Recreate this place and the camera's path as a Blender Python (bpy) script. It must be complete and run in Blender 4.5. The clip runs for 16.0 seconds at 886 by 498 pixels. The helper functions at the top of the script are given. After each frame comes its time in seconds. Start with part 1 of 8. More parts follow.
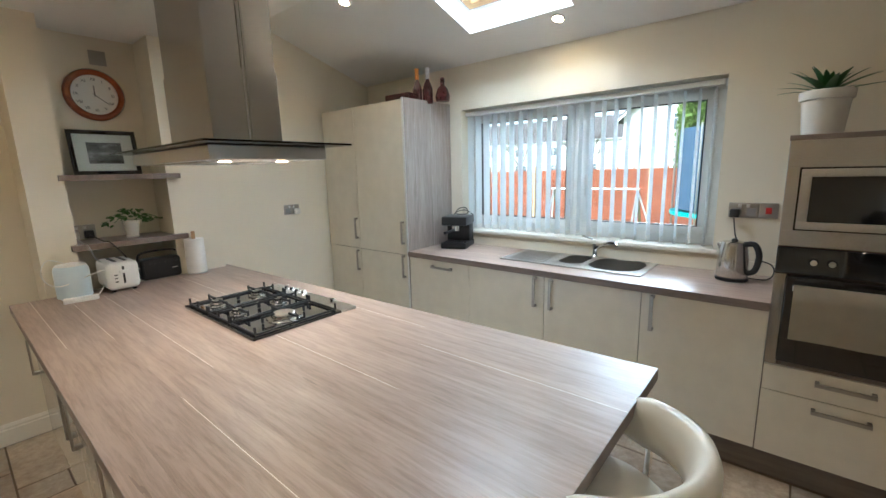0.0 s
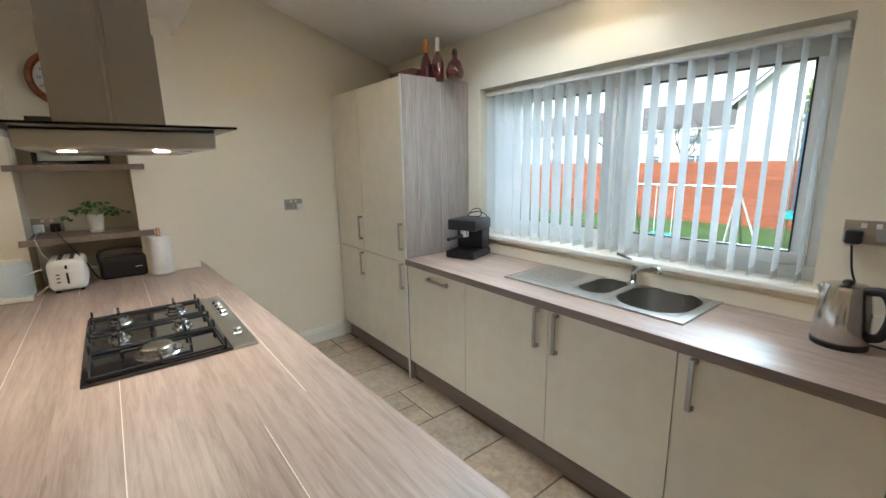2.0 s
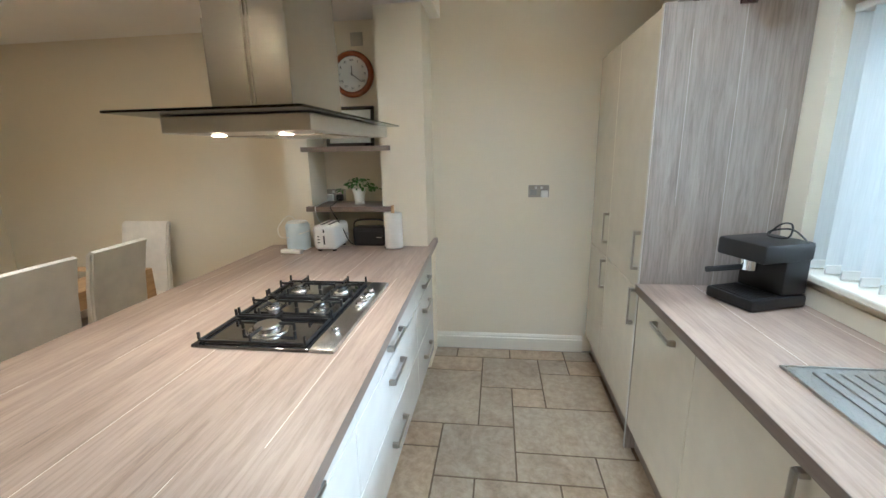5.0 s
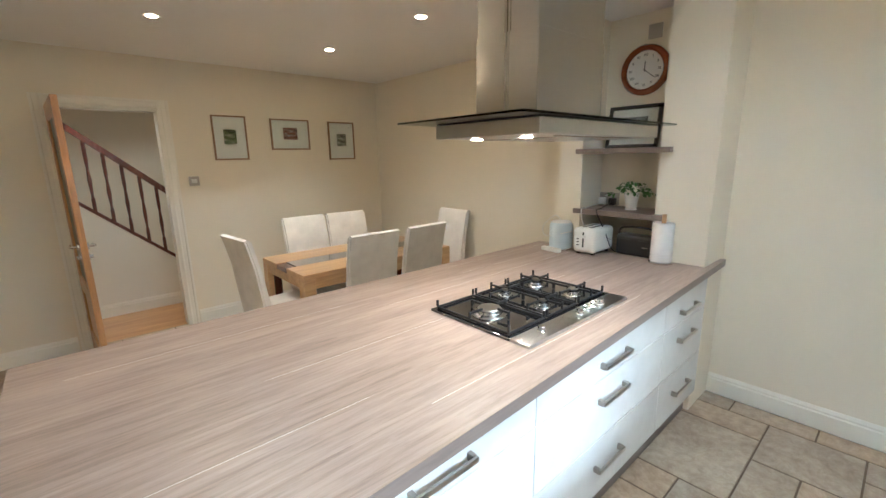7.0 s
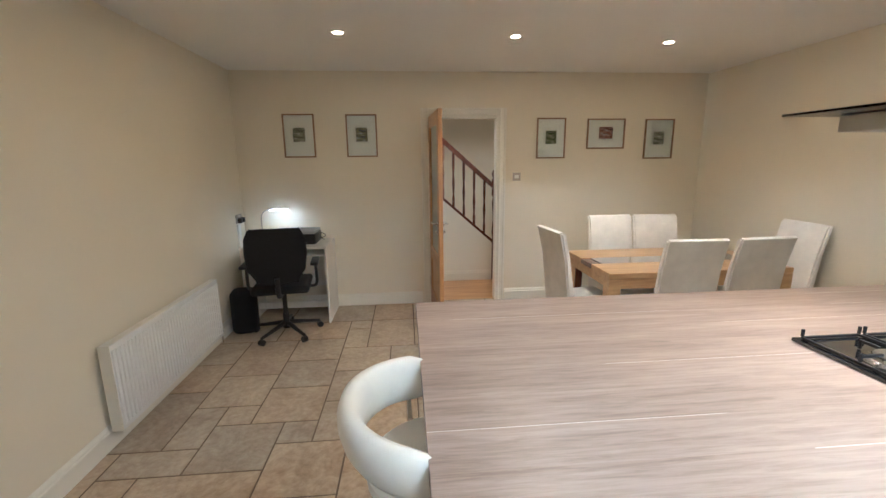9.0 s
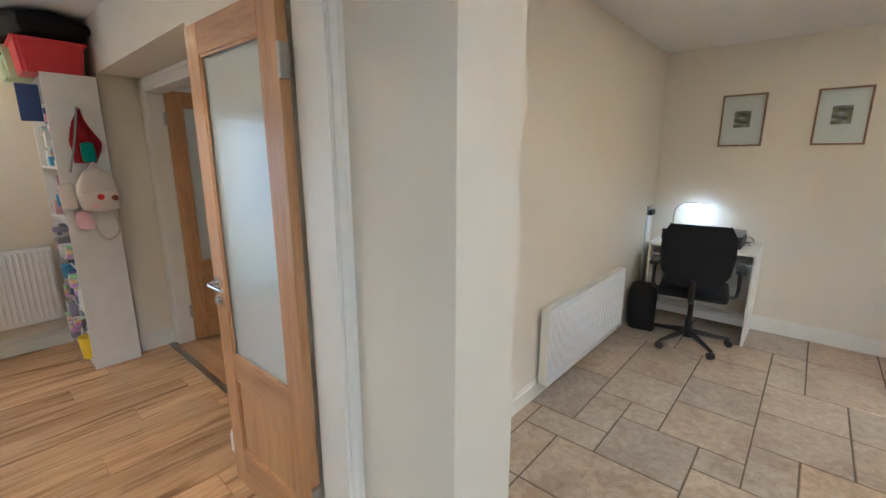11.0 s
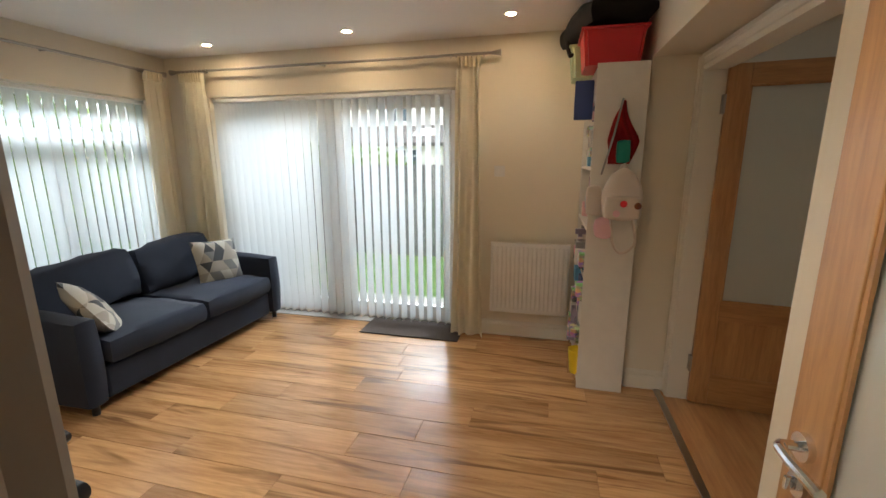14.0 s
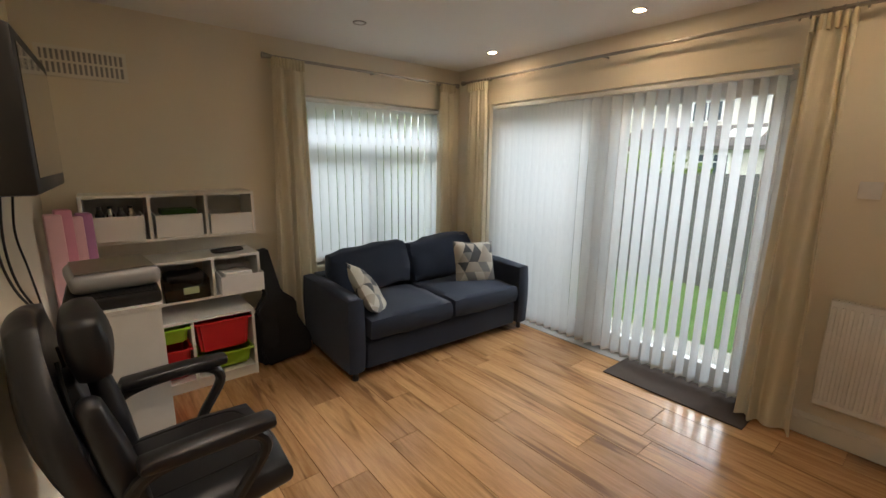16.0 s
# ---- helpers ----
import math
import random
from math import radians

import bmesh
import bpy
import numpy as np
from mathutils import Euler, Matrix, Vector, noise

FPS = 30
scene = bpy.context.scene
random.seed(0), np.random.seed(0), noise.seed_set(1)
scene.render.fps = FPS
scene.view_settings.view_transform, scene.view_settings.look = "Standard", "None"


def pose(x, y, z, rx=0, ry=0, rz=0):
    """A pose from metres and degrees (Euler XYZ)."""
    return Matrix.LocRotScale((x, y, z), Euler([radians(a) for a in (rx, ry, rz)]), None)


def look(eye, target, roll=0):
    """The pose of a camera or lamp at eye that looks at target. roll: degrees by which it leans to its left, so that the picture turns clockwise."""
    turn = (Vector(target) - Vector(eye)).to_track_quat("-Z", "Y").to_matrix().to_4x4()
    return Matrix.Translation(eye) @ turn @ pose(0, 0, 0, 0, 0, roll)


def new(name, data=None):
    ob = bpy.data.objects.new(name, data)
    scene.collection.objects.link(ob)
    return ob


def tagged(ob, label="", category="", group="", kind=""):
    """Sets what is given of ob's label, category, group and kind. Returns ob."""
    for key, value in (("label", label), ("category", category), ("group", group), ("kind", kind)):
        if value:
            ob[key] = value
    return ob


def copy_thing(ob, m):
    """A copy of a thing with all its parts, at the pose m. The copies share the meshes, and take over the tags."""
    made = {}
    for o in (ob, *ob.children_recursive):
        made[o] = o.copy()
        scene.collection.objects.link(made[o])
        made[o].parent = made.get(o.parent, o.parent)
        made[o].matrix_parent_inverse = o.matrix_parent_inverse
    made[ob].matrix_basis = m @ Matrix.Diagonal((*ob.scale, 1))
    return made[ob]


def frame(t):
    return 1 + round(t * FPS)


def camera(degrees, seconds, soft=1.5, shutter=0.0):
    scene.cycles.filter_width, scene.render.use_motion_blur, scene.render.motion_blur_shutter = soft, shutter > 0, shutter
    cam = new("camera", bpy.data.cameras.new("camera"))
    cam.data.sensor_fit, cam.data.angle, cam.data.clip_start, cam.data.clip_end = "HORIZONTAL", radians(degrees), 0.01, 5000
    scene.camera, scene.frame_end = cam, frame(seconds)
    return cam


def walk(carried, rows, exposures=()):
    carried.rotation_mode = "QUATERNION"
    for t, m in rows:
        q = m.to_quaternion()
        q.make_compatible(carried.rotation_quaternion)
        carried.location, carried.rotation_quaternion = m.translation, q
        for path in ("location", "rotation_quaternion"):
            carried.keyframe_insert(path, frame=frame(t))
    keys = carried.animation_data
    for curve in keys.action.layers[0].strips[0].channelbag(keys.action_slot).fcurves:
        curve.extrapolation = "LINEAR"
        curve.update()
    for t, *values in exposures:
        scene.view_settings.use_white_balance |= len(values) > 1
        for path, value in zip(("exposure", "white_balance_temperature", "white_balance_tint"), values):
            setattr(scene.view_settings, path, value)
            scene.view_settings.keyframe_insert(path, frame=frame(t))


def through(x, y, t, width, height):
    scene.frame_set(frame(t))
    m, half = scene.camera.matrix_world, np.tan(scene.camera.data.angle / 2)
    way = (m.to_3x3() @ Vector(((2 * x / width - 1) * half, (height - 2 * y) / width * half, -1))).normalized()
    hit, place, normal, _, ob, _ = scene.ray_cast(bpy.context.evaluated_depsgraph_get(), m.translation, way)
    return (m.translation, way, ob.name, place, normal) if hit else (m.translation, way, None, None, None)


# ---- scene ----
cam = camera(93.0, 16.0)
METRES, EYE, TILT, LEAN, TURN = 5.0, 1.5, 0.0, 0.0, 38.5
PATH = [
    (0, (-0.015, 0.055, 1.557), (-1.282, 1.558, 1.19), -1.5),
    (0.5, (0.013, 0.259, 1.541), (-1.318, 1.705, 1.173), -1.4),
    (1, (-0.015, 0.499, 1.566), (-1.406, 1.887, 1.193), -1.3),
    (1.5, (-0.026, 0.699, 1.554), (-1.49, 2.006, 1.168), -1.3),
    (2, (-0.024, 0.915, 1.56), (-1.565, 2.124, 1.158), -1.0),
    (2.5, (-0.055, 1.072, 1.56), (-1.672, 2.172, 1.138), -0.5),
    (3, (-0.149, 1.263, 1.565), (-1.854, 2.212, 1.127), -0.4),
    (5.3, (-0.441, 1.842, 1.555), (-2.325, 1.355, 1.092), -1.1),
    (5.5, (-0.467, 1.867, 1.561), (-2.305, 1.228, 1.098), -1.0),
    (6, (-0.515, 1.968, 1.561), (-2.21, 1.01, 1.104), -1.0),
    (6.5, (-0.532, 2.051, 1.555), (-2.045, 0.82, 1.112), -1.1),
    (7, (-0.52, 2.061, 1.551), (-1.822, 0.605, 1.122), -1.0),
    (7.5, (-0.492, 2.053, 1.556), (-1.548, 0.408, 1.132), -0.9),
    (8, (-0.464, 2.045, 1.554), (-1.243, 0.251, 1.137), -0.8),
    (8.2, (-0.429, 2.042, 1.556), (-1.081, 0.198, 1.141), -0.9),
    (10.3, (0.049, 2.036, 1.519), (0.787, 0.224, 1.103), -0.1),
    (10.5, (0.111, 2.04, 1.522), (1.015, 0.307, 1.096), -0.2),
    (10.8, (0.193, 2.05, 1.555), (1.333, 0.471, 1.1), 0.1),
    (11, (0.236, 2.037, 1.501), (1.526, 0.57, 1.073), -0.0),
    (11.5, (0.354, 1.966, 1.498), (1.935, 0.818, 1.068), 0.2),
    (12, (0.486, 1.921, 1.508), (2.252, 1.092, 1.069), 0.2),
    (12.5, (0.711, 1.933, 1.504), (2.58, 1.379, 1.057), -0.0),
    (13, (0.939, 1.965, 1.51), (2.869, 1.703, 1.055), -0.3),
    (13.5, (1.107, 1.915, 1.476), (3.056, 2.013, 1.042), -0.4),
    (14, (1.269, 1.853, 1.491), (3.168, 2.32, 1.073), -0.2),
    (14.5, (1.415, 1.892, 1.488), (3.176, 2.747, 1.081), 0.0),
    (15, (1.525, 1.936, 1.469), (3.082, 3.13, 1.084), 0.2),
    (15.5, (1.605, 1.941, 1.498), (2.972, 3.346, 1.102), 0.5),
    (16, (1.723, 1.934, 1.509), (2.961, 3.451, 1.104), 0.7),
]
walk(cam, [(t, look(eye, target, roll)) for t, eye, target, roll in PATH], exposures=[(0, 3.6, 5300, 2), (1.5, 3.6, 5300, 0), (3, 3.15, 6300, 10), (5.5, 3.8, 5200, 0), (7, 3.92, 5250, 2), (8, 4.0, 5200, 3), (10.5, 4.2, 4900, 6), (11.0, 4.35, 4750, 4), (11.5, 4.25, 4700, 2), (12.0, 4.1, 4750, 2), (12.8, 4.0, 5250, 4), (13.5, 3.85, 5500, 6), (14.5, 3.72, 6500, 10), (16, 3.35, 6300, 10)])

# ---- light ----
world = bpy.data.worlds.new("world")
scene.world = world
world.use_nodes = True
sky = world.node_tree.nodes.new("ShaderNodeTexSky")
sky.sky_type, sky.sun_disc = "NISHITA", False
sky.sun_elevation, sky.sun_rotation = radians(38), radians(200)
sky.air_density, sky.dust_density = 1.0, 3.0
pale = world.node_tree.nodes.new("ShaderNodeHueSaturation")
pale.inputs["Saturation"].default_value = 0.3
world.node_tree.links.new(sky.outputs[0], pale.inputs["Color"])
world.node_tree.links.new(pale.outputs[0], world.node_tree.nodes["Background"].inputs[0])
world.node_tree.nodes["Background"].inputs[1].default_value = 0.05
sun = new("sun", bpy.data.lights.new("sun", "SUN"))
sun.data.energy, sun.data.angle, sun.data.color = 0.24, radians(10.0), (1.0, 0.93, 0.84)
sun.matrix_world = look((0, 0, 20), (0.34 * 10, 0.94 * 10, 20 - 7.8))


def lamp(x, y, z, power, size=75, aim=(0, 0, -1), colour=(1.0, 0.86, 0.72), radius=0.03):
    ob = new("spot_light", bpy.data.lights.new("spot_light", "SPOT"))
    ob.data.energy, ob.data.spot_size, ob.data.spot_blend = power, radians(size), 0.6
    ob.data.color, ob.data.shadow_soft_size = colour, radius
    ob.matrix_world = look((x, y, z), (x + aim[0], y + aim[1], z + aim[2]))
    return ob




def window_light(x, y, z, w, h, power, aim, colour=(0.90, 0.95, 1.0), spread=180):
    """An added area lamp that stands in for the sky's light; no real lamp."""
    ob = new("window_light", bpy.data.lights.new("window_light", "AREA"))
    ob.data.shape, ob.data.size, ob.data.size_y = "RECTANGLE", w, h
    ob.data.energy, ob.data.color, ob.data.spread = power, colour, radians(spread)
    ob.matrix_world = look((x, y, z), (x + aim[0], y + aim[1], z + aim[2]))
    return ob


window_light(-1.35, 4.2, 3.1, 2.2, 1.2, 9, (0, -1, -0.72))
# added panel high over the garden, out of sight, brightening the dining end
window_light(-1.35, 11.0, 5.1, 5.0, 1.3, 12, (0, -1, -0.40), spread=50)
window_light(5.9, 3.8, 3.2, 2.6, 1.2, 16, (-1, 0, -0.72))
# second unseen panel over the side garden, added to brighten the living room
window_light(11.0, 3.8, 4.0, 5.0, 0.9, 7, (-1, 0, -0.32), (0.98, 0.98, 0.96), spread=50)
window_light(3.7, 6.4, 3.0, 1.6, 1.0, 14, (0, -1, -0.8))
# bare panel in the room beyond, added for a window that isn't built
window_light(4.95, -0.6, 1.5, 1.2, 1.1, 0.45, (-1, 0.1, -0.1))
window_light(-1.56, 2.42, 2.88, 0.62, 0.5, 3.5, (0, -0.25, -1))

# ---- materials ----
class Mat:
    """A small node builder round one Principled shader."""

    def __init__(self, name, colour=(0.8, 0.8, 0.8), rough=0.5, metal=0.0, **more):
        self.m = bpy.data.materials.new(name)
        self.m.use_nodes = True
        self.t = self.m.node_tree
        self.b = self.t.nodes["Principled BSDF"]
        self.b.inputs["Base Color"].default_value = (*colour, 1)
        self.b.inputs["Roughness"].default_value = rough
        self.b.inputs["Metallic"].default_value = metal
        for key, value in more.items():
            self.b.inputs[key.replace("_", " ")].default_value = value

    def node(self, kind, **values):
        n = self.t.nodes.new(kind)
        for key, value in values.items():
            if key in n.inputs:
                n.inputs[key].default_value = value
        return n

    def link(self, a, b):
        self.t.links.new(a, b)

    def coords(self, scale=(1, 1, 1), rot=(0, 0, 0), world_space=False):
        m = self.node("ShaderNodeMapping")
        m.inputs["Scale"].default_value = scale
        m.inputs["Rotation"].default_value = rot
        if world_space:
            self.link(self.node("ShaderNodeNewGeometry").outputs["Position"], m.inputs["Vector"])
        else:
            self.link(self.node("ShaderNodeTexCoord").outputs["Object"], m.inputs["Vector"])
        return m.outputs[0]

    def noise(self, vector, scale=5.0, detail=4.0, rough=0.55, distortion=0.0):
        n = self.node("ShaderNodeTexNoise", Scale=scale, Detail=detail, Roughness=rough, Distortion=distortion)
        self.link(vector, n.inputs["Vector"])
        return n.outputs[0]

    def ramp(self, value, stops):
        r = self.node("ShaderNodeValToRGB")
        while len(r.color_ramp.elements) < len(stops):
            r.color_ramp.elements.new(0.5)
        for e, (p, c) in zip(r.color_ramp.elements, stops):
            e.position, e.color = p, (*c, 1)
        self.link(value, r.inputs[0])
        return r.outputs[0]

    def mix(self, fac, a, b, mode="MIX"):
        x = self.t.nodes.new("ShaderNodeMix")
        x.data_type, x.blend_type = "RGBA", mode
        for s, v in ((x.inputs[0], fac), (x.inputs[6], a), (x.inputs[7], b)):
            if isinstance(v, (int, float)):
                s.default_value = v
            elif isinstance(v, tuple):
                s.default_value = (*v, 1)
            else:
                self.link(v, s)
        return x.outputs[2]

    def math(self, op, a, b=0.0, c=0.0):
        x = self.t.nodes.new("ShaderNodeMath")
        x.operation = op
        for s, v in zip(x.inputs, (a, b, c)):
            if isinstance(v, (int, float)):
                s.default_value = v
            else:
                self.link(v, s)
        return x.outputs[0]

    def colour(self, out):
        self.link(out, self.b.inputs["Base Color"])
        return self

    def rough(self, value, low, high):
        r = self.node("ShaderNodeMapRange")
        r.inputs["To Min"].default_value, r.inputs["To Max"].default_value = low, high
        self.link(value, r.inputs["Value"])
        self.link(r.outputs[0], self.b.inputs["Roughness"])
        return self

    def bump(self, value, strength=0.2, distance=0.002):
        n = self.node("ShaderNodeBump", Strength=strength, Distance=distance)
        self.link(value, n.inputs["Height"])
        self.link(n.outputs[0], self.b.inputs["Normal"])
        return self

    def random(self):
        return self.node("ShaderNodeObjectInfo").outputs["Random"]


def painted(name, colour, rough=0.55, wear=0.04, bump=0.06):
    k = Mat(name, colour, rough)
    v = k.coords(world_space=True)
    low = tuple(c * (1 - wear) for c in colour)
    k.colour(k.ramp(k.noise(v, 1.3, 5), [(0.3, low), (0.7, colour)]))
    k.bump(k.noise(v, 260, 2), bump, 0.001)
    k.rough(k.noise(v, 3, 3), rough - 0.06, rough + 0.08)
    return k.m


def plastic(name, colour, rough=0.4, **more):
    k = Mat(name, colour, rough, **more)
    v = k.coords()
    k.colour(k.ramp(k.noise(v, 9, 3), [(0.3, tuple(c * 0.93 for c in colour)), (0.7, colour)]))
    k.rough(k.noise(v, 40, 2), rough - 0.05, rough + 0.05)
    return k.m


def metal(name, colour, rough, stretch=(1, 1, 1), bump=0.05):
    k = Mat(name, colour, rough, 1.0)
    v = k.coords(stretch)
    n = k.noise(v, 60, 3)
    k.rough(n, rough - 0.06, rough + 0.08)
    k.colour(k.ramp(n, [(0.3, tuple(c * 0.93 for c in colour)), (0.7, colour)]))
    k.bump(n, bump, 0.0005)
    return k.m


def timber(name, dark, light, along="x", rough=0.4, ring=1.0, per_object=0.0, streaks=0.0, world_space=False, coat=0.0):
    """Wood with its grain along an axis; per_object varies it from piece to piece."""
    k = Mat(name, light, rough, Coat_Weight=coat, Coat_Roughness=0.15)
    s = {"x": (1.2, 14, 14), "y": (14, 1.2, 14), "z": (14, 14, 1.2)}[along]
    v = k.coords(s, world_space=world_space)
    if per_object:
        add = k.t.nodes.new("ShaderNodeVectorMath")
        add.operation = "ADD"
        comb = k.node("ShaderNodeCombineXYZ")
        r = k.random()
        k.link(k.math("MULTIPLY", r, 37.0), comb.inputs[0])
        k.link(k.math("MULTIPLY", r, 91.0), comb.inputs[1])
        k.link(v, add.inputs[0])
        k.link(comb.outputs[0], add.inputs[1])
        v = add.outputs[0]
    broad = k.noise(v, 0.45 * ring, 4, 0.6, 1.2)
    fine = k.noise(v, 4.0 * ring, 6, 0.65, 0.4)
    mid = tuple((a + b) / 2 for a, b in zip(dark, light))
    c = k.ramp(broad, [(0.32, dark), (0.47, mid), (0.62, light)])
    c = k.mix(0.35, c, k.ramp(fine, [(0.35, tuple(x * 0.75 for x in dark)), (0.6, light)]))
    if streaks:
        c = k.mix(k.math("MULTIPLY", k.ramp(k.noise(v, 0.55, 3, 0.55, 1.6), [(0.54, (0, 0, 0)), (0.67, (1, 1, 1))]), streaks), c, tuple(x * 0.45 for x in dark))
    if per_object:
        g = k.math("MULTIPLY_ADD", k.random(), per_object, 1.0 - per_object / 2)
        cc = k.node("ShaderNodeCombineColor")
        for i in range(3):
            k.link(g, cc.inputs[i])
        c = k.mix(1.0, c, cc.outputs[0], "MULTIPLY")
    k.colour(c)
    k.rough(fine, rough - 0.06, rough + 0.08)
    k.bump(fine, 0.12, 0.0008)
    return k.m


def laminate(name, dark, light, pale, along="x", plank=0.143, rough=0.33):
    """Grey oak laminate, printed as narrow boards with pale lines along some joints."""
    k = Mat(name, light, rough)
    swap = along == "z"
    v0 = k.coords(world_space=True)
    sep = k.node("ShaderNodeSeparateXYZ")
    k.link(v0, sep.inputs[0])
    length, across = (sep.outputs[2], sep.outputs[1]) if swap else (sep.outputs[0], sep.outputs[1])
    q = k.math("DIVIDE", across, plank)
    idx = k.math("FLOOR", q)
    fr = k.math("FRACT", q)
    comb = k.node("ShaderNodeCombineXYZ")
    k.link(k.math("MULTIPLY_ADD", idx, 7.13, k.math("MULTIPLY", length, 1.1)), comb.inputs[0])
    k.link(k.math("MULTIPLY", across, 16.0), comb.inputs[1])
    k.link(k.math("MULTIPLY", idx, 3.7), comb.inputs[2])
    v = comb.outputs[0]
    broad = k.noise(v, 0.55, 4, 0.6, 1.6)
    fine = k.noise(v, 5.0, 6, 0.7, 0.5)
    c = k.ramp(broad, [(0.3, dark), (0.5, tuple((a + b) / 2 for a, b in zip(dark, light))), (0.68, light)])
    c = k.mix(0.4, c, k.ramp(fine, [(0.36, tuple(x * 0.72 for x in dark)), (0.58, light)]))
    knots = k.math("GREATER_THAN", k.noise(v, 2.3, 2, 0.5, 0.2), 0.76)
    c = k.mix(k.math("MULTIPLY", knots, 0.5), c, tuple(x * 0.55 for x in dark))
    near = k.math("LESS_THAN", fr, 0.015)
    gate = k.math("GREATER_THAN", k.noise(v, 0.5, 1, 0.5), 0.51)
    c = k.mix(k.math("MULTIPLY", k.math("MULTIPLY", near, gate), 0.9), c, pale)
    k.colour(c)
    k.rough(fine, rough - 0.04, rough + 0.1)
    k.bump(fine, 0.10, 0.0006)
    return k.m


def fabric(name, colour, rough=0.9, scale=500, fold=0.0):
    k = Mat(name, colour, rough, Sheen_Weight=0.06)
    v = k.coords()
    k.colour(k.ramp(k.noise(v, 6, 5), [(0.3, tuple(c * 0.82 for c in colour)), (0.7, colour)]))
    k.bump(k.math("ADD", k.noise(v, scale, 2), k.math("MULTIPLY", k.noise(v, 9, 3), fold)), 0.25, 0.002)
    return k.m


M = {}
M["wall"] = painted("wall_cream_paint", (0.78, 0.715, 0.58), 0.6)
M["ceiling"] = painted("ceiling_white_paint", (0.84, 0.82, 0.78), 0.7, 0.02)
M["trim"] = painted("trim_white_gloss", (0.80, 0.77, 0.68), 0.32, 0.03, 0.02)
M["upvc"] = plastic("white_upvc", (0.82, 0.83, 0.82), 0.3)
M["cream_gloss"] = plastic("cream_gloss_front", (0.76, 0.71, 0.60), 0.16, Coat_Weight=0.5, Coat_Roughness=0.05)
M["white_gloss"] = plastic("white_gloss_front", (0.82, 0.82, 0.80), 0.14, Coat_Weight=0.5, Coat_Roughness=0.05)
M["white_satin"] = plastic("white_melamine", (0.80, 0.78, 0.73), 0.35)
M["carcass"] = plastic("dark_shadow_gap", (0.16, 0.14, 0.12), 0.5)
M["worktop"] = laminate("grey_oak_worktop", (0.235, 0.165, 0.125), (0.42, 0.32, 0.26), (0.80, 0.72, 0.64))
M["worktop_edge"] = timber("grey_oak_edge", (0.16, 0.12, 0.10), (0.24, 0.19, 0.16), "x", 0.4, world_space=True)
M["panel"] = laminate("grey_oak_panel", (0.22, 0.18, 0.155), (0.40, 0.35, 0.31), (0.52, 0.47, 0.43), "z", 0.2)
M["plinth"] = timber("grey_oak_plinth", (0.13, 0.10, 0.08), (0.2, 0.16, 0.13), "x", 0.4, world_space=True)
M["oak"] = timber("oak", (0.36, 0.17, 0.06), (0.58, 0.32, 0.13), "z", 0.34, 1.2, coat=0.3)
M["oak_h"] = timber("oak_level_grain", (0.36, 0.17, 0.06), (0.58, 0.32, 0.13), "x", 0.34, 1.2, coat=0.3)
M["table_oak"] = timber("light_oak_veneer", (0.36, 0.21, 0.10), (0.56, 0.36, 0.18), "x", 0.38, 1.4)
M["dark_wood"] = timber("dark_stained_mahogany", (0.05, 0.014, 0.008), (0.13, 0.035, 0.018), "z", 0.25, coat=0.4)
M["clock_wood"] = timber("red_brown_wood", (0.16, 0.035, 0.012), (0.33, 0.09, 0.03), "x", 0.22, coat=0.6)
M["plank"] = timber("walnut_laminate_plank", (0.36, 0.175, 0.068), (0.62, 0.37, 0.17), "y", 0.22, 0.9, 0.26, 0.8, coat=0.25)
M["hall_wood"] = timber("hall_wood_floor", (0.42, 0.20, 0.08), (0.60, 0.34, 0.15), "x", 0.3, 0.8, world_space=True)
M["steel"] = metal("brushed_steel", (0.46, 0.445, 0.42), 0.24, (1, 1, 30))
M["steel_h"] = metal("brushed_steel_level", (0.60, 0.58, 0.55), 0.28, (1, 30, 30))
M["chrome"] = metal("chrome", (0.80, 0.80, 0.79), 0.08, bump=0.0)
M["nickel"] = metal("satin_nickel", (0.42, 0.39, 0.35), 0.3)
M["black_gloss"] = plastic("black_gloss", (0.012, 0.012, 0.013), 0.06, Coat_Weight=1.0)
M["black"] = plastic("black_plastic", (0.010, 0.010, 0.011), 0.42)
M["iron"] = plastic("black_cast_iron", (0.008, 0.008, 0.009), 0.5)
M["leather"] = plastic("black_leather", (0.010, 0.010, 0.012), 0.38)
M["white_plastic"] = plastic("white_plastic", (0.78, 0.77, 0.74), 0.3)
M["grey_plastic"] = plastic("grey_plastic", (0.30, 0.30, 0.30), 0.4)
M["bluewhite"] = plastic("pale_blue_plastic", (0.62, 0.72, 0.80), 0.3)
M["red"] = plastic("red_plastic", (0.62, 0.02, 0.03), 0.35)
M["green"] = plastic("lime_plastic", (0.30, 0.55, 0.03), 0.35)
M["pink"] = plastic("pink_cover", (0.72, 0.30, 0.42), 0.5)
M["palepink"] = plastic("pale_pink_cover", (0.80, 0.50, 0.56), 0.5)
M["purple_pink"] = plastic("mauve_cover", (0.50, 0.22, 0.45), 0.5)
M["yellow"] = plastic("yellow_plastic", (0.85, 0.62, 0.02), 0.4)
M["blue"] = plastic("dark_blue_cover", (0.03, 0.06, 0.22), 0.5)
M["sky_blue"] = plastic("light_blue_cover", (0.14, 0.42, 0.68), 0.5)
M["purple"] = plastic("purple_cover", (0.22, 0.03, 0.16), 0.5)
M["palegreen"] = plastic("pale_green_plastic", (0.48, 0.60, 0.36), 0.4)
M["paper"] = painted("paper", (0.80, 0.79, 0.75), 0.8, 0.02)
M["linen"] = fabric("off_white_linen", (0.84, 0.80, 0.74))
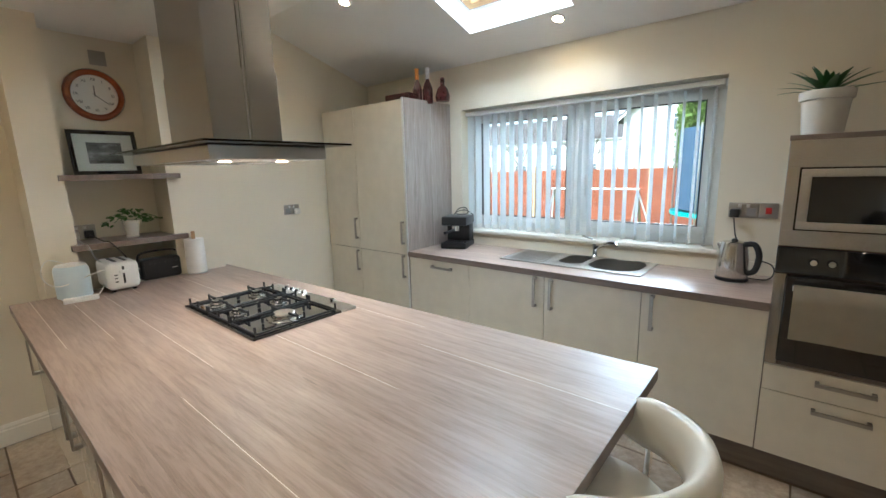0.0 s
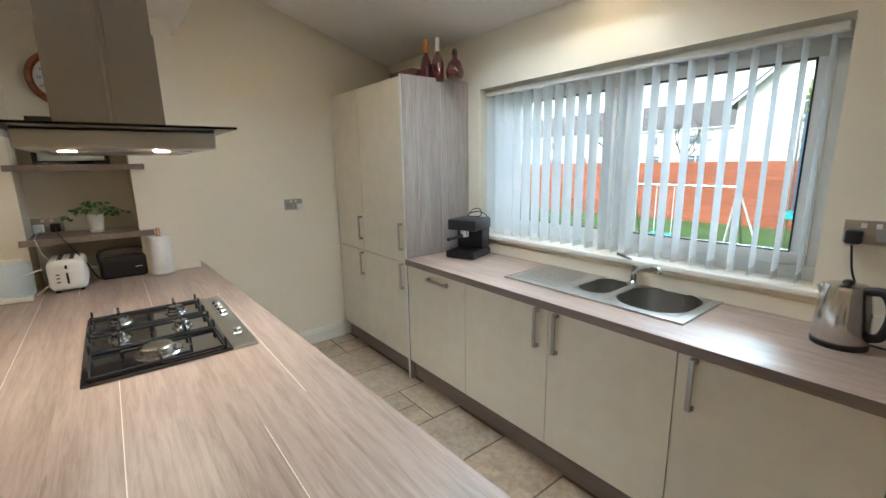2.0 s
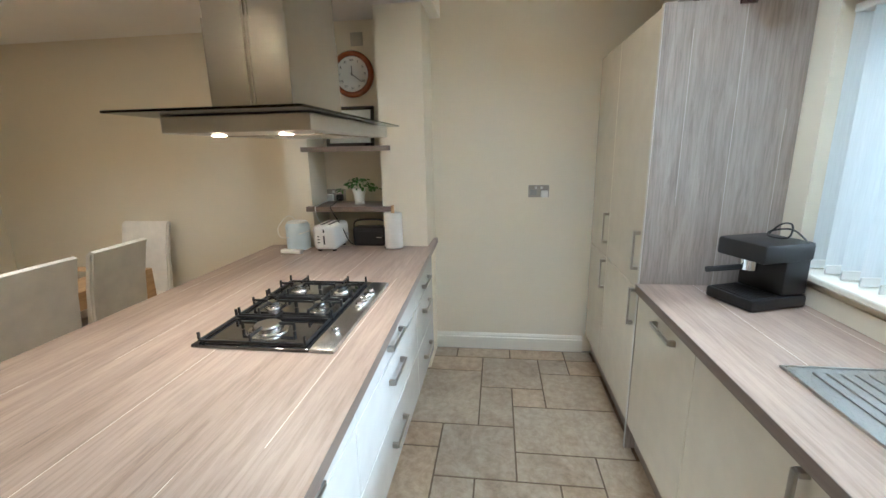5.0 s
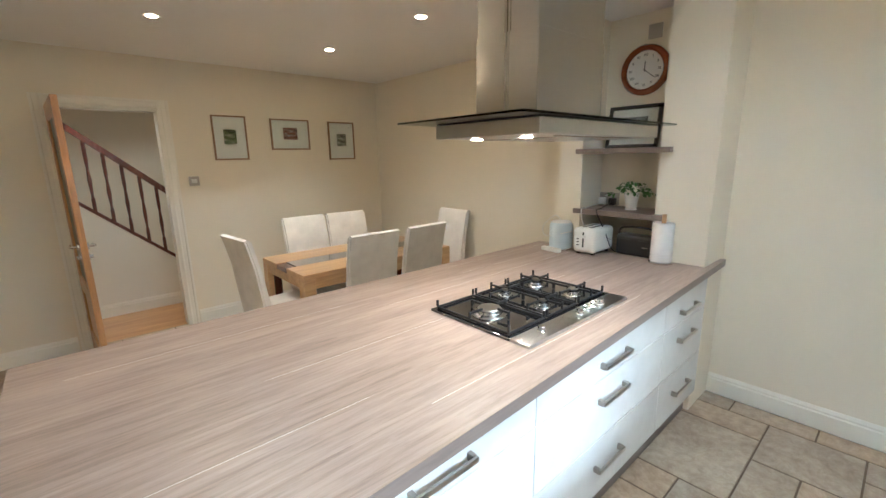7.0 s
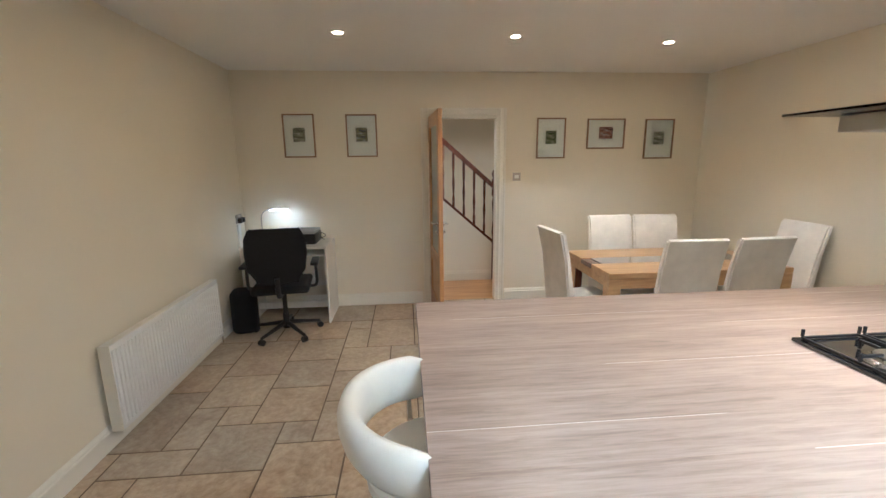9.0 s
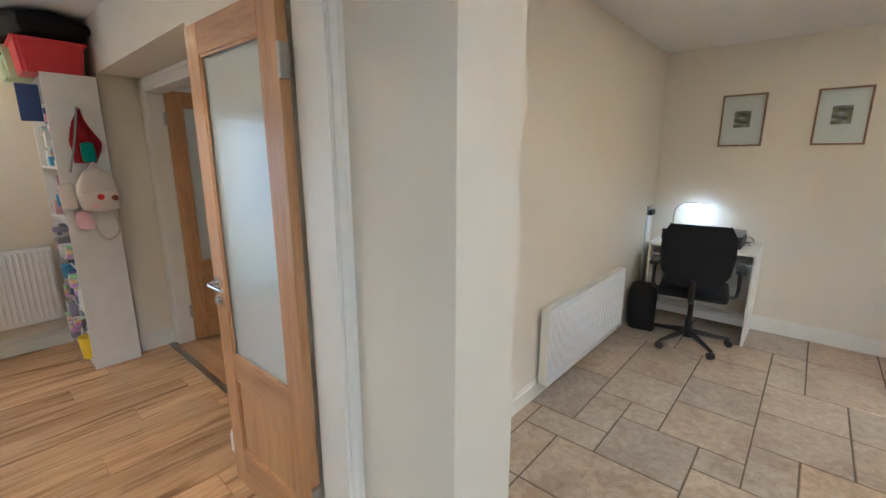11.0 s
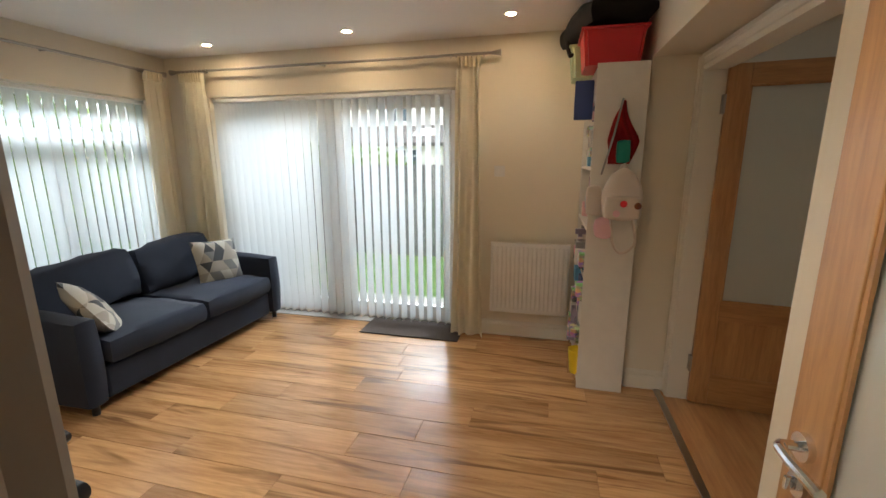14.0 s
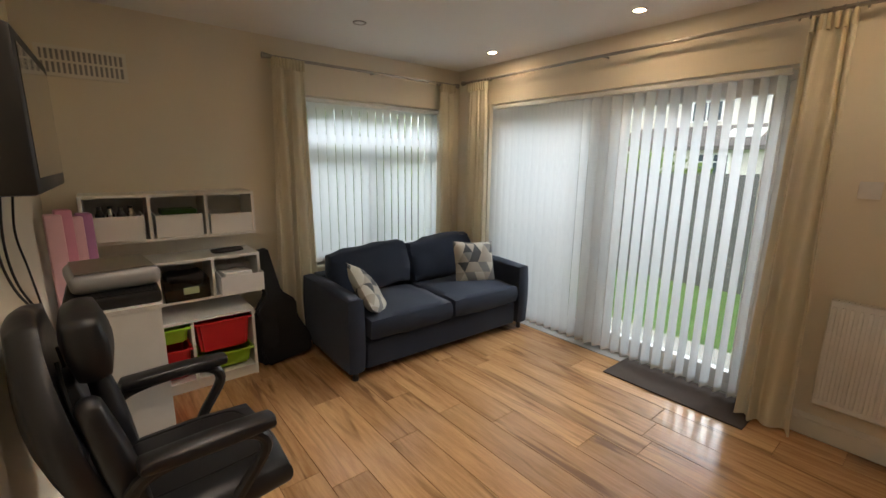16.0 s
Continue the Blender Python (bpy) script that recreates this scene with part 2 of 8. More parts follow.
M["tissue"] = fabric("white_tissue", (0.84, 0.82, 0.79), 0.95, 200)
M["navy"] = fabric("navy_sofa_fabric", (0.012, 0.021, 0.044), 0.9, 420, 0.6)
M["curtain"] = fabric("cream_curtain", (0.74, 0.66, 0.46), 0.85, 300)
M["towel"] = fabric("cream_towel", (0.62, 0.54, 0.40), 0.95, 350, 0.4)
M["mat"] = fabric("brown_doormat", (0.065, 0.048, 0.038), 0.95, 240)
M["seatcloth"] = plastic("black_mesh_fabric", (0.006, 0.006, 0.007), 0.9)
M["red_cloth"] = fabric("red_cloth", (0.45, 0.012, 0.02), 0.9)
M["teal_cloth"] = fabric("teal_cloth", (0.02, 0.25, 0.2), 0.9)
M["cream_leather"] = plastic("cream_leather", (0.74, 0.70, 0.60), 0.34)
M["bag_cloth"] = plastic("pale_pink_leather", (0.70, 0.62, 0.56), 0.45)
M["terracotta"] = plastic("china_white", (0.76, 0.74, 0.69), 0.25)
M["leaf"] = plastic("leaf_green", (0.06, 0.16, 0.035), 0.45)
M["aloe"] = plastic("aloe_green", (0.045, 0.13, 0.03), 0.4)
M["grass"] = painted("lawn", (0.085, 0.16, 0.035), 0.9, 0.45, 0.6)
M["hedge"] = painted("hedge_leaf", (0.14, 0.22, 0.035), 0.7, 0.4)
M["bark"] = painted("bark", (0.10, 0.08, 0.06), 0.9, 0.3, 0.5)
M["fence"] = timber("orange_fence_board", (0.22, 0.062, 0.028), (0.34, 0.105, 0.052), "x", 0.8, 1.0, 0.25)
M["mauve_lid"] = plastic("mauve_lid", (0.34, 0.30, 0.42), 0.4)
M["post"] = timber("pale_post", (0.42, 0.30, 0.17), (0.56, 0.42, 0.26), "z", 0.8)
M["fence_grey"] = painted("dark_grey_boards", (0.13, 0.13, 0.13), 0.9, 0.3, 0.3)
M["render"] = painted("white_house_render", (0.70, 0.67, 0.62), 0.85, 0.08, 0.2)
M["roof"] = painted("grey_roof_slate", (0.13, 0.115, 0.11), 0.8, 0.2, 0.4)
M["pane_dark"] = plastic("house_window_glass", (0.08, 0.10, 0.12), 0.08)
M["paving"] = painted("concrete_paving", (0.36, 0.34, 0.31), 0.9, 0.2, 0.3)
M["trampoline"] = plastic("blue_net", (0.05, 0.09, 0.15), 0.7)
M["turquoise"] = plastic("turquoise_padding", (0.03, 0.38, 0.38), 0.5)
M["print_dark"] = painted("dark_print", (0.10, 0.09, 0.08), 0.7, 0.6)
M["art_frame"] = timber("brown_picture_frame", (0.20, 0.115, 0.06), (0.34, 0.21, 0.12), "x", 0.4)
M["soil"] = painted("soil", (0.04, 0.028, 0.02), 0.95, 0.3)
M["bottle"] = plastic("dark_red_bottle", (0.06, 0.008, 0.008), 0.08, Coat_Weight=1.0)
M["foil"] = metal("orange_foil", (0.75, 0.32, 0.08), 0.35)
M["velux"] = timber("pine", (0.50, 0.30, 0.13), (0.66, 0.44, 0.22), "x", 0.4)


def glass(name, tint=(1, 1, 1), rough=0.0, ior=1.45):
    k = Mat(name, tint, rough, 0.0)
    k.b.inputs["Transmission Weight"].default_value = 1.0
    k.b.inputs["IOR"].default_value = ior
    return k.m


def thin_glass(name, tint=(0.96, 0.98, 0.97)):
    """A clear pane: mostly straight through, with a weak gloss."""
    k = Mat(name)
    t = k.t
    t.nodes.remove(k.b)
    tr = t.nodes.new("ShaderNodeBsdfTransparent")
    tr.inputs[0].default_value = (*tint, 1)
    gl = t.nodes.new("ShaderNodeBsdfGlossy")
    gl.inputs["Roughness"].default_value = 0.02
    fr = t.nodes.new("ShaderNodeFresnel")
    fr.inputs["IOR"].default_value = 1.45
    mx = t.nodes.new("ShaderNodeMixShader")
    t.links.new(fr.outputs[0], mx.inputs[0])
    t.links.new(tr.outputs[0], mx.inputs[1])
    t.links.new(gl.outputs[0], mx.inputs[2])
    t.links.new(mx.outputs[0], t.nodes["Material Output"].inputs[0])
    return k.m


def milky_glass(name, colour, through_it=0.35, ior=2.4):
    """Frosted glass with a polished face: milky body under a sharp gloss."""
    k = Mat(name)
    t = k.t
    t.nodes.remove(k.b)
    body, through, inner = t.nodes.new("ShaderNodeBsdfDiffuse"), t.nodes.new("ShaderNodeBsdfTranslucent"), t.nodes.new("ShaderNodeMixShader")
    body.inputs[0].default_value = through.inputs[0].default_value = (*colour, 1)
    inner.inputs[0].default_value = through_it
    gl, fr, mx = t.nodes.new("ShaderNodeBsdfGlossy"), t.nodes.new("ShaderNodeFresnel"), t.nodes.new("ShaderNodeMixShader")
    gl.inputs["Roughness"].default_value = 0.01
    fr.inputs["IOR"].default_value = ior
    t.links.new(body.outputs[0], inner.inputs[1])
    t.links.new(through.outputs[0], inner.inputs[2])
    t.links.new(fr.outputs[0], mx.inputs[0])
    t.links.new(inner.outputs[0], mx.inputs[1])
    t.links.new(gl.outputs[0], mx.inputs[2])
    t.links.new(mx.outputs[0], t.nodes["Material Output"].inputs[0])
    return k.m


def sheer(name, colour, through_it=0.45):
    """Cloth that lets daylight glow through."""
    k = Mat(name)
    t = k.t
    tl = t.nodes.new("ShaderNodeBsdfTranslucent")
    tl.inputs[0].default_value = (*colour, 1)
    df = t.nodes.new("ShaderNodeBsdfDiffuse")
    mx = t.nodes.new("ShaderNodeMixShader")
    mx.inputs[0].default_value = through_it
    c = k.ramp(k.noise(k.coords((1, 1, 0.05)), 260, 2), [(0.3, tuple(x * 0.93 for x in colour)), (0.7, colour)])
    t.links.new(c, df.inputs[0])
    t.links.new(c, tl.inputs[0])
    t.links.new(df.outputs[0], mx.inputs[1])
    t.links.new(tl.outputs[0], mx.inputs[2])
    t.links.new(mx.outputs[0], t.nodes["Material Output"].inputs[0])
    t.nodes.remove(k.b)
    return k.m


def glow(name, colour, strength):
    k = Mat(name, (0.8, 0.8, 0.8), 0.5)
    k.b.inputs["Emission Color"].default_value = (*colour, 1)
    k.b.inputs["Emission Strength"].default_value = strength
    return k.m


M["pane"] = thin_glass("clear_pane")
M["hood_glass"] = thin_glass("grey_green_glass", (0.55, 0.62, 0.60))
# sink bowls, a darker tone than the deck's steel
M["steel_bowl"] = metal("darker_steel", (0.46, 0.44, 0.41), 0.3, bump=0.0)
# white door post paint; the post's shade is put into this dark colour
M["shaded_white"] = painted("shaded_white_paint", (0.20, 0.175, 0.15), 0.5)
M["white_enamel"] = plastic("white_enamel", (0.82, 0.82, 0.80), 0.3)
M["frosted"] = milky_glass("frosted_glass", (0.84, 0.87, 0.80))
M["frosted_bright"] = milky_glass("frosted_side_light", (0.88, 0.93, 0.97), 0.7, 1.4)
M["clear_plastic"] = thin_glass("clear_plastic", (0.8, 0.85, 0.88))
M["blind"] = sheer("white_blind_cloth", (0.80, 0.83, 0.84), 0.5)
M["sheer_curtain"] = sheer("cream_curtain_cloth", (0.80, 0.74, 0.58), 0.14)
M["bulb"] = glow("warm_bulb", (1.0, 0.70, 0.40), 25.0)
M["bulb_cool"] = glow("cool_bulb", (0.85, 0.93, 1.0), 4.0)
M["led_red"] = plastic("red_switch", (0.5, 0.02, 0.02), 0.3)


# ---- mesh helpers ----
def box(bm, x0, x1, y0, y1, z0, z1, bevel=0.0, segments=2):
    m = Matrix.Translation(((x0 + x1) / 2, (y0 + y1) / 2, (z0 + z1) / 2)) @ Matrix.Diagonal((abs(x1 - x0), abs(y1 - y0), abs(z1 - z0), 1))
    made = bmesh.ops.create_cube(bm, size=1.0, matrix=m)["verts"]
    if bevel > 0:
        edges = list({e for v in made for e in v.link_edges})
        bmesh.ops.bevel(bm, geom=edges, offset=bevel, segments=segments, affect="EDGES", profile=0.5)
    return bm


def B(x0, x1, y0, y1, z0, z1, bevel=0.0, segments=2):
    return box(bmesh.new(), x0, x1, y0, y1, z0, z1, bevel, segments)


def boxes(*rows, bevel=0.0):
    bm = bmesh.new()
    for r in rows:
        box(bm, *r, bevel=bevel)
    return bm


def rod(bm, a, b, r, n=12, r2=None):
    a, b = Vector(a), Vector(b)
    d = b - a
    m = Matrix.Translation((a + b) / 2) @ d.to_track_quat("Z", "Y").to_matrix().to_4x4()
    bmesh.ops.create_cone(bm, cap_ends=True, segments=n, radius1=r, radius2=r if r2 is None else r2, depth=d.length, matrix=m)
    return bm


def R(a, b, r, n=12, r2=None):
    return rod(bmesh.new(), a, b, r, n, r2)


def tube(points, r, n=8, smooth_steps=6):
    """A round tube along a smoothed line of points."""
    p = [Vector(q) for q in points]
    line = []
    for i in range(len(p) - 1):
        a, b, c, d = p[max(i - 1, 0)], p[i], p[i + 1], p[min(i + 2, len(p) - 1)]
        for s in range(smooth_steps):
            t = s / smooth_steps
            line.append(0.5 * (2 * b + (c - a) * t + (2 * a - 5 * b + 4 * c - d) * t * t + (3 * b - a - 3 * c + d) * t ** 3))
    line.append(p[-1])
    bm = bmesh.new()
    rings = []
    for i, q in enumerate(line):
        d = line[min(i + 1, len(line) - 1)] - line[max(i - 1, 0)]
        u = d.orthogonal().normalized() if not rings else (last - d.normalized() * last.dot(d.normalized())).normalized()
        last = u
        w = d.normalized().cross(u)
        rings.append([bm.verts.new(q + (u * math.cos(k * math.tau / n) + w * math.sin(k * math.tau / n)) * r) for k in range(n)])
    for ra, rb in zip(rings, rings[1:]):
        for k in range(n):
            bm.faces.new((ra[k], ra[(k + 1) % n], rb[(k + 1) % n], rb[k]))
    bm.faces.new(rings[0][::-1])
    bm.faces.new(rings[-1])
    return bm


def lathe(profile, n=24, cx=0.0, cy=0.0):
    """Turns (radius, height) pairs round an upright axis."""
    bm = bmesh.new()
    rings = []
    for r, z in profile:
        r = max(r, 0.0004)
        rings.append([bm.verts.new((cx + r * math.cos(k * math.tau / n), cy + r * math.sin(k * math.tau / n), z)) for k in range(n)])
    for ra, rb in zip(rings, rings[1:]):
        for k in range(n):
            bm.faces.new((ra[k], ra[(k + 1) % n], rb[(k + 1) % n], rb[k]))
    bm.faces.new(rings[0][::-1])
    bm.faces.new(rings[-1])
    return bm


def extrude_profile(points, axis, a, b):
    """A closed outline, swept along x, y or z from a to b."""
    bm = bmesh.new()
    place = {"x": lambda p, s: (s, p[0], p[1]), "y": lambda p, s: (p[0], s, p[1]), "z": lambda p, s: (p[0], p[1], s)}[axis]
    lo = [bm.verts.new(place(p, a)) for p in points]
    hi = [bm.verts.new(place(p, b)) for p in points]
    n = len(points)
    bm.faces.new(lo[::-1])
    bm.faces.new(hi)
    for i in range(n):
        bm.faces.new((lo[i], lo[(i + 1) % n], hi[(i + 1) % n], hi[i]))
    bmesh.ops.recalc_face_normals(bm, faces=bm.faces)
    return bm


def mesh_of(name, bm, material, smooth=None):
    me = bpy.data.meshes.new(name)
    bmesh.ops.recalc_face_normals(bm, faces=bm.faces)
    bm.to_mesh(me)
    bm.free()
    me.materials.append(material)
    if smooth:
        me.shade_smooth()
        me.set_sharp_from_angle(angle=radians(smooth))
        flat = [q for q in me.polygons if max(abs(c) for c in q.normal) > 0.99999]
        if sum(q.area for q in flat) > 0.9 * sum(q.area for q in me.polygons):
            for q in flat:
                q.use_smooth = False
    return me


def part(name, bm, material, parent=None, label="", smooth=35, m=None, kind=""):
    ob = new(name, mesh_of(name, bm, material, smooth))
    if parent is not None:
        ob.parent = parent
    if m is not None:
        ob.matrix_basis = m
    if label or kind:
        tagged(ob, label, kind=kind)
    return ob


def thing(name, x, y, z, label, category, rz=0, group=""):
    ob = new(name)
    ob.matrix_world = pose(x, y, z, 0, 0, rz)
    ob.empty_display_size = 0.1
    return tagged(ob, label, category, group)


def one(name, bm, material, x, y, z, label, category, rz=0, group="", smooth=35):
    ob = part(name, bm, material, None, smooth=smooth, m=pose(x, y, z, 0, 0, rz))
    return tagged(ob, label, category, group)


def structure(name, bm, material, label="", smooth=None):
    return part(name, bm, material, None, label, smooth, kind="structure")
M["grey_glass"] = plastic("dark_grey_glass", (0.10, 0.10, 0.10), 0.12, Coat_Weight=0.8)
M["chrome_kettle"] = metal("polished_steel", (0.66, 0.65, 0.63), 0.16)
k = Mat("monochrome_print", (0.2, 0.2, 0.2), 0.7)
v = k.coords((3, 1, 9))
k.colour(k.ramp(k.noise(v, 2.2, 6, 0.65), [(0.35, (0.03, 0.03, 0.03)), (0.55, (0.22, 0.22, 0.22)), (0.7, (0.55, 0.55, 0.55))]))
M["print_mono"] = k.m
k = Mat("triangle_print_cushion", (0.4, 0.39, 0.36), 0.9)
sep = k.node("ShaderNodeSeparateXYZ")
k.link(k.coords((11, 11, 11)), sep.inputs[0])
a, b = sep.outputs[0], sep.outputs[2]
shear, half = k.math("ADD", a, k.math("MULTIPLY", b, 0.5)), k.math("SUBTRACT", a, k.math("MULTIPLY", b, 0.5))
cells = k.node("ShaderNodeCombineXYZ")
for slot, value in enumerate((shear, half, b)):
    k.link(k.math("FLOOR", value), cells.inputs[slot])
pick = k.node("ShaderNodeTexWhiteNoise")
k.link(cells.outputs[0], pick.inputs["Vector"])
k.colour(k.ramp(pick.outputs["Value"], [(0.0, (0.05, 0.055, 0.06)), (0.3, (0.16, 0.165, 0.16)), (0.55, (0.30, 0.28, 0.235)), (0.8, (0.42, 0.40, 0.34))]))
for n in k.t.nodes:
    if n.bl_idname == "ShaderNodeValToRGB":
        n.color_ramp.interpolation = "CONSTANT"
k.bump(k.noise(k.coords(), 400, 2), 0.2, 0.001)
M["cushion"] = k.m


# ---- structure ----
WX, NY, SY, EX = -3.52, 3.06, -2.44, 1.41      # inner faces of the kitchen's walls
CEIL = 2.42
LX0, LX1, LY0, LY1, LCEIL = 1.45, 4.72, 1.30, 5.37, 2.41   # living room
SLOPE = 0.31


def slope_z(y):
    return CEIL + SLOPE * (NY - y)


# floors as beds under the tiles and planks
structure("floor_bed_kitchen", B(-3.8, EX + 0.1, -2.6, 3.36, -0.12, -0.0215), M["paving"], "pale grout bed under stone floor tiles")
structure("floor_bed_living", B(EX + 0.1, 4.95, 1.09, 5.65, -0.12, -0.0215), M["carcass"], "dark bed under wood floor planks")

# kitchen walls
structure("wall_west", boxes((-3.8, WX, 1.33, NY + 0.3, 0, 3.2), (-3.8, WX, SY - 0.15, 0.36, 0, 3.2), (-3.8, -3.45, 0.36, 1.33, 0, 3.2)), M["wall"], "cream painted wall")
structure("chimney_pier", boxes((-3.45, -3.17, 0.36, 0.53, 0, CEIL), (-3.45, -3.17, 1.03, 1.33, 0, CEIL), (-3.45, -3.17, 0.53, 1.03, 0, 0.86)), M["wall"], "cream painted chimney pier with a shelved niche")
wx0, wx1, wz0, wz1 = -2.305, -0.38, 1.04, 2.06
structure("wall_north", boxes((-3.5, wx0, NY, NY + 0.3, 0, 2.8), (wx1, 1.36, NY, NY + 0.3, 0, 2.8), (wx0, wx1, NY, NY + 0.3, 0, wz0), (wx0, wx1, NY, NY + 0.3, wz1, 2.8)), M["wall"], "cream painted wall round the kitchen window")
dx0, dx1, dz = -1.24, -0.52, 1.985
structure("wall_south", boxes((-3.5, dx0, SY - 0.12, SY, 0, 2.6), (dx1, EX + 0.12, SY - 0.12, SY, 0, 2.6), (dx0, dx1, SY - 0.12, SY, dz, 2.6)), M["wall"], "cream painted dining wall with a doorway")
structure("wall_east", boxes((EX, EX + 0.12, SY, 0.985, 0, 2.6)), M["wall"], "cream painted wall behind a radiator")
oy0, oy1, oz = 1.312, 2.137, 1.99
structure("wall_pier", B(0.868, EX + 0.12, 0.985, 1.27, 0, 3.1), M["wall"], "cream painted projecting wall end")
structure("wall_divider", boxes((1.29, LX0, 1.27, oy0, 0, 3.1), (1.29, LX0, 2.36, NY + 0.3, 0, 3.1), (1.29, LX0, oy0, 2.36, oz, 3.1), (1.29, LX0, 2.165, 2.36, 0, 0.1), (1.29, LX0, NY + 0.3, LY1, 0, 3.1)), M["wall"], "cream painted wall between kitchen and living room")
# kitchen ceilings
structure("ceiling_flat", B(-3.8, EX + 0.12, SY - 0.12, 1.4, CEIL, CEIL + 0.1), M["ceiling"], "flat white ceiling")
structure("ceiling_bulkhead", B(-3.8, EX + 0.12, 1.3, 1.4, CEIL + 0.1, 3.3), M["ceiling"], "white bulkhead at the edge of the flat ceiling")
v0, v1, u0, u1 = 2.13, 2.72, -1.95, -1.17


def slope_piece(bm, x0, x1, y0, y1, t=0.16):
    pts = [(y0, slope_z(y0)), (y1, slope_z(y1)), (y1, slope_z(y1) + t), (y0, slope_z(y0) + t)]
    b2 = extrude_profile(pts, "x", x0, x1)
    me = bpy.data.meshes.new("tmp")
    b2.to_mesh(me)
    b2.free()
    bm.from_mesh(me)
    bpy.data.meshes.remove(me)


bm = bmesh.new()
slope_piece(bm, -3.8, u0, 1.4, NY + 0.3)
slope_piece(bm, u1, 1.36, 1.4, NY + 0.3)
slope_piece(bm, u0, u1, 1.4, v0)
slope_piece(bm, u0, u1, v1, NY + 0.3)
structure("ceiling_slope", bm, M["ceiling"], "sloping white ceiling over the kitchen")
bm = bmesh.new()
for x0, x1, y0, y1 in ((u0, u0 + 0.05, v0, v1), (u1 - 0.05, u1, v0, v1), (u0 + 0.05, u1 - 0.05, v0, v0 + 0.05), (u0 + 0.05, u1 - 0.05, v1 - 0.05, v1)):
    pts = [(y0, slope_z(y0) + 0.163), (y1, slope_z(y1) + 0.163), (y1, slope_z(y1) + 0.24), (y0, slope_z(y0) + 0.24)]
    b2 = extrude_profile(pts, "x", x0, x1)
    me = bpy.data.meshes.new("tmp")
    b2.to_mesh(me)
    b2.free()
    bm.from_mesh(me)
    bpy.data.meshes.remove(me)
rw = structure("window_roof", bm, M["velux"], "pine framed roof window")
pane = part("pane", extrude_profile([(v0, slope_z(v0) + 0.2), (v1, slope_z(v1) + 0.2), (v1, slope_z(v1) + 0.206), (v0, slope_z(v0) + 0.206)], "x", u0 + 0.051, u1 - 0.051), M["pane"], rw, "clear roof window pane")
pane.visible_shadow = False

# living room walls
gy0, gy1, gz1 = 2.60, 4.92, 2.05        # garden door opening
nx0, nx1, nz0, nz1 = 3.02, 4.50, 0.62, 2.02   # living room window
structure("wall_living_east", boxes((LX1, LX1 + 0.3, LY0 - 0.3, gy0, 0, 2.6), (LX1, LX1 + 0.3, gy1, LY1 + 0.3, 0, 2.6), (LX1, LX1 + 0.3, gy0, gy1, gz1, 2.6)), M["wall"], "cream painted wall round the garden door")
structure("wall_living_north", boxes((1.26, nx0, LY1, LY1 + 0.3, 0, 2.6), (nx1, LX1, LY1, LY1 + 0.3, 0, 2.6), (nx0, nx1, LY1, LY1 + 0.3, 0, nz0), (nx0, nx1, LY1, LY1 + 0.3, nz1, 2.6)), M["wall"], "cream painted wall round the living room window")
sx0, sx1, sz = 2.34, 4.06, 2.06
structure("wall_living_south", boxes((EX + 0.12, sx0, 1.0, LY0, 0, 2.6), (sx1, LX1, 1.0, LY0, 0, 2.6), (sx0, sx1, 1.0, LY0, sz, 2.6)), M["wall"], "cream painted wall with a deep opening")
structure("ceiling_living", B(LX0 - 0.05, LX1 + 0.3, 1.0, LY1 + 0.3, LCEIL, LCEIL + 0.1), M["ceiling"], "flat white living room ceiling")
# room beyond the second oak door
structure("wall_room_beyond", boxes((EX + 0.12, 5.2, -2.2, -2.08, 0, 2.6), (5.08, 5.2, -2.08, 1.0, 0, 2.6)), M["wall"], "cream painted walls of the next room")
structure("floor_room_beyond", B(EX + 0.12, 5.2, -2.1, 1.09, -0.1, -0.002), M["hall_wood"], "light wood floor")
structure("ceiling_room_beyond", B(EX + 0.12, 5.2, -2.2, 1.0, 2.48, 2.58), M["ceiling"], "white ceiling")
structure("threshold_strip", B(sx0 + 0.02, sx1, 1.075, 1.115, 0, 0.008, 0.003), M["nickel"], "worn metal threshold strip")
# hall beyond the dining door
structure("floor_hall", B(-3.3, 0.6, -5.2, SY - 0.05, -0.1, -0.002), M["hall_wood"], "light wood hall floor")
structure("wall_hall", boxes((-3.3, 0.6, -4.5, -4.4, 0, 2.6), (-3.4, -3.3, -5.2, SY - 0.12, 0, 2.6), (0.6, 0.7, -5.2, SY - 0.12, 0, 2.6)), M["wall"], "cream painted hall walls")
structure("ceiling_hall", B(-3.4, 0.7, -5.2, SY - 0.12, 2.42, 2.52), M["ceiling"], "white hall ceiling")


def skirting(name, x0, y0, x1, y1, side, h=0.13):
    """A moulded skirting board along a wall; side: the way it faces."""
    t = 0.018
    prof = [(0, 0), (t, 0), (t, h - 0.035), (t - 0.006, h - 0.028), (t - 0.006, h - 0.018), (t - 0.012, h - 0.006), (0.003, h), (0, h)]
    length = math.hypot(x1 - x0, y1 - y0)
    bm = extrude_profile([(p[0], p[1]) for p in prof], "y", 0, length)
    ang = math.degrees(math.atan2(y1 - y0, x1 - x0)) - 90
    if side < 0:
        bmesh.ops.scale(bm, vec=(-1, 1, 1), verts=bm.verts)
    ob = part(name, bm, M["trim"], None, "white moulded skirting board", 20, pose(x0, y0, 0, 0, 0, ang), "structure")
    return ob


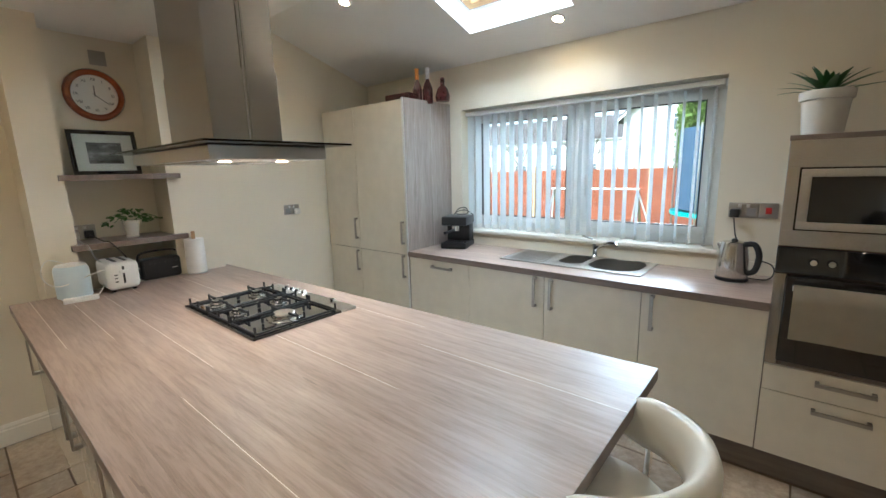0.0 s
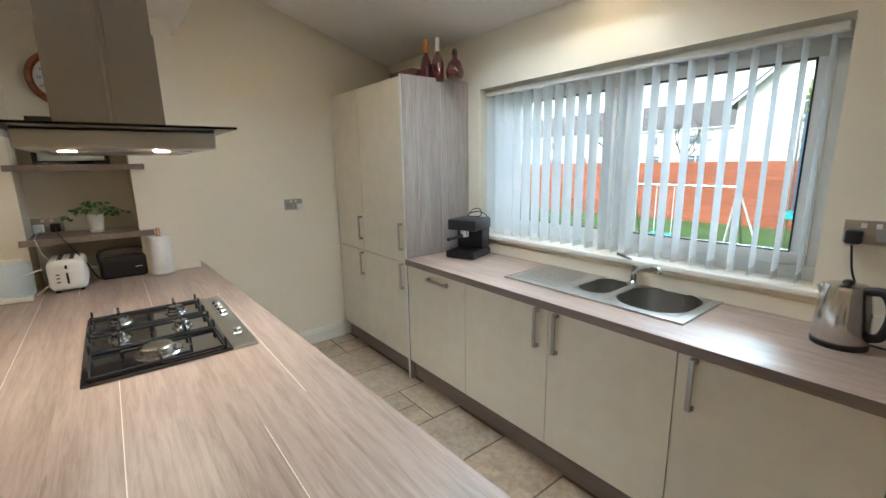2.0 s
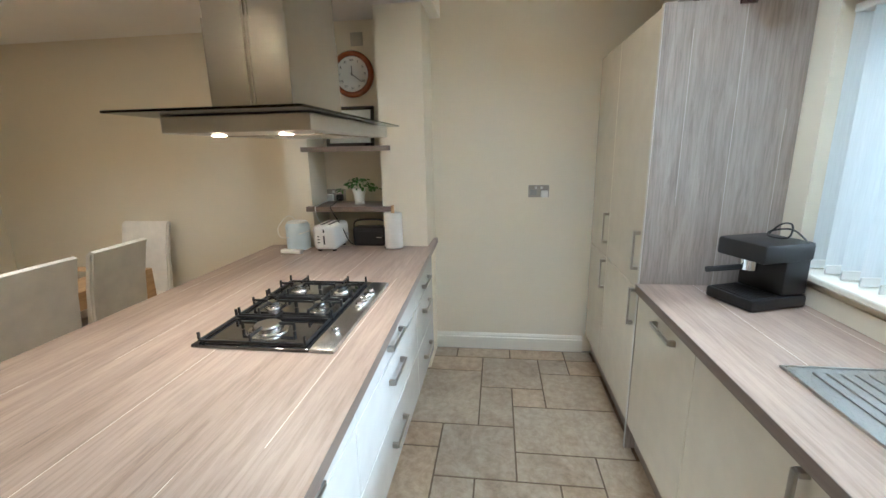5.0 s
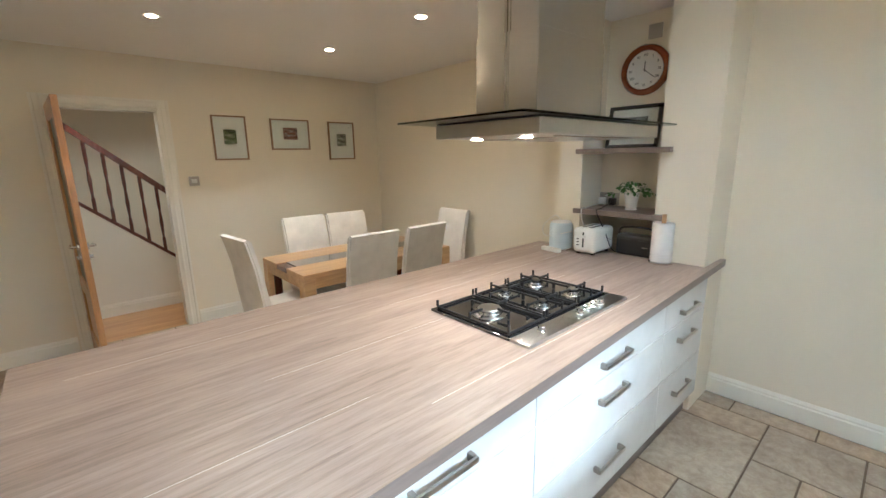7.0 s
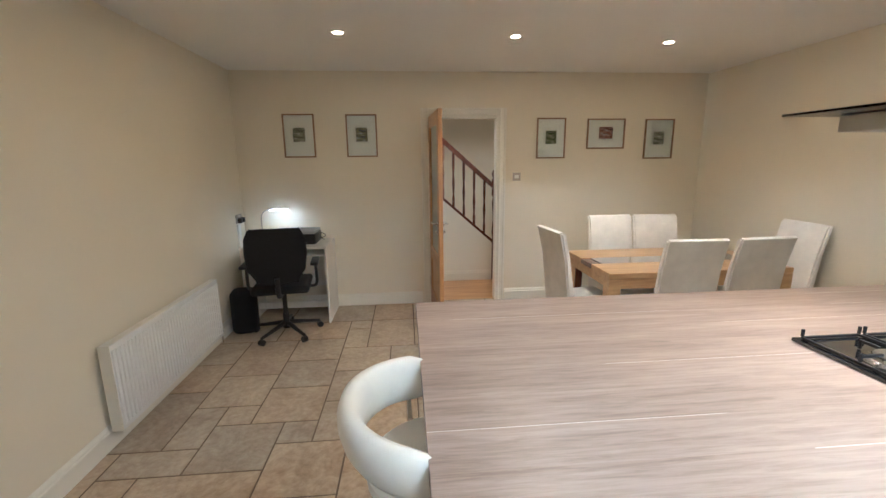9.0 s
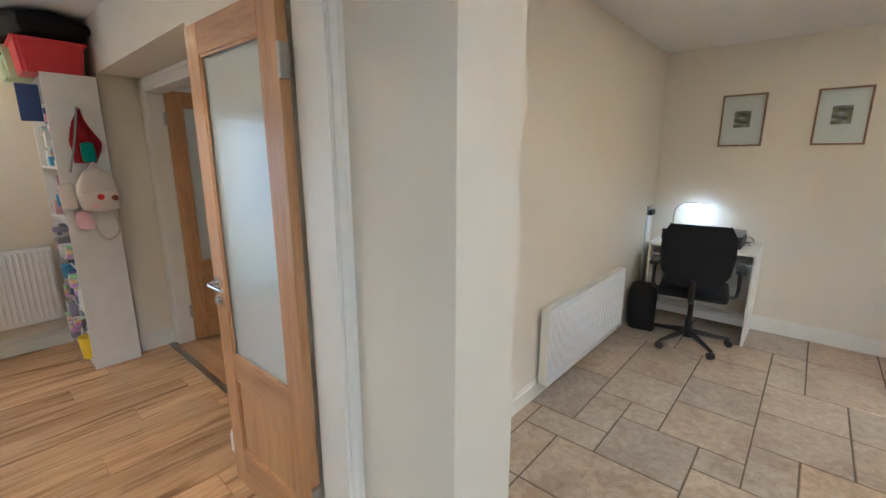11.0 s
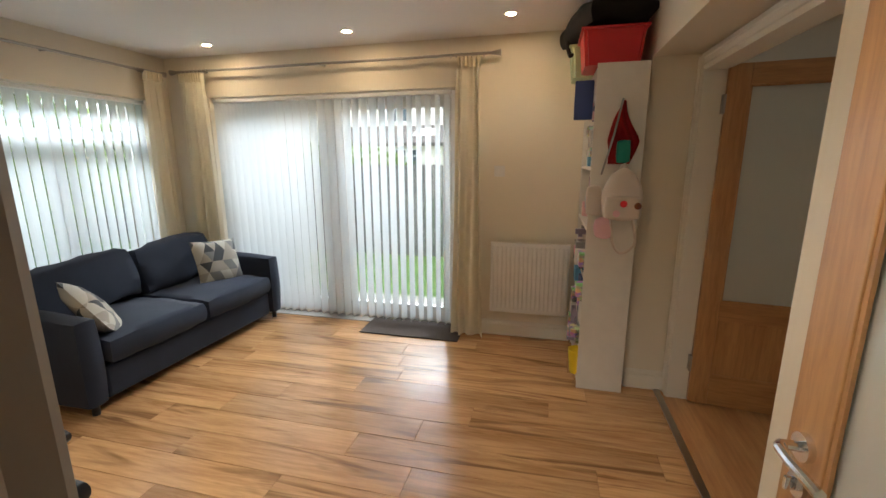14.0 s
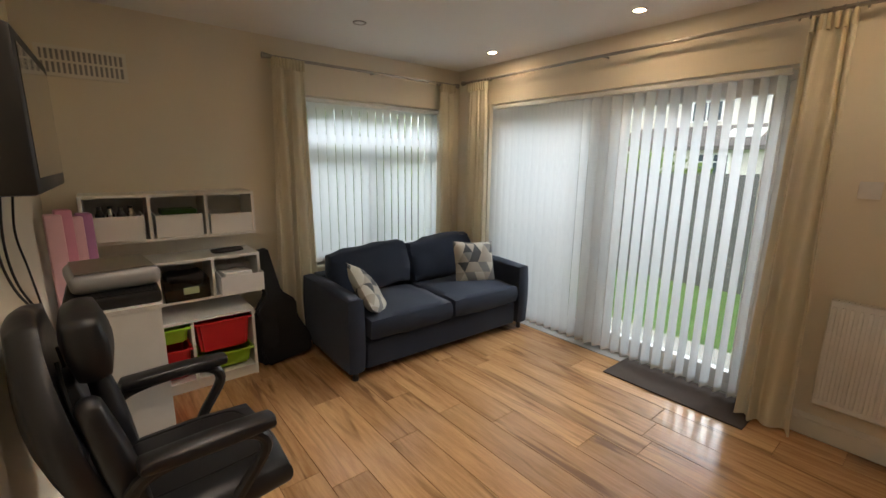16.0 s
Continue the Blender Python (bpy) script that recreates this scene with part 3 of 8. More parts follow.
skirting("baseboard", WX + 0.001, 1.331, WX + 0.001, 2.46, 1)
skirting("baseboard", WX + 0.001, SY, WX + 0.001, 0.36, 1)
skirting("baseboard", WX, SY + 0.001, dx0 - 0.095, SY + 0.001, -1)
skirting("baseboard", dx1 + 0.095, SY + 0.001, EX, SY + 0.001, -1)
skirting("baseboard", EX - 0.001, SY, EX - 0.001, 0.985, -1)
skirting("baseboard", EX, 0.984, 0.868, 0.984, -1)
skirting("baseboard", 0.867, 0.984, 0.867, 1.27, -1)
skirting("baseboard", 0.868, 1.271, 1.27, 1.271, 1)
skirting("baseboard", LX1 - 0.001, 1.3, LX1 - 0.001, gy0, -1)
skirting("baseboard", LX0 + 0.001, 2.4, LX0 + 0.001, LY1, 1)
skirting("baseboard", LX0, LY1 - 0.001, LX1, LY1 - 0.001, 1)
skirting("baseboard", sx1 - 0.001, 1.06, sx1 - 0.001, 1.30, -1)
skirting("baseboard", EX + 0.12, LY0 + 0.001, sx0, LY0 + 0.001, -1)
skirting("baseboard", -3.3, -4.399, 0.6, -4.399, -1)


def architrave(name, axis, a0, a1, z1, face, out, w=0.085, t=0.02, both=True):
    """Moulded frame round a doorway, on the wall face at the given place; out is the side it stands to."""
    prof = [(0, 0), (w, 0), (w, t), (w * 0.8, t), (w * 0.72, t * 0.7), (w * 0.4, t * 0.62), (w * 0.25, t * 0.85), (w * 0.08, t * 0.5), (0, t * 0.4)]
    holder = None
    for edge, sgn in ((a0, -1), (a1, 1))[:2 if both else 1]:
        pts = [(edge + sgn * p, face + out * q) if axis == "x" else (face + out * q, edge + sgn * p) for p, q in prof]
        ob = part(name, extrude_profile(pts, "z", 0, z1 + w), M["trim"], None, "white moulded door architrave", 20, None, "structure")
    if axis == "x":
        head = extrude_profile([(face + out * q, z1 + p) for p, q in prof], "x", a0, a1)
    else:
        head = extrude_profile([(face + out * q, z1 + p) for p, q in prof], "y", a0, a1)
    part(name, head, M["trim"], None, "white moulded door architrave", 20, None, "structure")


architrave("architrave", "x", dx0, dx1, dz, SY + 0.001, 1)
architrave("architrave", "y", oy0, oy1, oz, 1.289, -1, 0.075, both=False)
architrave("architrave", "x", sx0 + 0.1, sx1 - 0.09, 1.96, 1.045, 1, 0.08)
structure("door_lining", boxes((dx0 - 0.001, dx0 + 0.012, SY - 0.125, SY, 0, dz), (dx1 - 0.012, dx1 + 0.001, SY - 0.125, SY, 0, dz), (dx0, dx1, SY - 0.125, SY, dz - 0.012, dz + 0.001)), M["trim"], "white door lining")
structure("door_lining", boxes((1.288, LX0 + 0.002, oy0 - 0.001, oy0 + 0.012, 0, oz), (1.288, LX0 + 0.002, oy0, oy1, oz - 0.012, oz + 0.001)), M["trim"], "white door lining")
structure("door_lining", boxes((sx1 - 0.09, sx1 - 0.002, 0.93, 1.045, 0, 1.96), (sx0, sx0 + 0.1, 0.93, 1.045, 0, 1.96), (sx0, sx1 - 0.002, 0.93, 1.045, 1.96, sz)), M["trim"], "white double door lining")


# moulded white post, coloured dark to carry the shade of the backlit doorway
structure("door_post", extrude_profile([(1.288, oy1 + 0.027), (1.288, oy1 + 0.004), (1.300, oy1 - 0.002), (1.318, oy1 + 0.003), (1.326, oy1 + 0.006), (1.352, oy1 + 0.006), (1.358, oy1 - 0.010), (1.364, oy1 - 0.012), (1.396, oy1 - 0.012), (1.402, oy1 - 0.008), (1.408, oy1 + 0.006), (1.436, oy1 + 0.006), (LX0 - 0.005, oy1 + 0.012), (LX0 - 0.005, oy1 + 0.027)], "z", 0, oz), M["shaded_white"], "white post beside the side light, its shade put into a dark colour")
side_light = structure("window_sidelight", boxes((1.31, 1.42, 2.30, 2.36, 0.1, oz), (1.31, 1.42, 2.1645, 2.30, 0.1, 0.14)), M["trim"], "painted frame of a frosted side light")
part("pane", B(1.335, 1.341, 2.176, 2.30, 0.14, oz), M["frosted_bright"], side_light, "frosted side light pane")
part("clear_edge", B(1.335, 1.341, 2.1645, 2.1755, 0.14, oz), M["pane"], side_light, "clear edge of the pane")

# ---- doors ----
def oak_door(name, x, y, rz, w=0.76, h=1.97, pane_z=(0.66, 1.86), flip=1, handle_h=0.98):
    """An oak leaf with a tall frosted pane over a flat panel, hung at its local x = 0 and reaching along +x."""
    d = thing(name, x, y, 0.008, "open oak door with a frosted glass pane and chrome lever handles", "door", rz)
    t, s = 0.038, 0.105
    part("stile", B(0, s, -t / 2, t / 2, 0, h, 0.003), M["oak"], d)
    part("stile", B(w - s, w, -t / 2, t / 2, 0, h, 0.003), M["oak"], d)
    part("rail", B(s, w - s, -t / 2, t / 2, 0, 0.19, 0.003), M["oak_h"], d)
    part("rail", B(s, w - s, -t / 2, t / 2, pane_z[0] - 0.115, pane_z[0], 0.003), M["oak_h"], d)
    part("rail", B(s, w - s, -t / 2, t / 2, pane_z[1], h, 0.003), M["oak_h"], d)
    part("panel", B(s, w - s, -0.008, 0.008, 0.19, pane_z[0] - 0.115), M["oak"], d)
    part("pane", B(s, w - s, -0.003, 0.003, pane_z[0], pane_z[1]), M["frosted"], d, "frosted glass pane with clear edge")
    bead = bmesh.new()
    for sy in (-1, 1):
        for z0, z1 in ((0.19, pane_z[0] - 0.115), pane_z):
            a, b = sorted((sy * 0.008, sy * 0.015))
            box(bead, s, s + 0.01, a, b, z0, z1)
            box(bead, w - s - 0.01, w - s, a, b, z0, z1)
            box(bead, s + 0.01, w - s - 0.01, a, b, z0, z0 + 0.01)
            box(bead, s + 0.01, w - s - 0.01, a, b, z1 - 0.01, z1)
    part("bead", bead, M["oak"], d)
    for sy in (-1, 1):
        hx = w - 0.058
        hd = part("handle", R((hx, sy * 0.019, handle_h), (hx, sy * 0.031, handle_h), 0.026, 20), M["chrome"], d, "chrome lever handle")
        part("lever", tube([(hx, sy * 0.03, handle_h), (hx, sy * 0.06, handle_h), (hx - 0.03, sy * 0.066, handle_h - 0.002), (hx - 0.115, sy * 0.062, handle_h - 0.006)], 0.0095, 10), M["chrome"], hd)
        part("escutcheon", R((hx, sy * 0.019, handle_h - 0.075), (hx, sy * 0.027, handle_h - 0.075), 0.024, 20), M["chrome"], d)
        part("thumb_turn", B(hx - 0.004, hx + 0.004, min(sy * 0.027, sy * 0.045), max(sy * 0.027, sy * 0.045), handle_h - 0.088, handle_h - 0.062, 0.002), M["chrome"], d)
    for z in (0.2, 1.72):
        part("hinge", boxes((-0.012, 0.002, -0.02, 0.02, z, z + 0.1), (-0.016, -0.004, 0.016 * flip - 0.006, 0.016 * flip + 0.006, z, z + 0.1), bevel=0.001), M["nickel"], d, "steel butt hinge")
    return d


oak_door("door_1", 1.468, 1.348, 1.6, w=0.65)
oak_door("door_2", -0.53, -2.415, 93, flip=-1)
oak_door("door_3", 3.955, 0.94, -97)


# ---- kitchen ----
def bar_handle(parent, x, y, z, length, axis="z", out=(0, -1), proud=0.032):
    """A square bow handle with feet, standing off a front."""
    ox, oy = out
    h = length / 2
    bm = bmesh.new()
    w = 0.009

    def blk(a0, a1, d0, d1, ww):
        if axis == "z":
            if ox == 0:
                box(bm, x - ww, x + ww, min(y + oy * d0, y + oy * d1), max(y + oy * d0, y + oy * d1), z + a0, z + a1, 0.0015, 1)
            else:
                box(bm, min(x + ox * d0, x + ox * d1), max(x + ox * d0, x + ox * d1), y - ww, y + ww, z + a0, z + a1, 0.0015, 1)
        else:
            box(bm, x + a0, x + a1, min(y + oy * d0, y + oy * d1), max(y + oy * d0, y + oy * d1), z - ww, z + ww, 0.0015, 1)
    blk(-h, h, proud - 0.009, proud, w)
    blk(-h, -h + 0.016, 0.0, proud - 0.0085, w + 0.003)
    blk(h - 0.016, h, 0.0, proud - 0.0085, w + 0.003)
    return part("handle", bm, M["nickel"], parent, "satin nickel bow handle")


FY = 2.478     # fronts of the window run
BACK = 3.058


def base_unit(name, x0, x1, fronts, label, front_mat="cream_gloss", handle=None):
    u = thing(name, x0, FY, 0, label, "kitchen cabinet")
    w = x1 - x0
    part("carcass", B(0.002, w - 0.002, 0.02, BACK - FY, 0.15, 0.70), M["carcass"], u)
    part("front_rail", B(0.002, w - 0.002, 0.02, 0.045, 0.7005, 0.868), M["carcass"], u)
    for z0, z1, hz, hx, axis in fronts:
        d = part("door" if axis == "z" else "drawer_front", B(0.0018, w - 0.0018, 0, 0.019, z0 + 0.0015, z1 - 0.0015, 0.0015), M[front_mat], u)
        if hz is not None:
            bar_handle(d, hx, 0, hz, 0.20, axis)
    return u


tall = thing("tall_cabinet", -3.505, FY, 0, "cream gloss tall cabinet with four doors and grey oak end panel", "kitchen cabinet")
part("carcass", B(0.002, 1.058, 0.02, BACK - FY, 0.15, 2.098), M["carcass"], tall)
for x0, x1, z0, z1, hx, hz in ((0.0, 0.462, 0.15, 0.872, 0.432, 0.765), (0.464, 1.056, 0.15, 0.872, 1.026, 0.775), (0.0, 0.462, 0.875, 2.112, 0.432, 1.06), (0.464, 1.056, 0.875, 2.112, 1.026, 1.06)):
    d = part("door", B(x0 + 0.0015, x1 - 0.0015, 0, 0.019, z0 + 0.001, z1, 0.0015), M["cream_gloss"], tall)
    bar_handle(d, hx, 0, hz, 0.19)
part("end_panel", B(1.059, 1.078, 0.0, BACK - FY, 0.0, 2.124, 0.001), M["panel"], tall, "grey oak laminate end panel")
part("edge_strip", B(1.0585, 1.0785, -0.0012, 0.0005, 0.0, 2.124), M["white_gloss"], tall)

base_unit("dishwasher", -2.42, -1.815, ((0.15, 0.865, 0.815, 0.35, "x"),), "cream gloss dishwasher door below the worktop")
base_unit("base_cabinet", -1.815, -1.212, ((0.15, 0.865, 0.76, 0.54, "z"),), "cream gloss cabinet door under the sink drainer", )
base_unit("base_cabinet", -1.212, -0.625, ((0.15, 0.865, 0.76, 0.05, "z"),), "cream gloss cabinet door under the sink bowl")
base_unit("base_cabinet", -0.625, -0.06, ((0.15, 0.865, 0.76, 0.06, "z"),), "cream gloss cabinet door beside the oven")
structure("plinth", boxes((-3.498, 1.2, FY + 0.05, FY + 0.066, 0, 0.149)), M["plinth"], "grey oak plinth board")

# worktop with a cut-out for the sink
sk = (-1.645, -0.675, 2.63, 3.105)
wt = thing("worktop", -2.42, 2.46, 0.87, "grey oak laminate worktop along the window wall", "worktop")


def top_piece(x0, x1, y0, y1, bev=0.0):
    return (x0 + 2.42, x1 + 2.42, y0 - 2.46, y1 - 2.46, 0, 0.04)


for piece in ((-2.42, sk[0] + 0.02, 2.462, BACK), (sk[1] - 0.02, -0.06, 2.462, BACK), (sk[0] + 0.02, sk[1] - 0.02, 2.462, sk[2] + 0.02), (sk[0] + 0.02, sk[1] - 0.02, sk[3] - 0.02, BACK)):
    if piece[3] - piece[2] > 0.005:
        part("board", B(*top_piece(*piece)), M["worktop"], wt)
part("front_edge", B(0, 2.36, -0.001, 0.002, 0.0, 0.0402, 0.0008), M["worktop_edge"], wt)
structure("splashback_upstand", B(-2.415, -0.06, BACK - 0.012, BACK, 0.911, 0.985), M["wall"], "cream painted upstand behind the worktop")


def dish(bm, x0, x1, y0, y1, z, depth, r=0.06, steps=5):
    """A rounded rectangular bowl sunk from z."""
    rings = []
    n = 6
    for k in range(steps + 1):
        f = k / steps
        inset = 0.002 + 0.035 * (f ** 3)
        zz = z - depth * math.sin(f * math.pi / 2) ** 0.8 if f < 1 else z - depth
        ring = []
        rr = max(r - inset * 0.3, 0.01)
        for cx, cy, a0 in ((x1 - inset - rr, y1 - inset - rr, 0), (x0 + inset + rr, y1 - inset - rr, 90), (x0 + inset + rr, y0 + inset + rr, 180), (x1 - inset - rr, y0 + inset + rr, 270)):
            for s in range(n + 1):
                a = radians(a0 + 90 * s / n)
                ring.append(bm.verts.new((cx + rr * math.cos(a), cy + rr * math.sin(a), zz)))
        rings.append(ring)
    m = len(rings[0])
    for a, b in zip(rings, rings[1:]):
        for i in range(m):
            bm.faces.new((a[i], a[(i + 1) % m], b[(i + 1) % m], b[i]))
    bm.faces.new(rings[-1])
    for j, (cx, cy) in enumerate(((x1, y1), (x0, y1), (x0, y0), (x1, y0))):
        corner = bm.verts.new((cx, cy, z))
        for s in range(n):
            bm.faces.new((corner, rings[0][j * (n + 1) + s], rings[0][j * (n + 1) + s + 1]))
    return rings[0]


sink = thing("sink", sk[0], sk[2], 0.911, "stainless steel sink with one and a half bowls and drainer", "sink")
sw, sd = sk[1] - sk[0], sk[3] - sk[2]
bm = bmesh.new()
# rim strips round bowls and drainer, in local metres
b1, b2 = (0.385, 0.555, 0.105, 0.40), (0.60, 0.925, 0.055, 0.42)
xs = [0, b1[0], b1[1], b2[0], b2[1], sw]
for r in ((0, b1[0], 0, sd), (b1[1], b2[0], 0, sd), (b2[1], sw, 0, sd), (b1[0], b1[1], 0, b1[2]), (b1[0], b1[1], b1[3], sd), (b2[0], b2[1], 0, b2[2]), (b2[0], b2[1], b2[3], sd)):
    box(bm, r[0], r[1], r[2], r[3], -0.002, 0.004)
part("deck", bm, M["steel_h"], sink)
part("rim", boxes((0, sw, 0, 0.008, 0.004, 0.007), (0, sw, sd - 0.008, sd, 0.004, 0.007), (0, 0.008, 0.008, sd - 0.008, 0.004, 0.007), (sw - 0.008, sw, 0.008, sd - 0.008, 0.004, 0.007), bevel=0.001), M["steel_h"], sink)
for b, dp, rr in ((b1, 0.12, 0.085), (b2, 0.165, 0.14)):
    bm = bmesh.new()
    dish(bm, b[0] - 0.004, b[1] + 0.004, b[2] - 0.004, b[3] + 0.004, 0.0045, dp, rr)
    part("bowl", bm, M["steel_bowl"], sink, "darker stainless steel bowl")
    part("drain", R(((b[0] + b[1]) / 2, (b[2] + b[3]) / 2, 0.0055 - dp), ((b[0] + b[1]) / 2, (b[2] + b[3]) / 2, 0.009 - dp), 0.032, 20), M["chrome"], sink)
part("drainer_ribs", boxes(*[(0.04, 0.33 - 0.004 * i, 0.06 + i * 0.036, 0.07 + i * 0.036, 0.004, 0.0075) for i in range(10)], bevel=0.0015), M["steel_h"], sink)

tap = thing("tap", -1.10, 3.055, 0.915, "chrome mixer tap with a long swivel spout", "tap")
part("body", lathe([(0.026, 0), (0.026, 0.006), (0.02, 0.012), (0.019, 0.09), (0.021, 0.1), (0.018, 0.115)]), M["chrome"], tap)
part("spout", tube([(0.0, -0.01, 0.05), (0.05, -0.04, 0.09), (0.13, -0.10, 0.125), (0.185, -0.14, 0.13), (0.20, -0.152, 0.115)], 0.011), M["chrome"], tap)
part("lever", tube([(0, 0, 0.11), (-0.03, -0.03, 0.135), (-0.075, -0.06, 0.155)], 0.008), M["chrome"], tap)

# kitchen window
win = structure("window_1", boxes((wx0, wx1, 3.2, 3.26, wz0, wz0 + 0.06), (wx0, wx1, 3.2, 3.26, wz1 - 0.06, wz1), (wx0, wx0 + 0.06, 3.2, 3.26, wz0 + 0.06, wz1 - 0.06), (wx1 - 0.06, wx1, 3.2, 3.26, wz0 + 0.06, wz1 - 0.06), (-1.34, -1.27, 3.2, 3.26, wz0 + 0.06, wz1 - 0.06), bevel=0.004), M["upvc"], "white plastic window frame")
for x0, x1 in ((wx0 + 0.06, -1.34), (-1.27, wx1 - 0.06)):
    part("sash", boxes((x0, x1, 3.19, 3.25, wz0 + 0.06, wz0 + 0.115), (x0, x1, 3.19, 3.25, wz1 - 0.115, wz1 - 0.06), (x0, x0 + 0.055, 3.19, 3.25, wz0 + 0.115, wz1 - 0.115), (x1 - 0.055, x1, 3.19, 3.25, wz0 + 0.115, wz1 - 0.115), bevel=0.004), M["upvc"], win, "white opening sash")
    p = part("pane", B(x0 + 0.055, x1 - 0.055, 3.22, 3.226, wz0 + 0.115, wz1 - 0.115), M["pane"], win)
    p.visible_shadow = False
    part("gasket", boxes((x0 + 0.055, x0 + 0.061, 3.188, 3.219, wz0 + 0.115, wz1 - 0.115), (x1 - 0.061, x1 - 0.055, 3.188, 3.219, wz0 + 0.115, wz1 - 0.115), (x0 + 0.061, x1 - 0.061, 3.188, 3.219, wz0 + 0.115, wz0 + 0.121), (x0 + 0.061, x1 - 0.061, 3.188, 3.219, wz1 - 0.121, wz1 - 0.115)), M["black"], win)
part("window_handle", boxes((-1.385, -1.365, 3.17, 3.19, 1.42, 1.5), (-1.38, -1.37, 3.16, 3.172, 1.34, 1.48), bevel=0.003), M["white_plastic"], win)
part("window_handle", boxes((-1.245, -1.225, 3.17, 3.19, 1.42, 1.5), (-1.24, -1.23, 3.16, 3.172, 1.34, 1.48), bevel=0.003), M["white_plastic"], win)
structure("window_sill", B(wx0 - 0.03, wx1 + 0.03, 3.03, 3.2, wz0 - 0.03, wz0 + 0.002, 0.008), M["trim"], "white painted sill board")


def blind(name, a0, a1, fixed, z0, z1, axis, pitch, turn, gap=None, width=0.089, label="white vertical slat blind, half open"):
    """A vertical blind; turn: degrees of each slat, a number or a function of how far along it hangs."""
    x, y = (a0, fixed) if axis == "x" else (fixed, a0)
    b = thing(name, x, y, z0, label, "vertical blind", 0 if axis == "x" else 90)
    length = a1 - a0
    part("head_rail", B(0, length, -0.022, 0.022, z1 - z0 - 0.03, z1 - z0, 0.003), M["white_plastic"], b)
    n = int(length / pitch)
    rnd = random.Random(name)
    h = z1 - z0 - 0.035
    me_parts = {}
    for i in range(n):
        f = (i + 0.5) / n
        ang = (turn(f) if callable(turn) else turn) + rnd.uniform(-3, 3)
        if "slat" not in me_parts:
            bm = bmesh.new()
            k = 4
            grid = []
            for r in range(2):
                row = []
                for c in range(k + 1):
                    u = (c / k - 0.5)
                    row.append(bm.verts.new((u * width, 0.006 * (1 - 4 * u * u), (0.02 if r == 0 else h))))
                grid.append(row)
            for c in range(k):
                bm.faces.new((grid[0][c], grid[0][c + 1], grid[1][c + 1], grid[1][c]))
            me_parts["slat"] = mesh_of("slat", bm, M["blind"], 60)
            me_parts["weight"] = mesh_of("weight", B(-width / 2 + 0.003, width / 2 - 0.003, -0.0035, 0.0035, 0.0, 0.034, 0.001, 1), M["white_plastic"], 35)
        for kind in ("slat", "weight"):
            ob = new(kind, me_parts[kind])
            ob.parent = b
            ob.matrix_basis = pose((i + 0.5) * length / n, 0, 0.0, 0, 0, ang)
    return b


blind("vertical_blind", wx0 + 0.02, wx1 - 0.02, 3.115, 1.05, 2.04, "x", 0.079, lambda f: 91)

# oven tower
ov = thing("oven_tower", -0.06, FY, 0, "tall oven housing with built-in microwave, oven and drawers", "kitchen cabinet")
part("carcass", B(0.0, 0.6, 0.02, BACK - FY, 0.15, 1.64), M["worktop_edge"], ov)
part("top_board", B(-0.002, 0.602, -0.005, BACK - FY, 1.645, 1.668, 0.002), M["worktop_edge"], ov)
for z0, z1, hz in ((0.15, 0.478, 0.43), (0.482, 0.61, 0.565)):
    d = part("drawer_front", B(0.002, 0.598, 0, 0.019, z0, z1, 0.0015), M["cream_gloss"], ov)
    bar_handle(d, 0.29, 0, hz, 0.2, "x")
for x_ in (0.0, 0.555):
    part("side_trim", B(x_, x_ + 0.045, -0.004, 0.02, 0.615, 1.055, 0.002), M["steel"], ov)
part("oven_door", B(0.045, 0.555, -0.018, 0.02, 0.64, 1.05, 0.004), M["black_gloss"], ov, "black glass oven door")
oh = part("oven_handle", R((0.07, -0.055, 1.0), (0.53, -0.055, 1.0), 0.009), M["white_plastic"], ov)
for x_ in (0.07, 0.515):
    part("bracket", B(x_, x_ + 0.015, -0.055, -0.018, 0.992, 1.008), M["white_plastic"], oh)
part("control_panel", B(0.0, 0.6, -0.012, 0.02, 1.06, 1.18, 0.003), M["black_gloss"], ov)
for x in (0.13, 0.19, 0.42, 0.48):
    part("knob", lathe([(0.017, 0), (0.015, 0.02), (0.012, 0.024)], 16), M["chrome"], ov, m=pose(x, -0.012, 1.12, 90))
part("microwave_surround", boxes((0.0, 0.6, -0.006, 0.02, 1.185, 1.255), (0.0, 0.6, -0.006, 0.02, 1.53, 1.645), (0.0, 0.045, -0.006, 0.02, 1.255, 1.53), (0.555, 0.6, -0.006, 0.02, 1.255, 1.53), bevel=0.002), M["steel_h"], ov, "brushed steel surround")
part("microwave_recess", B(0.045, 0.555, 0.0, 0.02, 1.255, 1.53), M["black"], ov)
mwf = part("microwave_frame", boxes((0.052, 0.548, -0.012, 0.004, 1.262, 1.295), (0.052, 0.548, -0.012, 0.004, 1.49, 1.523), (0.052, 0.088, -0.012, 0.004, 1.295, 1.49), (0.512, 0.548, -0.012, 0.004, 1.295, 1.49), bevel=0.002), M["steel_h"], ov)
part("microwave_glass", B(0.088, 0.512, -0.008, 0.003, 1.295, 1.49), M["black_gloss"], ov)
tw = bmesh.new()
rows = []
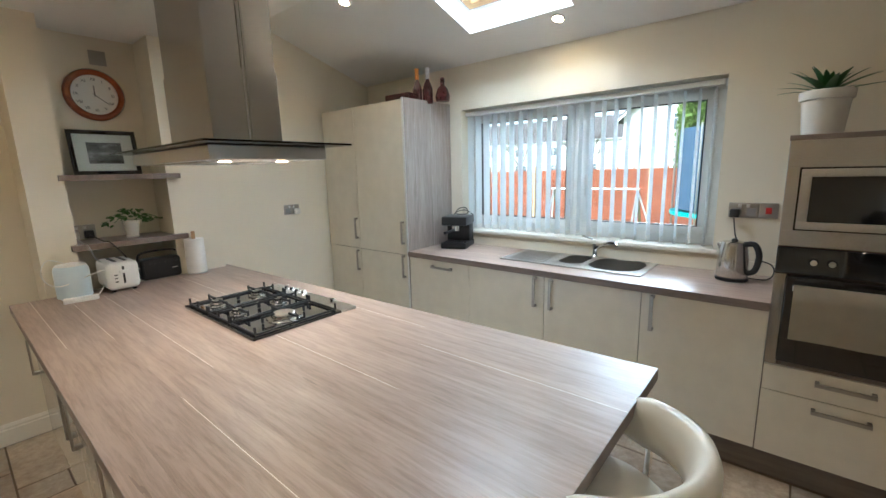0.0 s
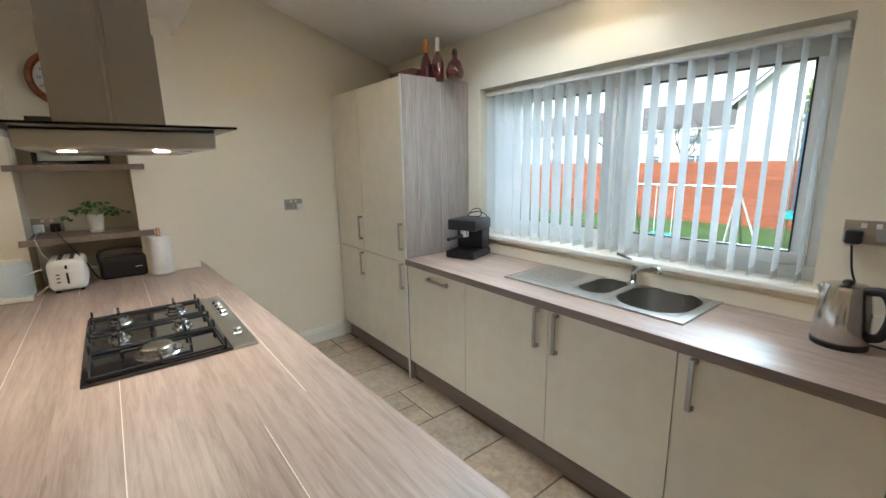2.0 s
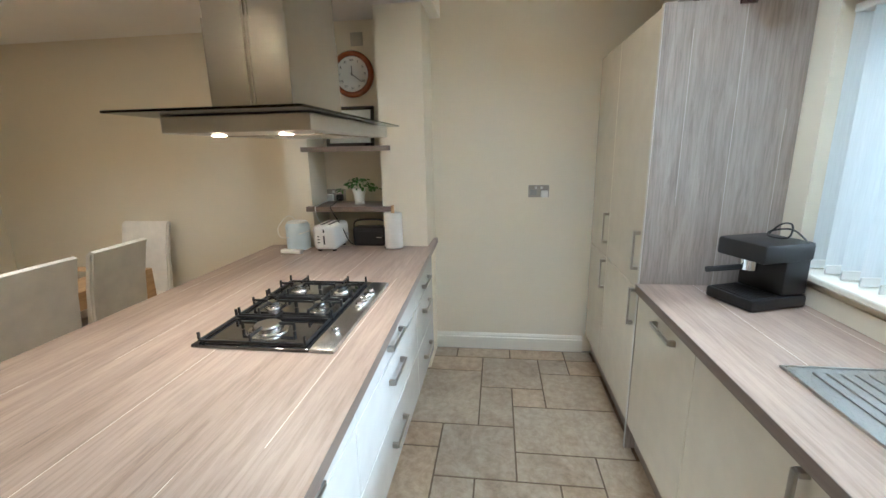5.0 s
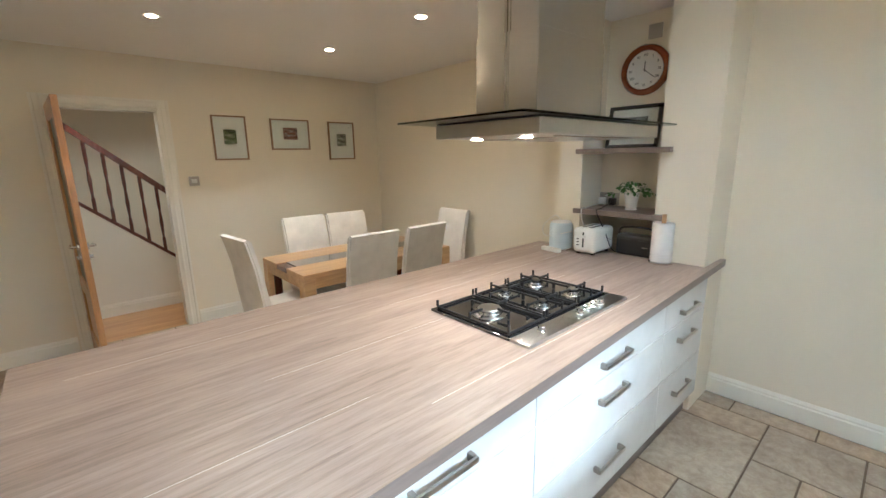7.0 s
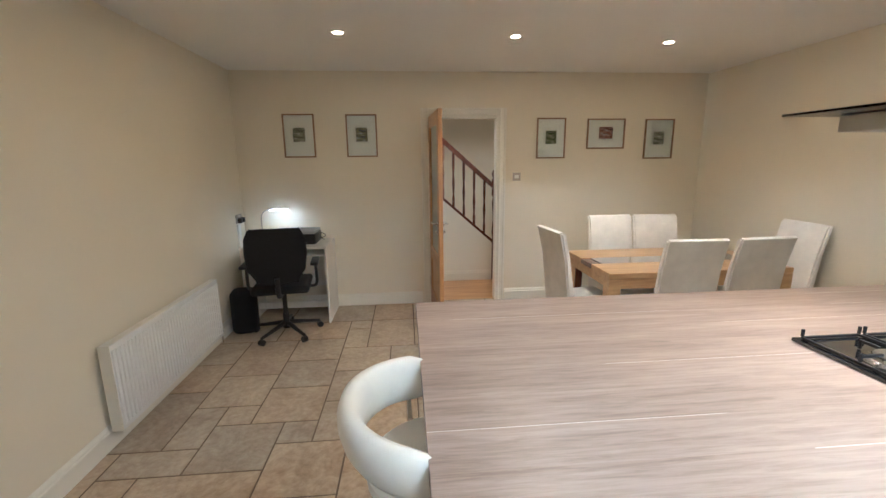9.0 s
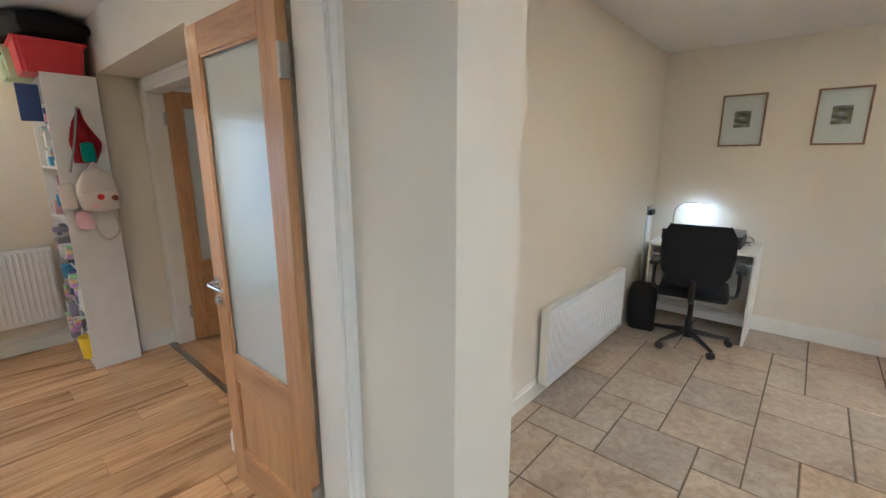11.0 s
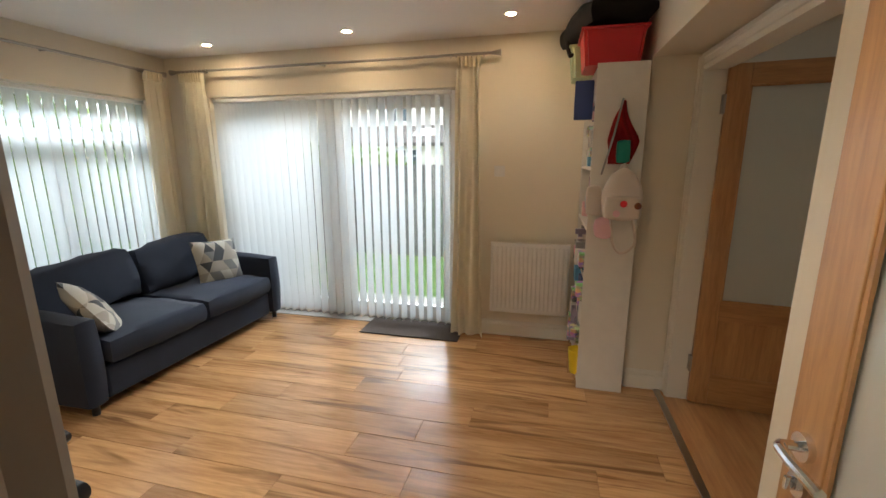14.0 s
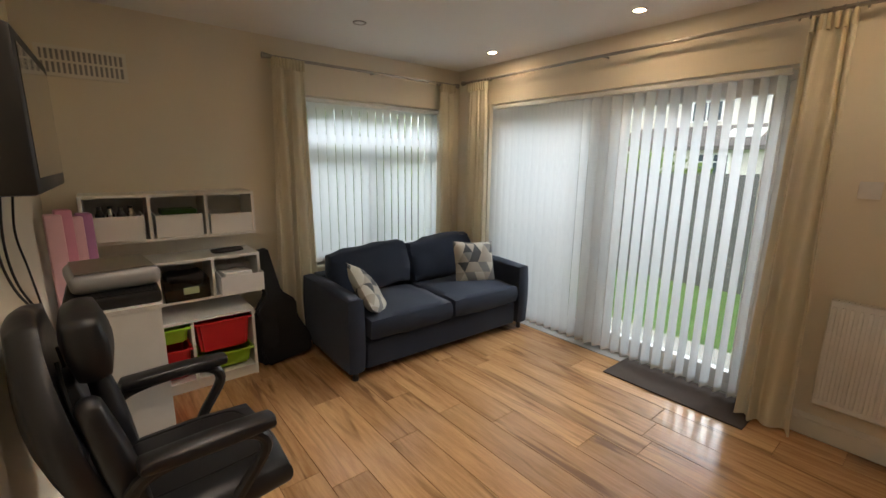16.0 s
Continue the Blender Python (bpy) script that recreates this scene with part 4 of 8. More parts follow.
for i in range(13):
    s = i / 12
    row = []
    for j in range(15):
        u = j / 14
        x = 0.075 + 0.40 * u
        wob = 0.004 * math.sin(9 * u + 2 * s)
        if s < 0.45:
            row.append(tw.verts.new((x, -0.044 + 0.003 * math.sin(7 * u), 0.80 + (s / 0.45) * 0.21)))
        elif s < 0.55:
            a = (s - 0.45) / 0.1 * math.pi
            row.append(tw.verts.new((x, -0.056 + 0.013 * math.cos(a), 1.008 + 0.013 * math.sin(a))))
        else:
            row.append(tw.verts.new((x, -0.071 - wob * (s - 0.5) * 2, 1.008 - (s - 0.55) / 0.45 * 0.235)))
    rows.append(row)
for a, b in zip(rows, rows[1:]):
    for j in range(14):
        tw.faces.new((a[j], a[j + 1], b[j + 1], b[j]))
bmesh.ops.solidify(tw, geom=tw.faces[:], thickness=0.004)
one("hand_towel", tw, M["towel"], -0.06, FY, 0, "cream towel folded over the oven handle", "towel", smooth=60)
# tall end housing beyond the oven and the panel beside the doorway
fr = thing("fridge_housing", 0.56, FY - 0.0, 0, "tall cream gloss cabinet with grey oak side beside the oven", "kitchen cabinet")
part("carcass", B(0.02, 0.68, 0.02, BACK - FY, 0.15, 2.1), M["carcass"], fr)
part("side_panel", B(0.0, 0.018, 0.0, BACK - FY, 0.0, 2.115), M["panel"], fr, "grey oak side panel")
part("door", B(0.02, 0.68, 0, 0.019, 0.15, 2.1, 0.0015), M["white_gloss"], fr)

# ---- island ----
IX0, IX1, IY0 = -3.17, -0.30, 0.21
isl = thing("island_worktop", -3.5, 0, 0.87, "grey oak laminate worktop on the island", "worktop")
pts = [(0.331, 0.21), (3.2, 0.205), (3.195, 1.462), (0.04, 1.358), (0.04, 1.331), (0.331, 1.331)]
part("board", extrude_profile(pts, "z", 0, 0.04), M["worktop"], isl, smooth=None)


def edge_strip(a, b):
    a, b = Vector((*a, 0)), Vector((*b, 0))
    d = (b - a)
    ang = math.degrees(math.atan2(d.y, d.x))
    part("edge_strip", B(0, d.length, -0.0015, 0.0, 0.0, 0.0403, 0.0004, 1), M["worktop_edge"], isl, m=pose(a.x, a.y, 0, 0, 0, ang))


edge_strip(pts[0], pts[1])
edge_strip(pts[1], pts[2])
edge_strip(pts[2], pts[3])


def island_unit(x0, x1, kind, label):
    w = x1 - x0
    u = thing("island_cabinet", x0, 0, 0, label, "kitchen cabinet")
    if kind == "drawers":
        part("carcass", B(0.002, w - 0.002, 0.75, 1.335, 0.15, 0.868), M["carcass"], u)
        for z0, z1, hz in ((0.69, 0.862, 0.755), (0.42, 0.687, 0.60), (0.15, 0.417, 0.295)):
            d = part("drawer_front", B(0.0018, w - 0.0018, 1.337, 1.356, z0 + 0.001, z1, 0.0015), M["white_gloss"], u)
            bar_handle(d, w / 2, 1.356, hz, 0.22, "x", (0, 1))
    else:
        part("carcass", B(0.002, w - 0.002, 0.29, 0.748, 0.15, 0.868), M["carcass"], u)
        d = part("door", B(0.0018, w - 0.0018, 0.268, 0.287, 0.15, 0.862, 0.0015), M["cream_gloss"], u)
        bar_handle(d, 0.055 if kind == "left" else w - 0.055, 0.268, 0.62, 0.2, "z", (0, -1))
    return u


island_unit(-3.16, -2.58, "drawers", "white gloss island cabinet with three narrow drawers")
island_unit(-2.58, -1.54, "drawers", "white gloss island cabinet with three wide pan drawers")
island_unit(-1.54, -0.72, "drawers", "white gloss island cabinet with three drawers at the end")
for i, (a, b, k) in enumerate(((-3.16, -2.65, "left"), (-2.65, -2.14, "right"), (-2.14, -1.62, "left"), (-1.62, -1.1, "left"), (-1.1, -0.72, "right"))):
    island_unit(a, b, k, "cream gloss island cabinet door facing the dining side")
structure("plinth_island", boxes((-3.16, -0.75, 1.29, 1.305, 0, 0.149), (-3.16, -0.75, 0.32, 0.335, 0, 0.149), (-0.765, -0.75, 0.335, 1.29, 0, 0.149)), M["plinth"], "grey oak plinth board")
one("island_end_panel", B(0, 0.019, 0, 1.09, 0, 0.868), M["panel"], -0.72, 0.268, 0, "grey oak end panel of the island", "end panel")

# hob
hx0, hx1, hy0, hy1 = -2.325, -1.605, 0.765, 1.275
hob = thing("gas_hob", hx0, hy0, 0.91, "five burner gas hob of black glass and steel", "hob")
hw, hd = hx1 - hx0, hy1 - hy0
part("glass_top", B(0, hw, 0, hd - 0.085, 0.001, 0.013, 0.003), M["black_gloss"], hob, "black glass hob surface")
part("tray", B(0.001, hw - 0.001, 0.001, hd, 0.0, 0.005, 0.002), M["steel_h"], hob)
part("control_strip", B(0, hw, hd - 0.085, hd, 0.003, 0.014, 0.003), M["steel_h"], hob, "brushed steel control strip")
burners = ((0.13, 0.11, 0.036), (0.13, 0.315, 0.036), (0.36, 0.105, 0.028), (0.36, 0.31, 0.03), (0.585, 0.21, 0.058))
for x, y, r in burners:
    b = part("burner", lathe([(r * 1.3, 0.0), (r * 1.25, 0.005), (r * 0.95, 0.008), (r * 0.9, 0.018), (r * 0.6, 0.0185)], 28), M["steel"], hob, "burner ring", m=pose(x, y, 0.013))
    part("burner_cap", lathe([(r * 0.8, 0.0186), (r * 0.84, 0.022), (r * 0.76, 0.027), (r * 0.1, 0.028)], 28), M["black_gloss"] if r < 0.05 else M["nickel"], b)


def grate(x0, x1, y0, y1, cs):
    """A cast iron pan support: a low frame with raised fingers reaching over each burner."""
    bm = bmesh.new()
    w = 0.0042
    for y in (y0, y1):
        box(bm, x0, x1, y - w, y + w, 0.0155, 0.024, 0.001, 1)
    for x in (x0, x1):
        box(bm, x - w, x + w, y0 + w, y1 - w, 0.0155, 0.024, 0.001, 1)
        for y in (y0, y1):
            box(bm, x - w, x + w, y - w, y + w, 0.0241, 0.050, 0.001, 1)
    for cx, cy, r in cs:
        for dx, dy in ((1, 0), (-1, 0), (0, 1), (0, -1)):
            if dx:
                edge = x1 if dx > 0 else x0
                a, b = sorted((cx + dx * r * 0.75, edge))
                box(bm, a, b, cy - w, cy + w, 0.037, 0.0465, 0.001, 1)
                box(bm, edge - w, edge + w, cy - w, cy + w, 0.0241, 0.050, 0.001, 1)
            else:
                edge = y1 if dy > 0 else y0
                lim = edge if abs(edge - cy) < 0.16 else cy + dy * 0.10
                a, b = sorted((cy + dy * r * 0.75, lim))
                box(bm, cx - w, cx + w, a, b, 0.037, 0.0465, 0.001, 1)
                box(bm, cx - w, cx + w, lim - w, lim + w, 0.0155, 0.055 if lim == edge else 0.0465, 0.001, 1)
    return bm


part("pan_support", grate(0.03, 0.235, 0.02, 0.405, ((0.13, 0.11, 0.036), (0.13, 0.315, 0.036))), M["iron"], hob, "cast iron pan support")
part("pan_support", grate(0.255, 0.465, 0.02, 0.405, ((0.36, 0.105, 0.028), (0.36, 0.31, 0.03))), M["iron"], hob, "cast iron pan support")
part("pan_support", grate(0.485, 0.70, 0.02, 0.405, ((0.585, 0.21, 0.058),)), M["iron"], hob, "cast iron pan support")
for x in (0.165, 0.22, 0.275, 0.33, 0.592):
    part("knob", lathe([(0.017, 0), (0.017, 0.004), (0.013, 0.008), (0.013, 0.022), (0.011, 0.024)], 20), M["chrome"], hob, "chrome knob", m=pose(x, hd - 0.042, 0.014))

# extractor hood
hood = thing("extractor_hood", -2.15, 0.96, 1.62, "steel island extractor hood with a flat glass canopy", "extractor hood")
part("body", B(-0.46, 0.46, -0.24, 0.27, 0.0, 0.055, 0.004), M["steel_h"], hood, "brushed steel hood body")
part("canopy", B(-0.57, 0.60, -0.31, 0.31, 0.0562, 0.0642, 0.002), M["hood_glass"], hood, "grey glass canopy")
part("filter", boxes((-0.20, 0.18, -0.17, 0.19, -0.004, 0.0), bevel=0.001), M["nickel"], hood, "steel mesh filter")
for y_ in (-0.2, 0.2):
    part("filter_frame", B(-0.3, 0.28, y_, y_ + 0.02, -0.003, 0), M["steel"], hood)
part("chimney", boxes((-0.155, 0.31, -0.155, 0.145, 0.065, 0.38), bevel=0.002), M["steel"], hood, "brushed steel flue")
part("chimney_upper", B(-0.15, 0.305, -0.150, 0.140, 0.38, CEIL - 1.62), M["steel"], hood, "brushed steel upper flue")
part("flue_seam", boxes((0.309, 0.3115, -0.008, 0.0, 0.065, 0.80), (0.309, 0.3115, 0.01, 0.012, 0.065, 0.80)), M["nickel"], hood)
for x, y in ((0.33, 0.12), (0.33, -0.13)):
    h_ = part("hood_lamp", R((x, y, -0.004), (x, y, 0.0), 0.03, 20), M["chrome"], hood)
    part("bulb", R((x, y, -0.0055), (x, y, -0.0041), 0.022, 16), M["bulb"], h_)
lamp(-1.82, 1.08, 1.60, 0.8, 120)
lamp(-1.82, 0.83, 1.60, 0.8, 120)


def downlight(x, y, z, tilt=0.0, lit=True, power=2.1):
    d = thing("downlight", x, y, z, "recessed ceiling downlight with a chrome ring" + ("" if lit else ", off"), "downlight", group="ceiling downlights")
    d.matrix_world = pose(x, y, z, tilt, 0, 0)
    part("ring", lathe([(0.032, 0.0), (0.034, -0.004), (0.044, -0.005), (0.046, 0.0)], 24), M["nickel"], d)
    part("bulb", R((0, 0, -0.0035), (0, 0, -0.0015), 0.03, 20), M["bulb"] if lit else M["white_plastic"], d)
    if lit:
        a = radians(tilt)
        lamp(x, y, z - 0.02, power, 110, (0, math.sin(a), -math.cos(a)))


tilt_deg = -math.degrees(math.atan(SLOPE))
for x, y in ((0.17, -1.16), (-1.09, -1.20), (-2.32, -1.30), (-2.38, -0.19), (-1.12, -0.12), (0.2, -0.10)):
    downlight(x, y, CEIL, power=0.45 if x > 0 else 2.1)
for x, y, pw in ((-2.56, 2.08, 0.45), (-1.31, 2.80, 0.08), (-0.3, 2.2, 0.4)):
    downlight(x, y, slope_z(y), tilt_deg, power=pw * 1.5)
# the two at x = 2.05 are unseen additions that brighten the west wall
for x, y, on in ((4.41, 4.61, True), (4.35, 3.33, True), (4.26, 2.13, True), (3.20, 4.65, False), (2.05, 2.2, True), (2.05, 3.4, True)):
    downlight(x, y, LCEIL, lit=on, power=2.2 if x < 3 else 0.25)


# ---- staircase in the hall ----
st = thing("staircase_banister", -1.4, -3.3, 0, "dark stained wooden banister with turned spindles", "banister")
part("newel_post", lathe([(0.045, 0), (0.045, 0.5), (0.03, 0.55), (0.042, 0.62), (0.026, 0.8), (0.04, 1.02), (0.026, 1.08), (0.045, 1.1), (0.045, 1.3), (0.03, 1.32), (0.048, 1.37), (0.03, 1.42), (0.005, 1.44)], 20), M["dark_wood"], st)
sl = math.tan(radians(41.5))


def sloped(parent, name, x0, x1, z, h, w, mat):
    pts = [(x0, z + sl * x0), (x1, z + sl * x1), (x1, z + sl * x1 + h), (x0, z + sl * x0 + h)]
    bm = bmesh.new()
    lo = [bm.verts.new((p[0], -w / 2, p[1])) for p in pts]
    hi = [bm.verts.new((p[0], w / 2, p[1])) for p in pts]
    bm.faces.new(lo)
    bm.faces.new(hi[::-1])
    for i in range(4):
        bm.faces.new((lo[i], lo[(i + 1) % 4], hi[(i + 1) % 4], hi[i]))
    return part(name, bm, mat, parent)


sloped(st, "handrail", 0.04, 1.9, 1.16, 0.07, 0.06, M["dark_wood"])
sloped(st, "base_rail", 0.04, 1.9, 0.46, 0.04, 0.06, M["dark_wood"])
for k in range(13):
    x = 0.14 + 0.132 * k
    z0, z1 = 0.49 + sl * x, 1.165 + sl * x
    hgt = z1 - z0
    part("spindle", lathe([(0.016, z0), (0.016, z0 + 0.12), (0.010, z0 + 0.15), (0.018, z0 + 0.3), (0.011, z0 + hgt * 0.62), (0.016, z0 + hgt * 0.72), (0.016, z1)], 10, x, 0), M["dark_wood"], st)
structure("stair_wall", boxes((-1.36, 0.55, -3.335, -3.275, 0, 0.3)), M["trim"], "white painted panel under the stairs")
bm = bmesh.new()
pts = [(-1.36, 0.30), (0.55, 0.30), (0.55, 0.455 + sl * 1.95), (-1.36, 0.455 + sl * 0.04)]
lo = [bm.verts.new((p[0], -3.335, p[1])) for p in pts]
hi = [bm.verts.new((p[0], -3.275, p[1])) for p in pts]
bm.faces.new(lo)
bm.faces.new(hi[::-1])
for i in range(4):
    bm.faces.new((lo[i], lo[(i + 1) % 4], hi[(i + 1) % 4], hi[i]))
structure("stair_wall", bm, M["trim"], "white painted panel under the stairs")
skirting("baseboard", -1.34, -3.274, 0.55, -3.274, -1)
# two bare lamps without fittings, added to brighten the hall
lamp(-0.9, -2.9, 2.35, 2.2, 150)
lamp(-2.2, -3.2, 2.35, 1.5, 150)

# ---- dining set ----
dt = thing("dining_table", -2.38, -1.11, 0, "light oak dining table with a dark glass strip", "table")
for y0, y1 in ((-0.40, -0.10), (0.10, 0.40)):
    part("tabletop", B(-0.70, 0.70, y0, y1, 0.71, 0.75, 0.003), M["table_oak"], dt)
part("end_board", B(-0.70, -0.58, -0.0995, 0.0995, 0.71, 0.75, 0.002), M["table_oak"], dt)
part("end_board", B(0.62, 0.70, -0.0995, 0.0995, 0.71, 0.745, 0.002), M["dark_wood"], dt)
part("glass_strip", B(-0.579, 0.619, -0.0985, 0.0985, 0.738, 0.749), M["grey_glass"], dt, "dark grey glass inlay")
part("apron", boxes((-0.61, 0.61, 0.36, 0.38, 0.63, 0.709), (-0.61, 0.61, -0.38, -0.36, 0.63, 0.709), (0.66, 0.68, -0.31, 0.31, 0.63, 0.709), (-0.68, -0.66, -0.31, 0.31, 0.63, 0.709)), M["table_oak"], dt)
for x, y in ((-0.655, -0.355), (0.655, -0.355), (-0.655, 0.355), (0.655, 0.355)):
    part("leg", B(x - 0.045, x + 0.045, y - 0.045, y + 0.045, 0, 0.7095, 0.003), M["table_oak"], dt)
    part("leg_inset", B(x - 0.03 * (1 if x > 0 else -1) - 0.03, x - 0.03 * (1 if x > 0 else -1) + 0.03, y - 0.0465 * (1 if y > 0 else -1) - 0.012, y - 0.0465 * (1 if y > 0 else -1) + 0.012, 0, 0.7, 0.001), M["dark_wood"], dt)


def dining_chair():
    c = thing("dining_chair", 0, 0, 0, "off-white upholstered high-back dining chair", "chair", group="chairs round the dining table")
    prof = [(-0.215, 0.36), (-0.235, 0.50), (-0.27, 0.80), (-0.315, 1.00), (-0.325, 1.02), (-0.30, 1.03), (-0.272, 1.01), (-0.225, 0.80), (-0.185, 0.55), (-0.165, 0.40)]
    bm = extrude_profile(prof, "x", -0.21, 0.21)
    bmesh.ops.bevel(bm, geom=[e for e in bm.edges if abs(e.verts[0].co.x - e.verts[1].co.x) < 1e-5], offset=0.012, segments=2, affect="EDGES")
    part("backrest", bm, M["linen"], c, smooth=50)
    part("seat", B(-0.215, 0.215, -0.20, 0.23, 0.385, 0.475, 0.025, 3), M["linen"], c, smooth=50)
    part("skirt", B(-0.208, 0.208, -0.195, 0.222, 0.33, 0.386, 0.006), M["linen"], c)
    for x in (-0.18, 0.18):
        for y in (-0.17, 0.19):
            part("leg", rod(bmesh.new(), (x, y, 0), (x, y, 0.335), 0.016, 4, 0.024), M["dark_wood"], c)
    return c


base = dining_chair()
base.matrix_world = pose(-2.15, -0.78, 0, 0, 0, 178)
for x, y, rz in ((-2.62, -0.79, 183), (-2.17, -1.44, 2), (-2.58, -1.42, -2), (-1.66, -1.09, 96), (-3.17, -1.05, -90)):
    copy_thing(base, pose(x, y, 0, 0, 0, rz))


def picture(x, z0, w, h, tone, wood="art_frame"):
    p = thing("framed_picture", x, SY + 0.003, z0, "framed print with a wide white mount, " + tone, "picture")
    f = 0.014
    part("frame", boxes((0, w, 0, 0.02, 0, f), (0, w, 0, 0.02, h - f, h), (0, f, 0, 0.02, f, h - f), (w - f, w, 0, 0.02, f, h - f), bevel=0.002), M[wood], p)
    part("mount", B(f, w - f, 0.004, 0.008, f, h - f), M["paper"], p)
    iw, ih = (0.115, 0.135) if w < h else (0.15, 0.12)
    part("print", B(w / 2 - iw / 2, w / 2 + iw / 2, 0.008, 0.0095, h / 2 - ih / 2 + 0.01, h / 2 + ih / 2 + 0.01), M["print_" + tone.split()[0]], p)
    pp = part("pane", B(f, w - f, 0.012, 0.0135, f, h - f), M["pane"], p)
    pp.visible_shadow = False


def print_mat(name, a, b, c):
    k = Mat(name, a, 0.8)
    v = k.coords((8, 8, 26))
    k.colour(k.ramp(k.noise(v, 1.4, 6, 0.7), [(0.36, a), (0.5, b), (0.62, c)]))
    return k.m


M["print_grey"] = print_mat("grey_print", (0.05, 0.05, 0.045), (0.22, 0.21, 0.15), (0.5, 0.5, 0.46))
M["print_green"] = print_mat("green_print", (0.03, 0.05, 0.02), (0.12, 0.16, 0.06), (0.45, 0.42, 0.34))
M["print_red"] = print_mat("red_print", (0.05, 0.06, 0.07), (0.3, 0.10, 0.07), (0.40, 0.45, 0.5))
M["print_blue"] = print_mat("blue_print", (0.02, 0.05, 0.14), (0.28, 0.24, 0.12), (0.45, 0.5, 0.55))
picture(-1.96, 1.555, 0.31, 0.415, "green view")
picture(-2.61, 1.65, 0.415, 0.31, "red view")
picture(-3.16, 1.54, 0.325, 0.415, "grey view")
picture(0.01, 1.59, 0.31, 0.42, "blue view")
picture(0.63, 1.59, 0.31, 0.425, "grey view")

ls = thing("light_switch", -1.405, SY, 1.325, "chrome light switch on the cream wall", "switch", 180)
part("plate", B(0, 0.086, -0.007, 0, 0, 0.086, 0.002), M["nickel"], ls)
part("rocker", B(0.02, 0.066, -0.010, -0.0071, 0.025, 0.061, 0.001), M["white_plastic"], ls)


def socket(name, x, y, z, rz, w, label, plugs=()):
    """A steel wall plate; its local -y faces the room."""
    s = thing(name, x, y, z, label, "socket", rz)
    part("plate", B(-w / 2, w / 2, -0.007, 0, -0.043, 0.043, 0.002), M["nickel"], s)
    if w > 0.1:
        for sx in (-1, 1):
            part("socket_face", B(sx * 0.037 - 0.022, sx * 0.037 + 0.022, -0.0085, -0.0071, -0.03, 0.012), M["grey_plastic"], s)
            part("rocker", B(sx * 0.02 - 0.008, sx * 0.02 + 0.008, -0.010, -0.0071, 0.016, 0.034, 0.001), M["white_plastic"], s)
    for px, mat in plugs:
        part("plug", B(px - 0.024, px + 0.024, -0.045, -0.0086, -0.042, 0.008, 0.008), M[mat], s)
    return s


socket("double_socket", WX, 2.095, 1.245, 90, 0.146, "dark steel double socket with a small white plug", ((0.04, "white_plastic"),))
socket("double_socket", -0.245, NY, 1.285, 0, 0.146, "steel double socket with a black kettle plug", ((-0.04, "black"),))
cs = socket("cooker_switch", -0.128, NY, 1.285, 0, 0.086, "steel cooker switch with a red rocker")
part("rocker", B(-0.014, 0.014, -0.011, -0.0071, -0.018, 0.018, 0.001), M["led_red"], cs)
socket("double_socket", -3.45, 0.60, 1.235, 90, 0.146, "steel double socket with white and black plugs", ((-0.04, "white_plastic"), (0.035, "black")))
fs = socket("fuse_switch", -3.45, 0.83, 2.30, 90, 0.086, "steel fused switch high in the niche")
socket("double_socket", EX, -2.30, 1.0, -90, 0.146, "dark double socket with black plugs", ((-0.03, "black"), (0.035, "black")))
one("pipe_cover", B(-0.03, 0.03, -0.02, 0, 0.0, 0.9, 0.004), M["white_plastic"], EX, -2.26, 0.05, "white boxed pipe on the wall", "pipe", -90)


# ---- radiators ----
def radiator(x, y, z, length, h, rz, label):
    """Its local -y faces the room; the length runs along +x."""
    r = thing("radiator", x, y, z, label, "radiator", rz)
    bm = bmesh.new()
    box(bm, 0, length, -0.088, -0.08, 0.0, h, 0.003, 1)
    n = int(length / 0.033)
    for i in range(n):
        cx = (i + 0.5) * length / n
        if i == 0:
            flute = mesh_of("flute", B(-0.0095, 0.0095, -0.098, -0.0801, 0.03, h - 0.03, 0.006, 2), M["white_enamel"], 35)
        fl = new("flute", flute)
        fl.parent, fl.matrix_basis = r, pose(cx, 0, 0)
    part("front_panel", bm, M["white_enamel"], r, "ribbed white panel")
    part("back_panel", B(0, length, -0.038, -0.03, 0, h, 0.002), M["trim"], r)
    part("side_cover", B(-0.004, 0.0, -0.09, -0.028, 0.0, h + 0.002, 0.001), M["trim"], r)
    part("side_cover", B(length, length + 0.004, -0.09, -0.028, 0.0, h + 0.002, 0.001), M["trim"], r)
    gr = bmesh.new()
    for i in range(int(length / 0.02)):
        box(gr, i * 0.02, i * 0.02 + 0.008, -0.08, -0.038, h - 0.003, h)
    box(gr, 0, length, -0.079, -0.075, h - 0.004, h + 0.001)
    box(gr, 0, length, -0.043, -0.039, h - 0.004, h + 0.001)
    part("top_grille", gr, M["trim"], r)
    part("bracket", boxes((0.1, 0.13, -0.03, 0, 0.1, h - 0.1), (length - 0.13, length - 0.1, -0.03, 0, 0.1, h - 0.1)), M["grey_plastic"], r)
    part("valve", boxes((length + 0.004, length + 0.05, -0.075, -0.045, 0.01, 0.04), bevel=0.006), M["chrome"], r)
    part("pipe", R((length + 0.04, -0.06, -z + 0.001), (length + 0.04, -0.06, 0.02), 0.008), M["chrome"], r)
    return r


radiator(EX, -0.18, 0.10, 1.30, 0.50, -90, "white double panel radiator under the cream wall")
radiator(LX1, 2.275, 0.235, 0.62, 0.59, -90, "ribbed white radiator beside the curtain")

